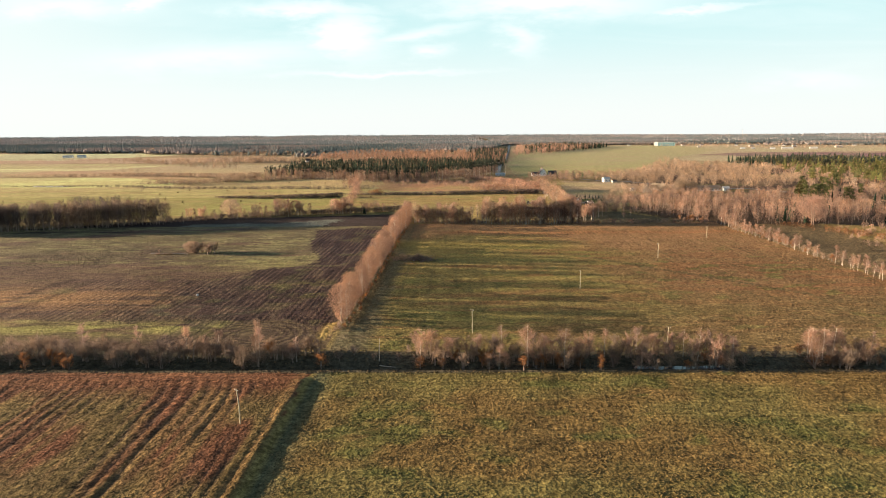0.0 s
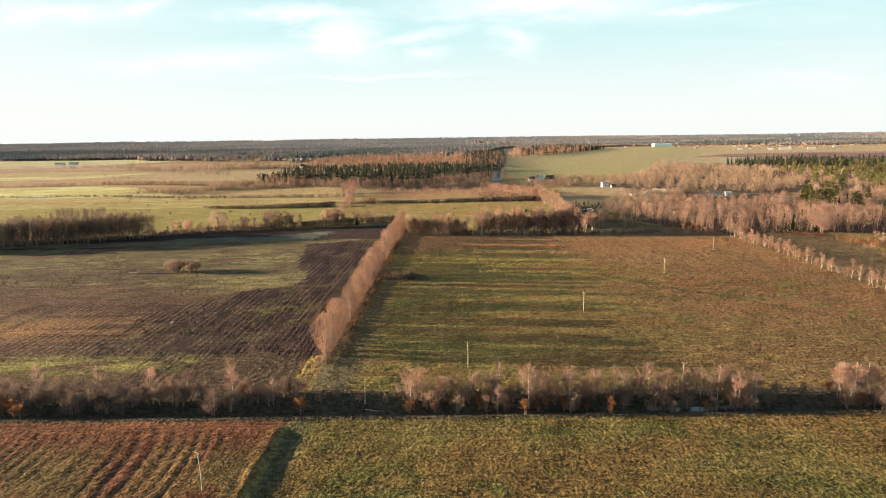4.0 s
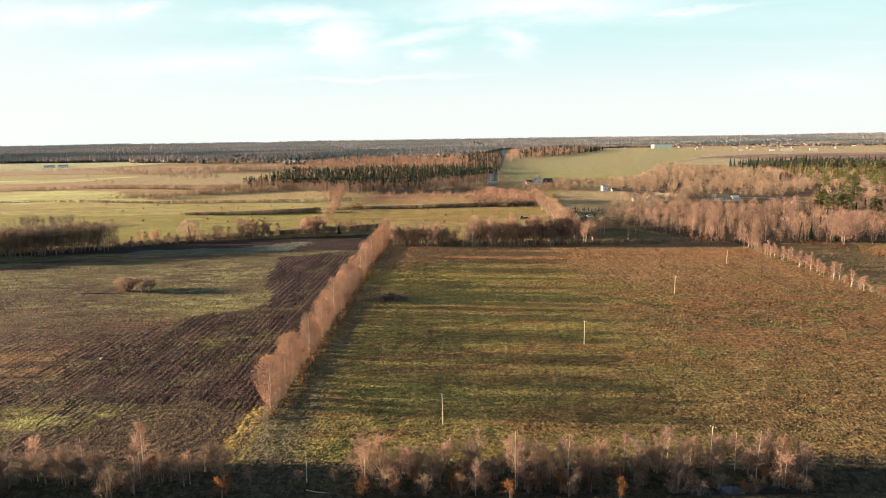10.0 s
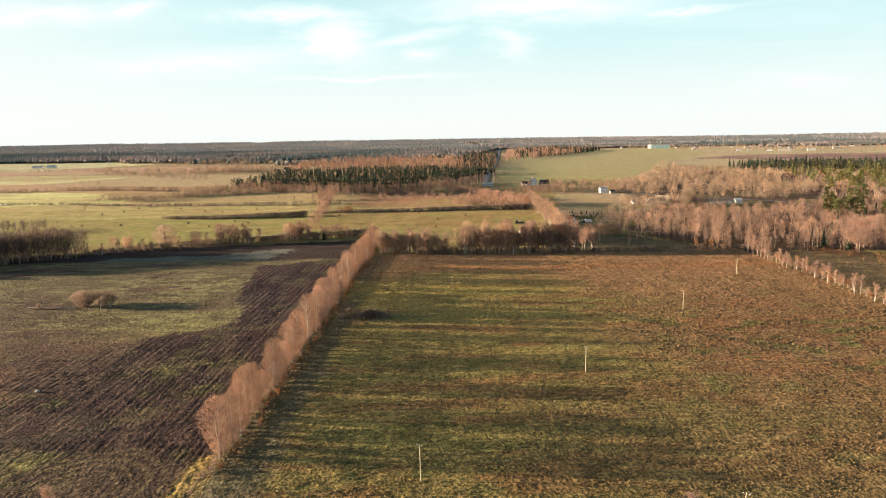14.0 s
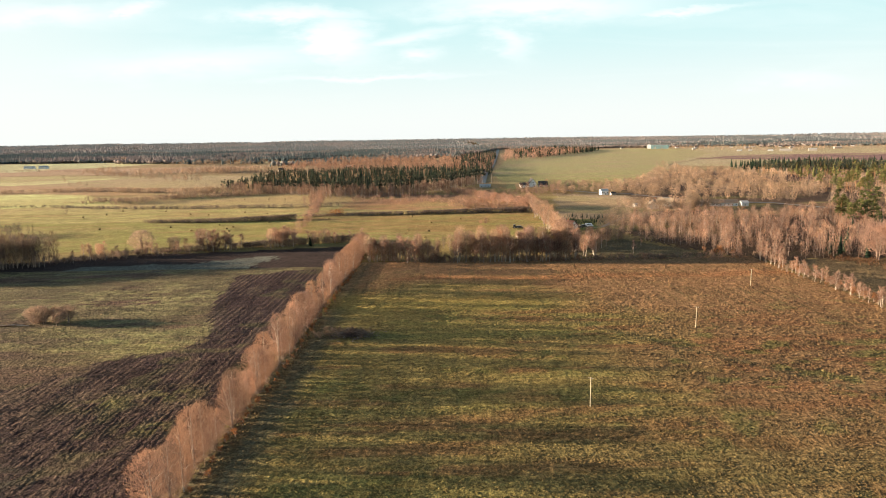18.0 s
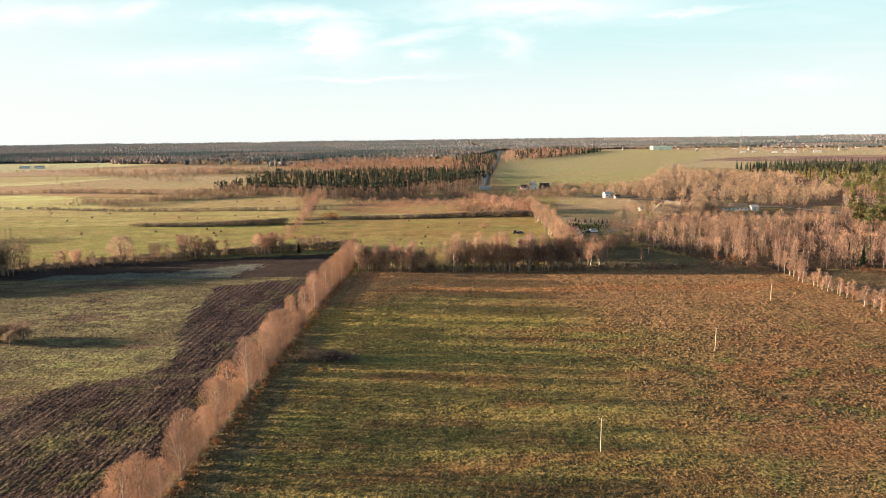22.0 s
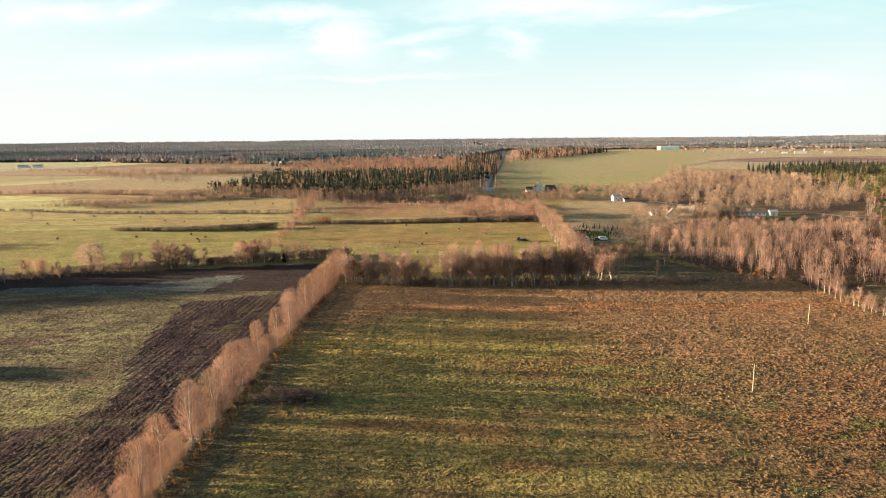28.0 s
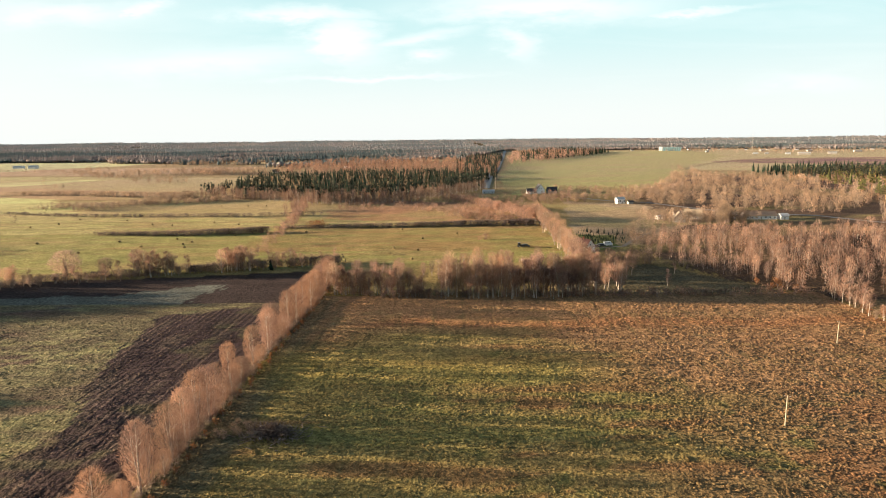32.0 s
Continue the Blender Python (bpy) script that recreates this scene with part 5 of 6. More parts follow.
far_trees("orchard_trees", LOW_BARE, spread_in([(176, 648), (240, 648), (236, 664), (212, 672), (203, 700), (176, 700), (172, 672), (184, 656)], 70, 42), (0.35, 0.85), M_TAN, M_BARK, "leafless orchard trees round the old farm", seed=42)
far_trees("farm_trees", FAR_BARE, spread_in([(130, 905), (300, 925), (310, 965), (140, 950)], 110, 32), (0.5, 0.8), M_TAN, M_BARK, "leafless trees behind the far farm", seed=32)
far_trees("farm_trees", FAR_BARE, along([(215, 830), (330, 935), (400, 1100), (455, 1420)], 90, 9, 33), (0.5, 0.9), M_TAN, M_BARK, "leafless trees along the far field", seed=33)
far_trees("field_trees", FAR_BARE, spread_in([(-700, 1380), (-430, 1330), (-330, 1500), (-450, 1560), (-720, 1500)], 120, 34), (0.6, 1.0), M_TAN, M_BARK, "leafless trees between far fields", seed=34)
far_trees("field_trees", FAR_BARE, spread_in([(-720, 1800), (-430, 1780), (-300, 1990), (-760, 2010)], 130, 36), (0.8, 1.3), M_TAN, M_BARK, "leafless trees between far fields", seed=36)
far_trees("garden_trees", FAR_BARE, spread_in([(190, 812), (215, 825), (300, 930), (330, 1010), (250, 960), (185, 860)], 150, 43), (0.45, 0.85), M_TAN, M_BARK, "tan leafless trees behind the white houses", seed=43)
far_trees("garden_trees", LOW_BARE, spread_in([(122, 565), (132, 560), (160, 600), (150, 640), (130, 600)], 40, 44), (0.35, 0.7), M_TAN, M_BARK, "leafless trees beside the house", seed=44)
far_trees("farmyard_trees", LOW_BARE, spread_in([(165, 642), (245, 645), (250, 668), (215, 664), (212, 700), (170, 715), (160, 670)], 90, 60), (0.35, 0.75), M_TAN, M_BARK, "tan leafless trees round the farmyard", seed=60)
far_trees("roadside_trees", FAR_BARE, spread_in([(95, 800), (150, 830), (150, 900), (95, 905)], 80, 61), (0.4, 0.8), M_ROSY, M_BARK, "rosy leafless trees between the farms", seed=61)
far_trees("roadside_trees", FAR_BARE, along([(150, 880), (205, 822), (232, 768)], 60, 6, 62), (0.4, 0.75), M_TAN, M_BARK, "tan leafless trees along the farm road", seed=62)
far_trees("pine_stand", MID_PINE, spread_in([(262, 515), (300, 505), (330, 540), (345, 610), (300, 600)], 22, 70), (0.95, 1.3), M_PINE, M_PINEBARK, "tall bright green pines at the edge of the birch wood", seed=70)
far_trees("pine_stand", MID_PINE, spread_in([(380, 700), (500, 640), (640, 760), (560, 900), (430, 840)], 66, 71), (0.9, 1.3), M_PINE, M_PINEBARK, "green pines in the tan wood", seed=71)
far_trees("dark_spruce_wood", LOW_PINE, spread_in([(500, 1090), (550, 1010), (660, 1010), (720, 1120), (640, 1190), (520, 1170)], 300, 72), (0.9, 1.25), M_FIR, M_PINEBARK, "dark pine wood beside the fields", seed=72)
far_trees("spruce_stand", LOW_SPRUCE, spread_in([(206, 424), (240, 430), (262, 470), (240, 480), (208, 440)], 14, 73), (0.45, 0.75), M_SPRUCE, M_BARK, "dark spruces at the edge of the birch wood", seed=73)
far_trees("tree_line", LOW_BARE, along([(16, 866), (40, 806), (63, 745), (84, 672)], 170, 3.6, 74), (0.55, 0.95), M_ROSY, M_BARK, "tan leafless trees in a line between meadows", seed=74)
far_trees("tree_line", FAR_BARE, along([(150, 1010), (185, 900), (215, 850)], 70, 8.0, 75), (0.4, 0.8), M_TAN, M_BARK, "tan leafless trees along the farm road", seed=75)
far_trees("scrub_belt", LOW_BARE, along([(-400, 800), (-343, 843), (-255, 863), (-205, 900)], 150, 7.0, 76), (0.3, 0.6), M_TAN, M_BARK, "belt of tan leafless scrub between far meadows", "scrub", 76)
far_trees("scrub_belt", LOW_BUSH, along([(-400, 800), (-343, 843), (-255, 863), (-205, 900)], 260, 9.0, 77), (0.6, 1.4), M_GREYTWIG, M_BARK, "low grey scrub between far meadows", "scrub", 77)
far_trees("tree_clump", LOW_BARE, spread_in([(-140, 750), (-126, 745), (-120, 775), (-136, 785)], 16, 78), (0.6, 1.0), M_ROSY, M_BARK, "clump of rosy leafless trees between meadows", seed=78)
far_trees("tree_clump", LOW_BARE, spread_in([(-202, 895), (-188, 890), (-180, 910), (-198, 915)], 16, 79), (0.7, 1.1), M_ROSY, M_BARK, "clump of rosy leafless trees before the conifer wood", seed=79)
far_trees("tree_clump", LOW_BUSH, spread_in([(33, 584), (40, 584), (40, 592), (33, 592)], 7, 80), (0.7, 1.3), M_ROSY, M_BARK, "small rosy bush alone in the mown meadow", "scrub", 80)
far_trees("tree_clump", LOW_BUSH, spread_in([(-95, 652), (-80, 652), (-78, 664), (-93, 664)], 18, 81), (0.7, 1.6), M_RUST, M_BARK, "rusty bush at the end of the meadow hedge", "scrub", 81)
far_trees("hedge_saplings", LOW_BARE, along([(-240, 628), (-118, 630)], 46, 1.6, 82), (0.2, 0.42), M_ROSY, M_BARK, "thin rosy saplings in the meadow hedge", "hedge", 82)
far_trees("hedge_saplings", LOW_BARE, along([(-116, 656), (80, 658)], 60, 2.2, 83), (0.2, 0.4), M_TAN, M_BARK, "thin tan saplings in the meadow hedge", "hedge", 83)
far_trees("rough_grass_trees", LOW_BARE, along([(70, 498), (120, 500)], 40, 3.0, 84), (0.4, 0.8), M_GREYTWIG, M_BARK, "grey leafless trees behind the rough grass", seed=84)
far_trees("house_conifers", LOW_SPRUCE, spread_in([(100, 612), (126, 596), (132, 606), (106, 622)], 30, 85), (0.12, 0.24), M_FIR, M_BARK, "dark conifers behind the white house", seed=85)
far_trees("far_scrub", FAR_BARE, along([(-1200, 1700), (-825, 1597), (-620, 1370), (-408, 1172)], 230, 16, 90), (0.4, 0.85), M_TAN, M_BARK, "tan leafless scrub between far meadows", "scrub", 90)
far_trees("far_scrub", FAR_BARE, spread_in([(-620, 1420), (-330, 1400), (-300, 1480), (-420, 1560), (-640, 1500)], 200, 91), (0.6, 1.1), M_TAN, M_BARK, "tan leafless wood between far meadows", "wood", 91)
far_trees("red_shrubs", LOW_BUSH, along([(205, 424), (218, 405), (228, 380), (240, 345), (262, 310)], 150, 3.0, 98), (0.6, 1.2), M_RUST, M_BARK, "rust-red leafless shrubs along the edge of the wood", "scrub", 98)
far_trees("tree_clump", FAR_BARE, spread_in([(-560, 1500), (-470, 1430), (-425, 1400), (-420, 1440), (-500, 1520)], 60, 117), (0.8, 1.25), M_TAN, M_BARK, "clump of tall tan leafless trees between far fields", seed=117)
far_trees("tree_clump", FAR_BARE, spread_in([(-1130, 2290), (-1080, 2300), (-1080, 2330), (-1130, 2330)], 12, 118), (1.2, 1.6), M_TAN, M_BARK, "clump of tall tan trees before the far woods", seed=118)
far_trees("tree_clump", FAR_BARE, spread_in([(-800, 1580), (-760, 1560), (-740, 1600), (-790, 1620)], 10, 119), (0.9, 1.2), M_TAN, M_BARK, "clump of tan leafless trees in a far hedge", seed=119)
far_trees("lone_bushes", LOW_BUSH, (np.array([-560, -552, -566, -575, -640, -350, -700]), np.array([1104, 1106, 1110, 1102, 1200, 702, 1300])), (1.4, 2.2), M_GREYTWIG, M_BARK, "leafless bushes alone in far meadows", "bush", 37)

# the great woods towards the horizon: trees over a filler sheet hiding dark gaps
def far_forest(name, x0, x1, y0, y1, n, woods, palette, label, seed, tall=13.0, gap=0.66):
    r = np.random.default_rng(seed)
    root = new(name)

    def wooded(X, Y):
        bend = 90 * (fbm(X / 220, Y / 220, seed) - 0.5)
        w = np.zeros(np.shape(X), bool)
        for poly in woods:
            w |= inside(poly, X + bend, Y + bend)
        for poly in GLADES:
            w &= ~inside(poly, X, Y)
        return w & (fbm(X / 300, Y / 160, seed + 5) < gap)

    step = 24.0 if y1 < 3500 else 36.0
    xs, ys = np.arange(x0, x1, step), np.arange(y0, y1, step)
    X, Y = np.meshgrid(xs, ys)
    X, Y = X + r.uniform(-0.4, 0.4, X.shape) * step, Y + r.uniform(-0.4, 0.4, Y.shape) * step
    w = wooded(X, Y)
    Z = heights(X, Y) + np.where(w, tall * (0.52 + 0.14 * r.random(X.shape)), -1.0)
    k = len(xs)
    q = (np.arange(len(ys) - 1)[:, None] * k + np.arange(k - 1)[None, :]).ravel()
    quads = np.stack([q, q + 1, q + k + 1, q + k], 1)
    quads = quads[w.ravel()[quads].all(1)]
    used, inv = np.unique(quads, return_inverse=True)
    quads = inv.reshape(-1, 4)
    floor_col = np.tile((*palette[2], 1.0), (len(used), 1))
    flat = np.stack([X, Y, Z], -1).reshape(-1, 3)
    tagged(mesh_object("brushwood", arrays_mesh("brushwood", flat[used], quads, floor_col), M_LEAFY, root), kind="stuff")
    # the trees: pointed firs, rounded leafless crowns
    tx, ty = r.uniform(x0, x1, n * 4), r.uniform(y0, y1, n * 4)
    keep = np.nonzero(wooded(tx, ty))[0][:n]
    tx, ty = tx[keep], ty[keep]
    m = len(tx)
    kind = fbm(tx / 330, ty / 200, seed + 11) + r.normal(size=m) * 0.045
    fir = kind < 0.49
    p = np.array(palette)
    col = np.where(fir[:, None], p[0], np.where((kind < 0.55)[:, None], p[2], p[1])) * r.uniform(0.86, 1.14, (m, 1))
    size = r.uniform(0.7, 1.25, m)
    a = np.arange(4) * np.pi / 2 + r.uniform(0, 1.5, (m, 1))
    rad = np.where(fir, 3.4, 5.6)[:, None] * size[:, None] * r.uniform(0.8, 1.2, (m, 4))
    ring_z = np.where(fir, 0.2, 0.55)[:, None] * tall * size[:, None] * r.uniform(0.8, 1.2, (m, 4))
    base = heights(tx, ty)
    ring = np.stack([tx[:, None] + np.cos(a) * rad, ty[:, None] + np.sin(a) * rad, base[:, None] + ring_z], -1)
    top = np.stack([tx, ty, base + tall * size * np.where(fir, 1.15, 1.0)], -1)[:, None]
    foot = np.stack([tx, ty, base], -1)[:, None]
    v = np.concatenate([ring, top, foot], 1).reshape(-1, 3)
    faces = np.array([(0, 1, 4), (1, 2, 4), (2, 3, 4), (3, 0, 4), (1, 0, 5), (2, 1, 5), (3, 2, 5), (0, 3, 5)])
    t = (faces[None] + np.arange(m)[:, None, None] * 6).reshape(-1, 3)
    tagged(mesh_object("tree_tops", arrays_mesh("tree_tops", v, t, np.repeat(np.c_[col, np.ones(m)], 6, axis=0), True), M_LEAFY, root), kind="stuff")
    return tagged(root, label, "woods", kind="stuff")


# wood colours with haze painted in, paler still for the farthest woods
HAZEFIR, HAZEBROWN, HAZEGREY = (0.15, 0.19, 0.195), (0.32, 0.275, 0.26), (0.25, 0.255, 0.25)
DEEPHAZEFIR, DEEPHAZEBROWN, DEEPHAZEGREY = (0.24, 0.27, 0.28), (0.35, 0.325, 0.32), (0.31, 0.32, 0.325)
FARWOODS = [[(-2400, 2250), (-1000, 2260), (-700, 2160), (0, 2130), (60, 2260), (250, 3050), (100, 5100), (-4200, 5100), (-4200, 2500)],
            [(-4200, 1950), (-2500, 2000), (-2300, 2250), (-4200, 2600)],
            [(-420, 1700), (30, 1950), (60, 2260), (0, 2130), (-300, 1990)],
            [(-1030, 2130), (-760, 1960), (-520, 1900), (-430, 2050), (-450, 2400), (-1000, 2400)],
            [(-1600, 2290), (-1100, 2300), (-900, 2150), (-1000, 2260), (-1600, 2330)]]
GLADES = [[(-870, 2420), (-190, 2240), (-170, 2390), (-850, 2650)], [(-1500, 1640), (-1020, 1640), (-920, 1905), (-1100, 2290), (-1500, 2270)]]
far_forest("far_woods", -2600, 420, 1700, 3100, 15000, FARWOODS, [HAZEFIR, HAZEBROWN, HAZEGREY], "mixed woods among far fields, paled as by haze", 51)
far_forest("far_woods", -3900, 420, 3100, 5000, 16000, FARWOODS, [DEEPHAZEFIR, DEEPHAZEBROWN, DEEPHAZEGREY], "mixed woods reaching to the horizon, paled as by haze", 52, 14.0, 0.72)
EASTWOODS = [[(260, 3050), (500, 2960), (1000, 2960), (3000, 2900), (4200, 3000), (4200, 5100), (120, 5100)],
             [(1500, 1560), (1900, 1450), (3400, 1900), (3400, 2300), (2300, 1900)],
             [(2300, 2300), (3400, 2400), (3400, 3000), (1500, 2950), (1300, 2780)]]
far_forest("far_woods", 250, 3000, 1450, 3300, 9000, EASTWOODS, [HAZEFIR, HAZEBROWN, HAZEGREY], "mixed woods beyond the far fields", 53, 11.0)
far_forest("far_woods", 100, 4000, 3300, 5000, 14000, EASTWOODS, [DEEPHAZEFIR, DEEPHAZEBROWN, DEEPHAZEGREY], "mixed woods reaching to the horizon, greyed as by haze", 54, 14.0, 0.72)


# ---------------------------------------------------------------- power poles across the meadows
def power_pole(x, y, tall, label, arms=True, lean=0.0):
    root = new("power_pole")
    pole = tube_arrays([(0, 0, -0.4), (0, 0, tall * 0.5), (lean, 0, tall)], [0.135, 0.12, 0.095], 10)
    top = tube_arrays([(lean, 0, tall), (lean, 0, tall + 0.05)], [0.11, 0.02], 10)
    mesh_object("pole", arrays_mesh("pole", *joined([pole, top])), M_POLE, root)
    if arms:
        for side in (-1, 1):
            hook = tube_arrays([(lean, 0, tall - 0.35), (lean + side * 0.30, -side * 0.2, tall - 0.38), (lean + side * 0.42, -side * 0.3, tall - 0.2)], [0.025, 0.025, 0.02], 5)
            h = mesh_object("hook", arrays_mesh("hook", *hook), M_IRON, root, "dark iron hook")
            ins = tube_arrays([(lean + side * 0.42, -side * 0.3, tall - 0.22), (lean + side * 0.42, -side * 0.3, tall - 0.12), (lean + side * 0.42, -side * 0.3, tall - 0.04)], [0.07, 0.09, 0.04], 8)
            mesh_object("insulator", arrays_mesh("insulator", *ins), M_PORCELAIN, h, "white porcelain insulator")
    root.matrix_basis = Matrix.Translation((x, y, height_at(x, y)))
    return tagged(root, label, "power pole", "power poles")


for x, y, tall, lean in ((-54.5, 130.4, 7.6, -0.35), (-3.8, 194.7, 7.5, -0.1), (40.1, 250.0, 7.5, 0.0), (90.3, 313.0, 7.3, 0.0), (136.3, 370.8, 7.2, 0.05), (49.5, 175.8, 7.5, 0.12)):
    power_pole(x, y, tall, "pale wooden power pole standing in a field", True, lean)


# ---------------------------------------------------------------- brush heap, stones and bales
def brush_heap(x, y):
    r = np.random.default_rng(5)
    root = new("brush_heap")
    pieces = []
    for i in range(130):
        a, d = r.uniform(0, 6.28), abs(r.normal()) * 2.2
        p = np.array([math.cos(a) * d * 1.5, math.sin(a) * d * 0.9, max(0.05, 1.5 - d * 0.42) * r.uniform(0.1, 1.0)])
        q = p + np.array([r.normal() * 1.3, r.normal() * 1.0, r.uniform(-0.1, 0.9)])
        pieces.append(tube_arrays([p, (p + q) / 2 + r.normal(size=3) * 0.12, q], [0.07, 0.05, 0.015], 4))
    tagged(mesh_object("branch_tangle", arrays_mesh("branch_tangle", *joined(pieces)), M_BARK, root), kind="stuff")
    n = 2400
    d = np.abs(r.normal(size=n)) * 1.7
    a = r.uniform(0, 6.28, n)
    b = np.stack([np.cos(a) * d * 1.5, np.sin(a) * d * 0.9, np.maximum(0.05, 1.6 - d * 0.42) * r.uniform(0, 1, n)], 1)
    tagged(mesh_object("twig_tangle", arrays_mesh("twig_tangle", *blade_arrays(b, b + r.normal(size=(n, 3)) * 0.5 + [0, 0, 0.3], 0.085, r)), M_DARKTWIG, root), kind="stuff")
    root.matrix_basis = Matrix.Translation((x, y, height_at(x, y))) @ Matrix.Diagonal((1.5, 1.5, 1.6, 1))
    return tagged(root, "heap of dark cut branches and twigs in the meadow", "brush heap")


def field_stone(x, y, size, z=0.0):
    bm = bmesh.new()
    bmesh.ops.create_icosphere(bm, subdivisions=2, radius=size)
    for v in bm.verts:
        v.co *= 1 + 0.25 * (noise.noise(v.co * 1.7 / size + Vector((x, y, 0))))
        v.co.z *= 0.7
    ob = part("field_stone", bm, M_STONE)
    ob.matrix_basis = Matrix.Translation((x, y, height_at(x, y) + z + size * 0.35))
    return tagged(ob, "pale rounded boulder in the field", "stone", "field stones")


brush_heap(-26.0, 309.5)
field_stone(-26.1, 311.0, 0.75, 0.9)
field_stone(-28.5, 308.0, 0.5)
field_stone(-107.5, 242.0, 0.6)
field_stone(-24.0, 307.6, 0.35)
for x, y, k in ((-35.5, 311.5, 0.6), (-33.5, 309.5, 0.5), (-38.0, 309.0, 0.45), (-31.5, 312.0, 0.5), (-36.5, 307.8, 0.4), (-33.0, 313.0, 0.45), (-30.5, 308.5, 0.4)):
    grow(one(HEDGE_TAN), x, y, k, "low bush of dry stalks beside the brush heap", "dry bushes by the brush heap", 1.4)


def round_bale(x, y, turn, wrapped=False):
    me = bpy.data.meshes.get("wrapped_bale" if wrapped else "round_bale")
    if me is None:
        bm = bmesh.new()
        bmesh.ops.create_cone(bm, cap_ends=True, segments=18, radius1=0.68, radius2=0.68, depth=1.25)
        rim = [e for e in bm.edges if e.calc_face_angle(0) > 1.0]
        bmesh.ops.bevel(bm, geom=rim, offset=0.09, segments=2, affect="EDGES")
        bmesh.ops.rotate(bm, cent=(0, 0, 0), matrix=Matrix.Rotation(radians(90), 3, "X"), verts=bm.verts)
        for v in bm.verts:
            v.co *= 1 + 0.04 * noise.noise(v.co * 3)
        me = bpy.data.meshes.new("wrapped_bale" if wrapped else "round_bale")
        bm.to_mesh(me)
        bm.free()
        me.materials.append(M_BALEWRAP if wrapped else M_BALE)
    ob = new("round_bale", me)
    ob.matrix_basis = Matrix.Translation((x, y, height_at(x, y) + 0.6)) @ Matrix.Rotation(turn, 4, "Z")
    return tagged(ob, "round bale in white plastic wrap" if wrapped else "weathered brown round straw bale on the meadow", "bale", "bales on the meadows")


for i, (x, y) in enumerate(((-6, 550), (-22, 538), (-21, 555), (-8, 520), (-22, 637), (18, 612), (-5, 593), (49, 535), (-90, 628), (-316, 669), (-305, 688), (-209, 549), (-205, 590), (-181, 569), (-224, 678), (-206, 673),
                            (-171, 600), (-158, 578), (-156, 587), (-152, 565), (-178, 688), (-153, 672), (-136, 613), (-258, 587), (-304, 717), (-258, 706), (-249, 849), (-218, 818), (-190, 815), (-171, 813))):
    round_bale(x + 1, y, i * 1.3)
round_bale(53, 512, 0.4, True)


# ---------------------------------------------------------------- houses and farm buildings
def quad_bm(verts, faces):
    bm = bmesh.new()
    vs = [bm.verts.new(v) for v in verts]
    for f in faces:
        bm.faces.new([vs[i] for i in f])
    bmesh.ops.recalc_face_normals(bm, faces=bm.faces)
    return bm


def window_part(parent, at, size, turn, frame_mat):
    """A framed pane set 3 cm proud of its wall. turn: degrees the outside faces, 0 for -y."""
    w, h = size
    m = Matrix.Translation(at) @ Matrix.Rotation(radians(turn), 4, "Z")
    bm = bmesh.new()
    for sx, sz, px, pz in ((w + 0.2, 0.1, 0, h / 2 + 0.05), (w + 0.2, 0.1, 0, -h / 2 - 0.05), (0.1, h, -w / 2 - 0.05, 0), (0.1, h, w / 2 + 0.05, 0)):
        b = bmesh.ops.create_cube(bm, size=1.0, matrix=Matrix.Translation((px, 0, pz)) @ Matrix.Diagonal((sx, 0.12, sz, 1)))
    fr = part("window", bm, frame_mat, parent)
    fr.matrix_basis = m
    part("pane", box_bm(w, 0.05, h), M_GLASS, fr, "dark window pane")


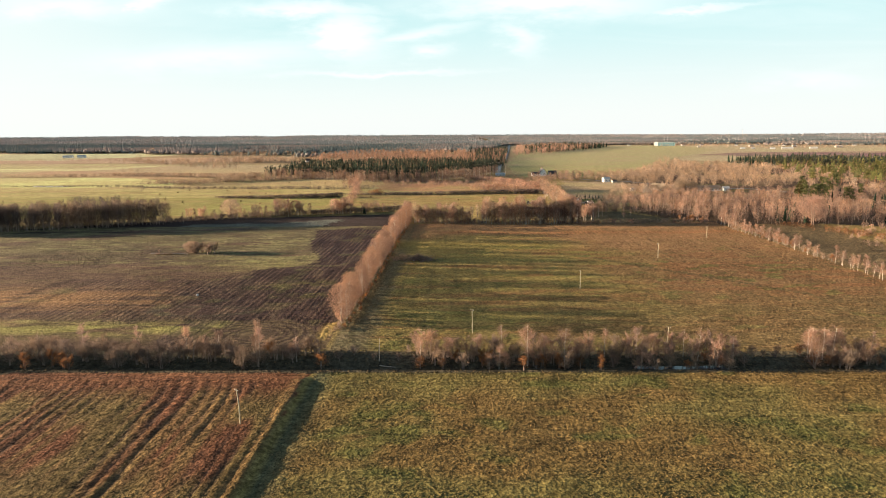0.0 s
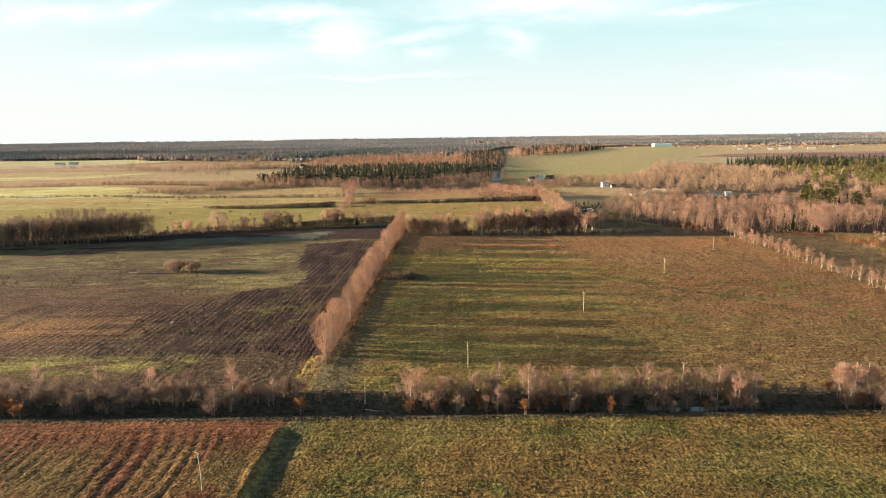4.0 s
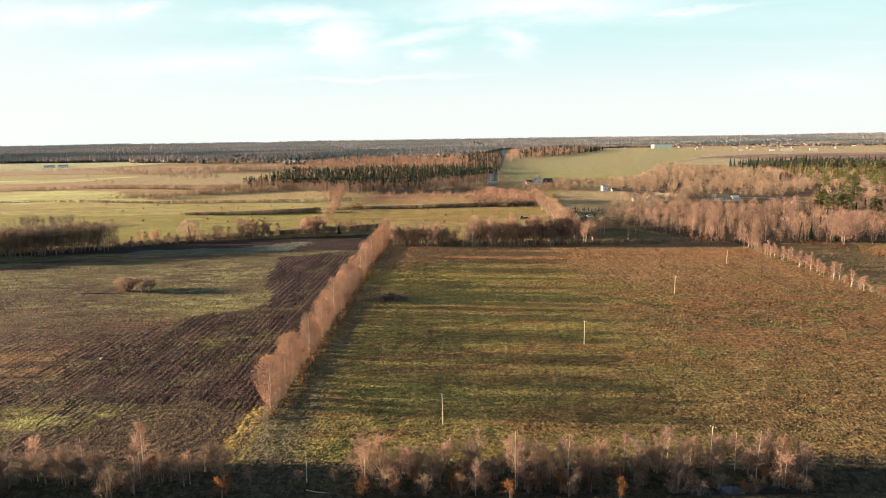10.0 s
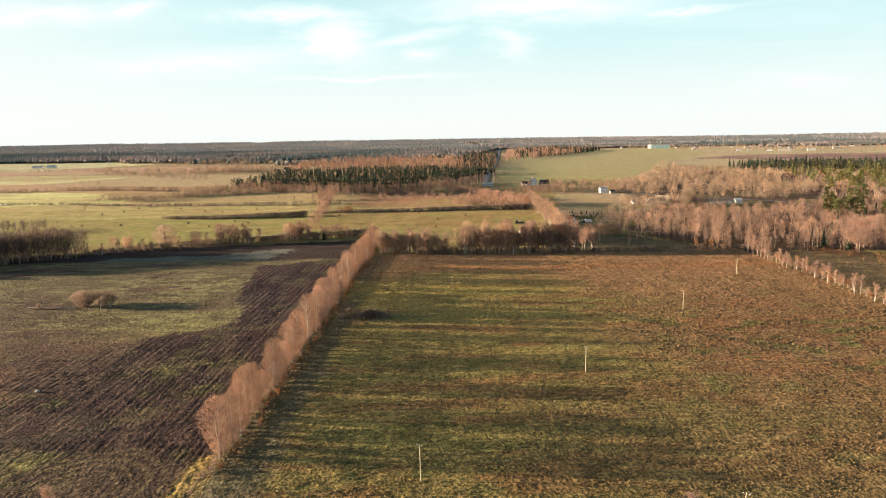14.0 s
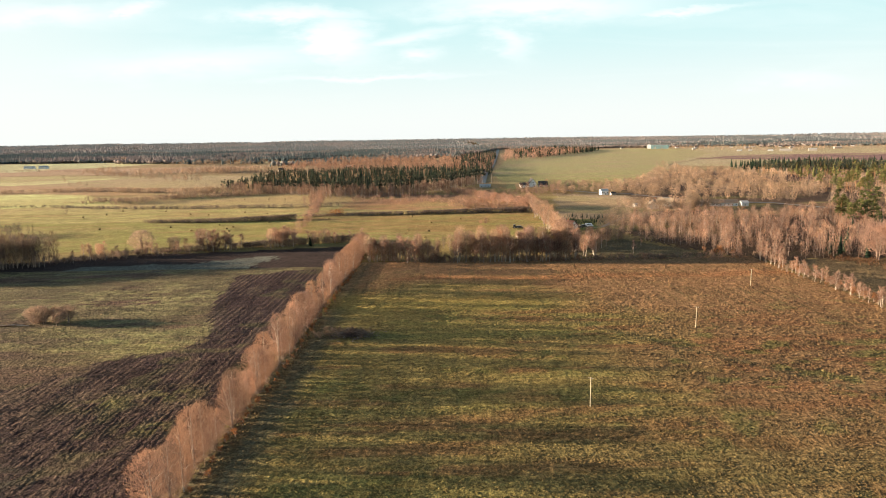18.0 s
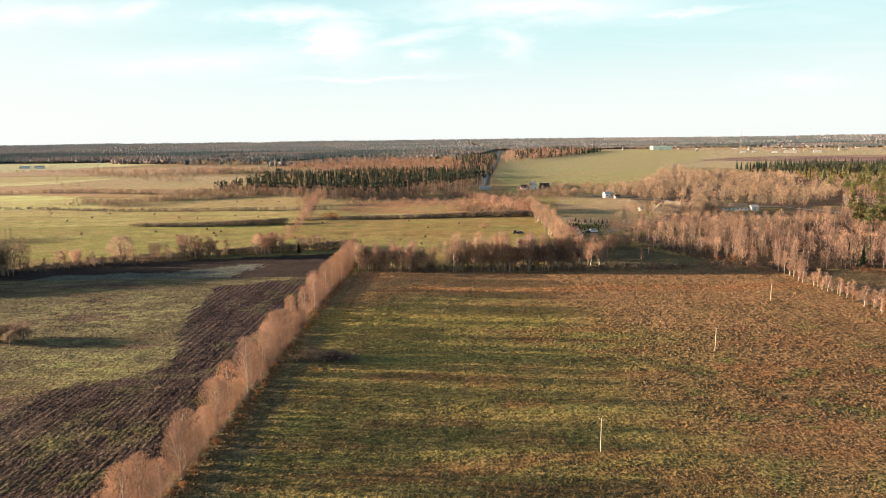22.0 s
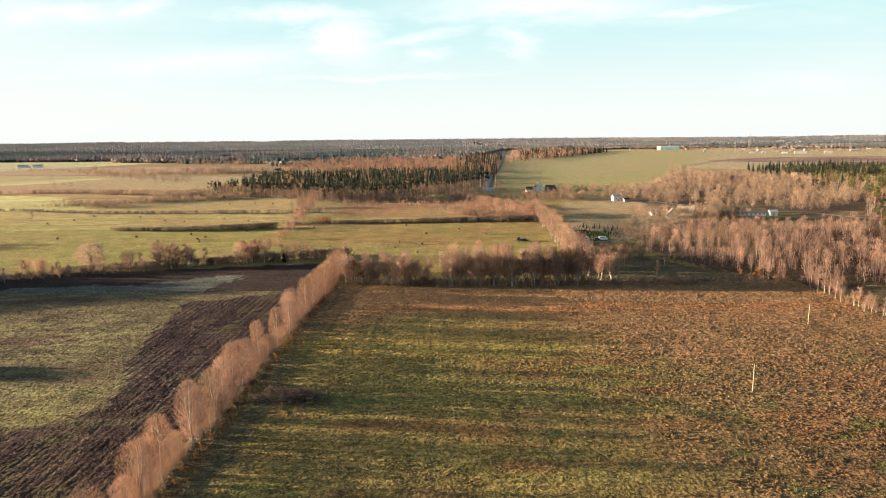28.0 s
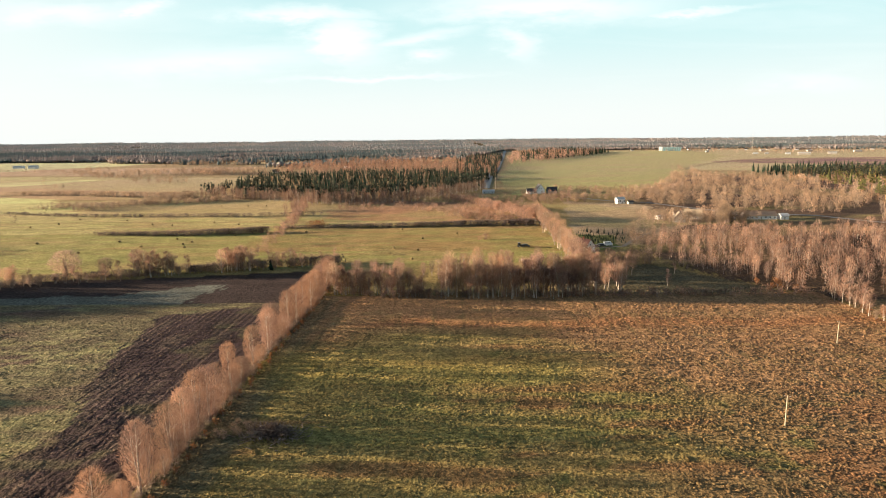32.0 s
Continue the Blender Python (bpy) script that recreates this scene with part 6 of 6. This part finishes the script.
def house(name, x, y, turn, length, width, wall_h, roof_h, wall_mat, roof_mat, label, chimney=True, windows=3, gable_windows=1, eave=0.45, door=True, category="house"):
    """A gabled house: its ridge runs along its own x axis, which is turned by turn degrees."""
    root = new(name)
    L, W, H, R = length / 2, width / 2, wall_h, roof_h
    walls = quad_bm([(-L, -W, -0.4), (L, -W, -0.4), (L, W, -0.4), (-L, W, -0.4), (-L, -W, H), (L, -W, H), (L, W, H), (-L, W, H), (-L, 0, H + R), (L, 0, H + R)],
                    [(0, 1, 5, 4), (2, 3, 7, 6), (1, 2, 6, 9, 5), (3, 0, 4, 8, 7), (3, 2, 1, 0)])
    part("wall", walls, wall_mat, root)
    k = R / W
    E, T = eave, 0.22
    roof = []
    for s in (-1, 1):
        roof += [(-L - E, s * (W + E), H - k * E + 0.02), (L + E, s * (W + E), H - k * E + 0.02), (L + E, 0, H + R + 0.02), (-L - E, 0, H + R + 0.02)]
        roof += [(-L - E, s * (W + E), H - k * E + T), (L + E, s * (W + E), H - k * E + T), (L + E, 0, H + R + T), (-L - E, 0, H + R + T)]
    faces = []
    for o in (0, 8):
        faces += [(o, o + 1, o + 2, o + 3), (o + 4, o + 5, o + 6, o + 7), (o, o + 1, o + 5, o + 4), (o + 1, o + 2, o + 6, o + 5), (o + 3, o, o + 4, o + 7)]
    rf = part("roof", quad_bm(roof, faces), roof_mat, root)
    if chimney:
        part("chimney", box_bm(0.7, 0.7, 1.6, (L * 0.3, 0.2, H + R + 0.4), 0.04), M_REDBRICK, rf, "brick chimney")
    for s in (-1, 1):
        for i in range(windows):
            px = -L + length * (i + 0.5) / windows
            if door and s == -1 and i == windows // 2:
                d = part("door", box_bm(1.0, 0.14, 2.05, (px, -W - 0.03, 0.98), 0.02), M_GREYWALL, root, "grey boarded door")
                continue
            window_part(root, (px, s * (W + 0.03), H * 0.55), (1.1, min(1.3, H * 0.4)), 0, M_WHITEWALL)
    for s in (-1, 1):
        for i in range(gable_windows):
            window_part(root, (s * (L + 0.03), (i - (gable_windows - 1) / 2) * 2.2, H + R * 0.2), (0.9, 1.1), 90, M_WHITEWALL)
    root.matrix_basis = Matrix.Translation((x, y, height_at(x, y))) @ Matrix.Rotation(radians(turn), 4, "Z")
    return tagged(root, label, category)


M_REDBRICK = plain_material("red_brick", (0.32, 0.14, 0.09), 0.2, 3.0)
M_TEAL = plain_material("teal_panel", (0.11, 0.20, 0.22), 0.12, 0.3)
M_PALESHEET = plain_material("pale_sheet_metal", (0.36, 0.38, 0.38), 0.1, 0.3, 0.5, 0.4)

house("white_house", 92.5, 542.0, 118, 9.0, 6.4, 3.6, 3.4, M_WHITEWALL, M_REDROOF, "white rendered house with a red-brown pitched roof")
house("white_house", 182, 808, 10, 8.0, 6.5, 4.4, 1.8, M_WHITEWALL, M_HULL, "white two-storey house with a pale roof", windows=4)
house("garden_shed", 190, 800, 10, 5.0, 4.0, 2.4, 1.0, M_GREYWALL, M_DARKROOF, "small dark shed beside the white house", False, 1, 0, category="shed")
house("dark_roofed_house", 109, 926, 5, 10.0, 7.0, 3.0, 3.0, M_WHITEWALL, M_DARKROOF, "white house with a steep dark roof")
house("dark_roofed_house", 120, 933, 95, 13.0, 9.0, 4.6, 6.0, M_WHITEWALL, M_DARKROOF, "tall white house with a steep dark roof", gable_windows=2)
house("dark_roofed_house", 134, 930, 5, 11.0, 7.5, 3.0, 4.4, M_GREYWALL, M_DARKROOF, "grey outbuilding with a steep dark roof", False, category="outbuilding")
house("barn", 191, 668, 72, 13.0, 9.0, 2.6, 5.0, M_GREYWALL, M_STRAWROOF, "old grey barn with a steep weathered roof", False, 2, 0, category="barn")
house("barn", 208, 684, 140, 14.0, 8.0, 2.6, 4.4, M_GREYWALL, M_STRAWROOF, "old grey barn with a weathered roof", False, 2, 0, category="barn")
house("cottage", 200, 694, 10, 10.0, 6.0, 2.8, 2.6, M_GREYWALL, M_BROWNROOF, "low grey cottage among bare trees")
house("farm_shed", 180.5, 683, 20, 5.0, 3.5, 2.2, 0.9, M_WHITEWALL, M_PALESHEET, "small white shed at the edge of the orchard", False, 1, 0, category="shed")
house("long_barn", 257, 678, -2, 24.0, 9.0, 2.8, 2.8, M_WHITEWALL, M_BROWNROOF, "long low white barn with a brown sheet roof", False, 7, 0, category="barn")
house("annex", 274, 674, -2, 6.0, 6.0, 3.0, 1.6, M_WHITEWALL, M_PALESHEET, "white annex with a pale metal roof beside the barn", False, 1, 0, category="shed")
house("shed", 236, 682, -4, 8.0, 5.0, 3.2, 0.8, M_PALESHEET, M_PALESHEET, "grey metal shed beside the barn", False, 1, 0, category="shed")
house("roadside_house", 60, 938, 0, 14.0, 6.0, 2.6, 1.6, M_HULL, M_PALESHEET, "low pale building below the conifer wood", False, 3, 0, category="shed")
house("lone_house", -335, 1463, 20, 12.0, 8.0, 3.0, 4.5, M_WHITEWALL, M_DARKROOF, "white house with a dark roof between far trees")
for x, y, turn, l, w, h in ((-1120, 1860, 10, 26, 11, 4), (-1075, 1850, 10, 22, 10, 5)):
    house("farm_hall", x, y, turn, l, w, h, 3.0, M_WHITEWALL, M_PALESHEET, "long pale farm hall among far fields", False, 4, 0, category="barn")
for x, y in ((-1150, 2300), (-1170, 2330), (-1190, 2360), (-219, 1652)):
    house("far_house", x, y, 15, 18, 11, 5, 4, M_WHITEWALL, M_REDROOF, "pale farmhouse far across the fields")
for x, y, turn, l, w, h, wm in ((1028, 2330, -15, 26, 12, 3.2, M_HULL), (1058, 2316, -15, 20, 10, 3, M_GREYWALL), (1112, 2285, -20, 26, 12, 3.4, M_HULL), (1140, 2240, -20, 60, 16, 6, M_GREYWALL), (1240, 2260, -20, 40, 16, 6, M_GREYWALL),
                                (960, 2560, 0, 20, 12, 4, M_GREYWALL), (1300, 2500, 0, 30, 12, 5, M_GREYWALL), (1180, 2600, 10, 30, 14, 5, M_GREYWALL), (1420, 2420, -10, 40, 14, 5, M_GREYWALL)):
    house("industrial_hall", x, y, turn, l * 0.6, w * 0.75, h, 2.0, wm, M_PALESHEET, "pale industrial hall on the edge of the far town", False, 4, 0, category="hall")
for x, y in ((986, 2811), (1000, 2860), (1060, 2800), (1120, 2850), (1200, 2780), (1280, 2760), (900, 2890), (1360, 2700), (1500, 2700), (1600, 2620), (780, 2900)):
    house("town_house", x, y, (x * 7) % 40 - 20, 12, 9, 4, 3, M_HULL, M_REDROOF if x % 40 else M_DARKROOF, "pale house in the far town")


def slab_block(x, y, turn):
    root = new("apartment_block")
    part("wall", box_bm(72, 14, 15, (0, 0, 7.5), 0.2), M_TEAL, root, "teal panelled wall")
    part("end_wall", box_bm(14, 14.6, 17, (-40, 0, 8.5), 0.2), M_HULL, root, "pale end wall")
    part("roof", box_bm(72.6, 14.6, 0.6, (0, 0, 15.2)), M_PALESHEET, root)
    for r in range(4):
        for c in range(10):
            w = part("window", box_bm(4.2, 0.2, 1.7, (-31 + c * 6.9, -7.06, 2.6 + r * 3.5)), M_GLASS, root)
    root.matrix_basis = Matrix.Translation((x, y, height_at(x, y))) @ Matrix.Rotation(radians(turn), 4, "Z")
    return tagged(root, "long teal and pale grey apartment block beyond the field", "building")


slab_block(898, 2765, -28)


def radio_mast(x, y, tall):
    root = new("radio_mast")
    legs = [tube_arrays([(math.cos(a) * 2.2, math.sin(a) * 2.2, -0.3), (math.cos(a) * 0.4, math.sin(a) * 0.4, tall)], [0.2, 0.12], 4) for a in (0, 2.09, 4.19)]
    braces = []
    n = int(tall / 5)
    for i in range(n):
        f0, f1 = i / n, (i + 1) / n
        for a, b in ((0, 2.09), (2.09, 4.19), (4.19, 0)):
            r0, r1 = 2.2 - 1.8 * f0, 2.2 - 1.8 * f1
            braces.append(tube_arrays([(math.cos(a) * r0, math.sin(a) * r0, f0 * tall), (math.cos(b) * r1, math.sin(b) * r1, f1 * tall)], [0.07, 0.07], 3))
    for leg in legs:
        mesh_object("leg", arrays_mesh("leg", *leg), M_GREYWALL, root)
    mesh_object("bracing", arrays_mesh("bracing", *joined(braces)), M_GREYWALL, root)
    root.matrix_basis = Matrix.Translation((x, y, height_at(x, y)))
    return tagged(root, "tall grey lattice radio mast on the horizon", "mast", "radio masts")


radio_mast(1139, 2717, 60)
radio_mast(1183, 2690, 70)


# ---------------------------------------------------------------- roads, water and vehicles
def ribbon(name, points, width, material, label, lift=0.12, kind="structure"):
    p = np.asarray(points, float)
    seg = np.r_[0, np.cumsum(np.linalg.norm(np.diff(p, axis=0), axis=1))]
    d = np.linspace(0, seg[-1], max(2, int(seg[-1] / 12)))
    c = np.stack([np.interp(d, seg, p[:, 0]), np.interp(d, seg, p[:, 1])], 1)
    t = np.gradient(c, axis=0)
    t /= np.linalg.norm(t, axis=1)[:, None]
    nrm = np.stack([-t[:, 1], t[:, 0]], 1)
    rows = []
    for off in (-0.5, 0.0, 0.5):
        q = c + nrm * off * width
        rows.append(np.c_[q, heights(q[:, 0], q[:, 1]) + lift + (0.08 if off == 0 else 0)])
    v = np.stack(rows, 1).reshape(-1, 3)
    i = np.arange(len(d) - 1)[:, None] * 3
    quads = np.concatenate([i + [[0, 3, 4, 1]], i + [[1, 4, 5, 2]]])
    ob = mesh_object(name, arrays_mesh(name, v, quads), material)
    return tagged(ob, label, "road" if "road" in name else "water", kind=kind)


ribbon("road", [(60, 1010), (83, 1278), (112, 1515), (182, 2240), (255, 3010), (380, 4300)], 11, M_ASPHALT, "straight asphalt road through the woods", 0.5)
ribbon("road_2", [(140, 880), (180, 826), (209, 812), (232, 760), (258, 716), (311, 692), (330, 650), (420, 600)], 6, M_ASPHALT, "narrow asphalt road past the farm", 0.25)
ribbon("road_3", [(470, 1440), (500, 1500), (560, 1585), (663, 1755), (820, 1930), (1010, 2110)], 4, M_SAND, "sandy track across the far fields", 0.4)
ribbon("road_4", [(103, 551), (120, 556), (128, 575), (150, 610)], 3, M_STRAWROOF, "sandy drive beside the white house", 0.08)
water = mesh_object("water", arrays_mesh("water", [(x, 167.0 + w + 0.3 * math.sin(x * 0.2), -0.92) for x in range(38, 64, 2) for w in (-1.6, 1.6)],
                                         [(2 * i, 2 * i + 2, 2 * i + 3, 2 * i + 1) for i in range(12)]), M_WATER)
tagged(water, "still dark water in the ditch", "water", kind="structure")
# flat white strip of plastic sheeting, no water
mesh_object("pond", arrays_mesh("pond", [(-522 + 42 * (i % 11) / 10, 784 + (4 if i > 10 else -4), height_at(-500, 784) + 0.35) for i in range(22)], [(i, i + 1, i + 12, i + 11) for i in range(10)]), M_BALEWRAP)
tagged(bpy.data.objects["pond"], "long strip of white plastic sheeting in the meadow", "sheeting")


def wheel(parent, x, y, r, w):
    bm = bmesh.new()
    bmesh.ops.create_cone(bm, cap_ends=True, segments=20, radius1=r, radius2=r, depth=w)
    bmesh.ops.bevel(bm, geom=[e for e in bm.edges if e.calc_face_angle(0) > 1.0], offset=w * 0.2, segments=2, affect="EDGES")
    bmesh.ops.rotate(bm, cent=(0, 0, 0), matrix=Matrix.Rotation(radians(90), 3, "X"), verts=bm.verts)
    bmesh.ops.translate(bm, vec=(x, y, r), verts=bm.verts)
    tyre = part("wheel", bm, M_TYRE, parent)
    bm = bmesh.new()
    bmesh.ops.create_cone(bm, cap_ends=True, segments=12, radius1=r * 0.55, radius2=r * 0.5, depth=w * 1.04)
    bmesh.ops.rotate(bm, cent=(0, 0, 0), matrix=Matrix.Rotation(radians(90), 3, "X"), verts=bm.verts)
    bmesh.ops.translate(bm, vec=(x, y, r), verts=bm.verts)
    part("rim", bm, M_HULL, tyre, "pale wheel rim")


def vehicle(name, x, y, turn, length, width, tall, bonnet, paint, label):
    """A car or van: body with a stepped roof, side glass, four wheels."""
    root = new(name)
    L, W = length / 2, width / 2
    part("body", box_bm(length, width, tall * 0.45, (0, 0, 0.3 + tall * 0.225), 0.12), paint, root)
    cab = box_bm(length * (1 - bonnet), width * 0.92, tall * 0.5, (-length * bonnet / 2, 0, 0.3 + tall * 0.66), 0.18)
    part("cabin", cab, paint, root)
    part("windscreen", box_bm(0.06, width * 0.8, tall * 0.3, (length * (0.5 - bonnet) + 0.01, 0, 0.3 + tall * 0.68)), M_GLASS, root)
    for s in (-1, 1):
        part("side_window", box_bm(length * (1 - bonnet) * 0.75, 0.05, tall * 0.26, (-length * bonnet / 2, s * width * 0.462, 0.3 + tall * 0.7)), M_GLASS, root)
        for f in (-0.32, 0.32):
            wheel(root, f * length, s * (W - 0.12), 0.34, 0.24)
    root.matrix_basis = Matrix.Translation((x, y, height_at(x, y))) @ Matrix.Rotation(radians(turn), 4, "Z")
    return tagged(root, label, "car")


def tractor(x, y, turn):
    root = new("tractor")
    part("hood", box_bm(2.0, 0.9, 0.9, (0.9, 0, 1.25), 0.1), M_DARKPAINT, root)
    part("cab", box_bm(1.5, 1.4, 1.5, (-0.7, 0, 2.0), 0.12), M_GLASS, root, "dark glazed cab")
    part("cab_roof", box_bm(1.7, 1.6, 0.15, (-0.7, 0, 2.82), 0.05), M_DARKPAINT, root)
    part("exhaust", box_bm(0.1, 0.1, 1.0, (1.1, 0.3, 2.1), 0.02), M_IRON, root)
    for s in (-1, 1):
        wheel(root, -0.9, s * 0.85, 0.8, 0.45)
        wheel(root, 1.4, s * 0.75, 0.5, 0.35)
    root.matrix_basis = Matrix.Translation((x, y, height_at(x, y))) @ Matrix.Rotation(radians(turn), 4, "Z")
    return tagged(root, "dark tractor parked on the mown meadow", "tractor")


tractor(56.4, 556.5, 10)
vehicle("trailer_van", 60.0, 557.5, 5, 4.2, 1.8, 1.6, 0.3, M_DARKPAINT, "dark pick-up parked beside the tractor")
vehicle("car", 101.5, 552.5, 20, 4.4, 1.8, 1.5, 0.3, M_DARKPAINT, "dark car parked beside the white house")
vehicle("car", 105.0, 555.0, 20, 4.5, 1.8, 1.9, 0.25, M_DARKPAINT, "dark van parked beside the white house")
vehicle("van", 109.5, 558.0, 10, 5.6, 2.0, 2.3, 0.18, M_WHITEPAINT, "white van parked beside the white house")

# ---------------------------------------------------------------- grass tussocks
def tussock(r, blades, reach):
    """A ragged mound of turf with a few stalks."""
    n = 4
    a = np.arange(n) * 2 * np.pi / n + r.uniform(-0.3, 0.3, n)
    rad = r.uniform(0.30, 0.52, n)
    ring = np.c_[np.cos(a) * rad, np.sin(a) * rad, np.full(n, -0.05)]
    top = np.array([[r.normal() * 0.12, r.normal() * 0.12, r.uniform(0.7, 1.0)]])
    mound = (np.concatenate([ring, top]), np.array([(k, (k + 1) % n, n) for k in range(n)]))
    b = np.c_[r.normal(size=(blades, 2)) * 0.2, np.full(blades, 0.2)]
    d = r.normal(size=(blades, 2)) * reach
    return joined([mound, blade_arrays(b, b + np.c_[d, r.uniform(0.5, 1.0, blades)], r.uniform(0.10, 0.2, blades), r)])


def grass(name, x0, x1, y0, y1, per_m2, tall, wide, label, seed, lift=1.12, blades=1, dry=(0.25, 0.158, 0.065)):
    r = np.random.default_rng(seed)
    n = int((x1 - x0) * (y1 - y0) * per_m2)
    xs, ys = r.uniform(x0, x1, n), r.uniform(y0, y1, n)
    patch = fbm(xs / 5, ys / 4, seed) + 0.5 * fbm(xs / 40, ys / 25, seed + 3)
    keep = patch > r.uniform(0.25, 0.85, n)
    xs, ys = xs[keep], ys[keep]
    n = len(xs)
    tint = land_tint(xs, ys)
    warm = r.uniform(0, 1, (n, 1))
    col = tint[:, :3] * lift * (1 - 0.3 * warm) + np.array(dry) * 0.3 * warm
    k = r.uniform(0.6, 1.4, (n, 1))
    v, t, c = scatter_arrays([tussock(r, blades, 0.45) for _ in range(8)], xs, ys, np.c_[k * wide, k * tall], r.uniform(0, 6.28, n), r, np.c_[col, np.ones(n)])
    return tagged(mesh_object(name, arrays_mesh(name, v, t, c), M_TUFT), label, "grass", kind="stuff")


grass("meadow_grass", -45, 130, 96, 162, 3.2, 0.15, 0.5, "short tussocky grass with dry stalks", 81, 0.98)
grass("meadow_grass", -42, 168, 179, 300, 2.9, 0.20, 0.58, "tussocky grazed grass with dry stalks", 82, 1.06)
grass("meadow_grass", -40, 168, 300, 430, 1.5, 0.25, 0.85, "tussocky grazed grass with dry stalks", 83, 1.2)
grass("stubble", -150, -48, 180, 300, 1.0, 0.16, 0.6, "weedy stubble and clods", 84, 1.15)
grass("stubble", -230, -45, 300, 425, 0.6, 0.20, 0.9, "weedy stubble and clods", 85, 1.15)
grass("field_weeds", -130, -47, 96, 161, 0.9, 0.13, 0.55, "weeds between plough furrows", 86, 1.0, 1, (0.17, 0.095, 0.04))
grass("verge_grass", -200, 150, 161, 181, 1.1, 0.28, 0.8, "rank dry grass along the ditch", 87, 0.9)
grass("verge_grass", -44.5, -39.5, 197, 465, 1.2, 0.45, 0.9, "rusty dry grass below the tree row", 88, 1.0)
grass("rough_grass", 60, 232, 262, 500, 0.45, 0.35, 1.2, "rough grass at the edge of the wood", 89, 1.05)
grass("far_meadow_grass", -400, 84, 505, 660, 0.34, 0.11, 1.0, "pale tussocky meadow grass", 90, 1.15, 1)

def clods(name, x0, x1, y0, y1, n, label, seed):
    """Turned slices of soil and straw lying along the furrows."""
    r = np.random.default_rng(seed)
    lane = r.integers(0, int((x1 - x0) / 1.55), n)
    ys = r.uniform(y0, y1, n)
    xs = x0 + lane * 1.55 + r.normal(size=n) * 0.22 + 1.0 * np.sin(ys / 60.0)
    tint = land_tint(xs, ys)
    turned = (np.hypot((xs + 70) / 1.15, ys - 193) < 16) | (np.hypot((xs + 97) / 19, (ys - 220) / 8) < 1)
    keep = (tint[:, 3] > 0.6) & ~turned & (fbm(xs / 6, ys / 9, seed) > r.uniform(0.2, 0.7, n))
    xs, ys, tint = xs[keep], ys[keep], tint[keep]
    n = len(xs)
    dry = (r.random((n, 1)) < 0.4) * r.uniform(0.3, 1.0, (n, 1))
    col = tint[:, :3] * 1.05 * (1 - dry) + np.array([0.125, 0.086, 0.06]) * dry
    protos = []
    for _ in range(6):
        L, W, H = r.uniform(0.5, 1.5), r.uniform(0.09, 0.16), r.uniform(0.03, 0.075)
        v = np.array([(-W, -L, -0.05), (W, -L * 0.9, -0.05), (W, L, -0.05), (-W, L * 0.9, -0.05), (W * 0.3, -L * 0.5, H), (W * 0.2, L * 0.6, H * 0.8)])
        protos.append((v, np.array([(0, 1, 4), (1, 2, 5), (1, 5, 4), (2, 3, 5), (3, 0, 4), (3, 4, 5)])))
    v, t, c = scatter_arrays(protos, xs, ys, r.uniform(0.7, 1.4, n), r.normal(size=n) * 0.18, r, np.c_[col, np.ones(n)])
    return tagged(mesh_object(name, arrays_mesh(name, v, t, c), M_TUFT), label, "soil", kind="stuff")


clods("soil_clods", -122, -46, 184, 430, 42000, "dark slices of ploughed soil and straw along the furrows", 95)

# a fallen birch stem and a dead one left standing in the gap of the hedge
log = mesh_object("fallen_log", arrays_mesh("fallen_log", *tube_arrays([(-29.5, 168.6, height_at(-29.5, 168.6) + 0.12), (-27.5, 168.2, height_at(-27.5, 168.2) + 0.14), (-25.2, 167.9, height_at(-25.2, 167.9) + 0.2)], [0.13, 0.11, 0.06], 7)), M_BIRCHBARK)
tagged(log, "fallen pale birch stem lying beside the ditch", "log")
stem = mesh_object("dead_stem", arrays_mesh("dead_stem", *tube_arrays([(-29.8, 170.5, height_at(-29.8, 170.5) - 0.2), (-29.7, 170.5, 3.0), (-29.6, 170.4, 6.2)], [0.12, 0.09, 0.03], 7)), M_BIRCHBARK)
tagged(stem, "bare dead birch stem standing in the hedge gap", "tree")

# felled stems lying beside the bushes in the stubble
log_rng = np.random.default_rng(97)
for i in range(7):
    x, y = -163 + 16 * i / 6 + log_rng.normal() * 0.8, 329 + log_rng.normal() * 0.7
    turn, half = log_rng.normal() * 0.25, log_rng.uniform(1.8, 3.4)
    dx, dy = math.cos(turn) * half, math.sin(turn) * half
    ends = [(x - dx, y - dy, height_at(x - dx, y - dy) + 0.2), (x, y, height_at(x, y) + 0.28), (x + dx, y + dy, height_at(x + dx, y + dy) + 0.2)]
    stem = mesh_object("felled_stem", arrays_mesh("felled_stem", *tube_arrays(ends, [0.28, 0.25, 0.16], 7)), M_PINEBARK if i % 2 else M_PALEBARK)
    tagged(stem, "felled tree stem lying in the stubble beside bushes", "log", "felled stems")
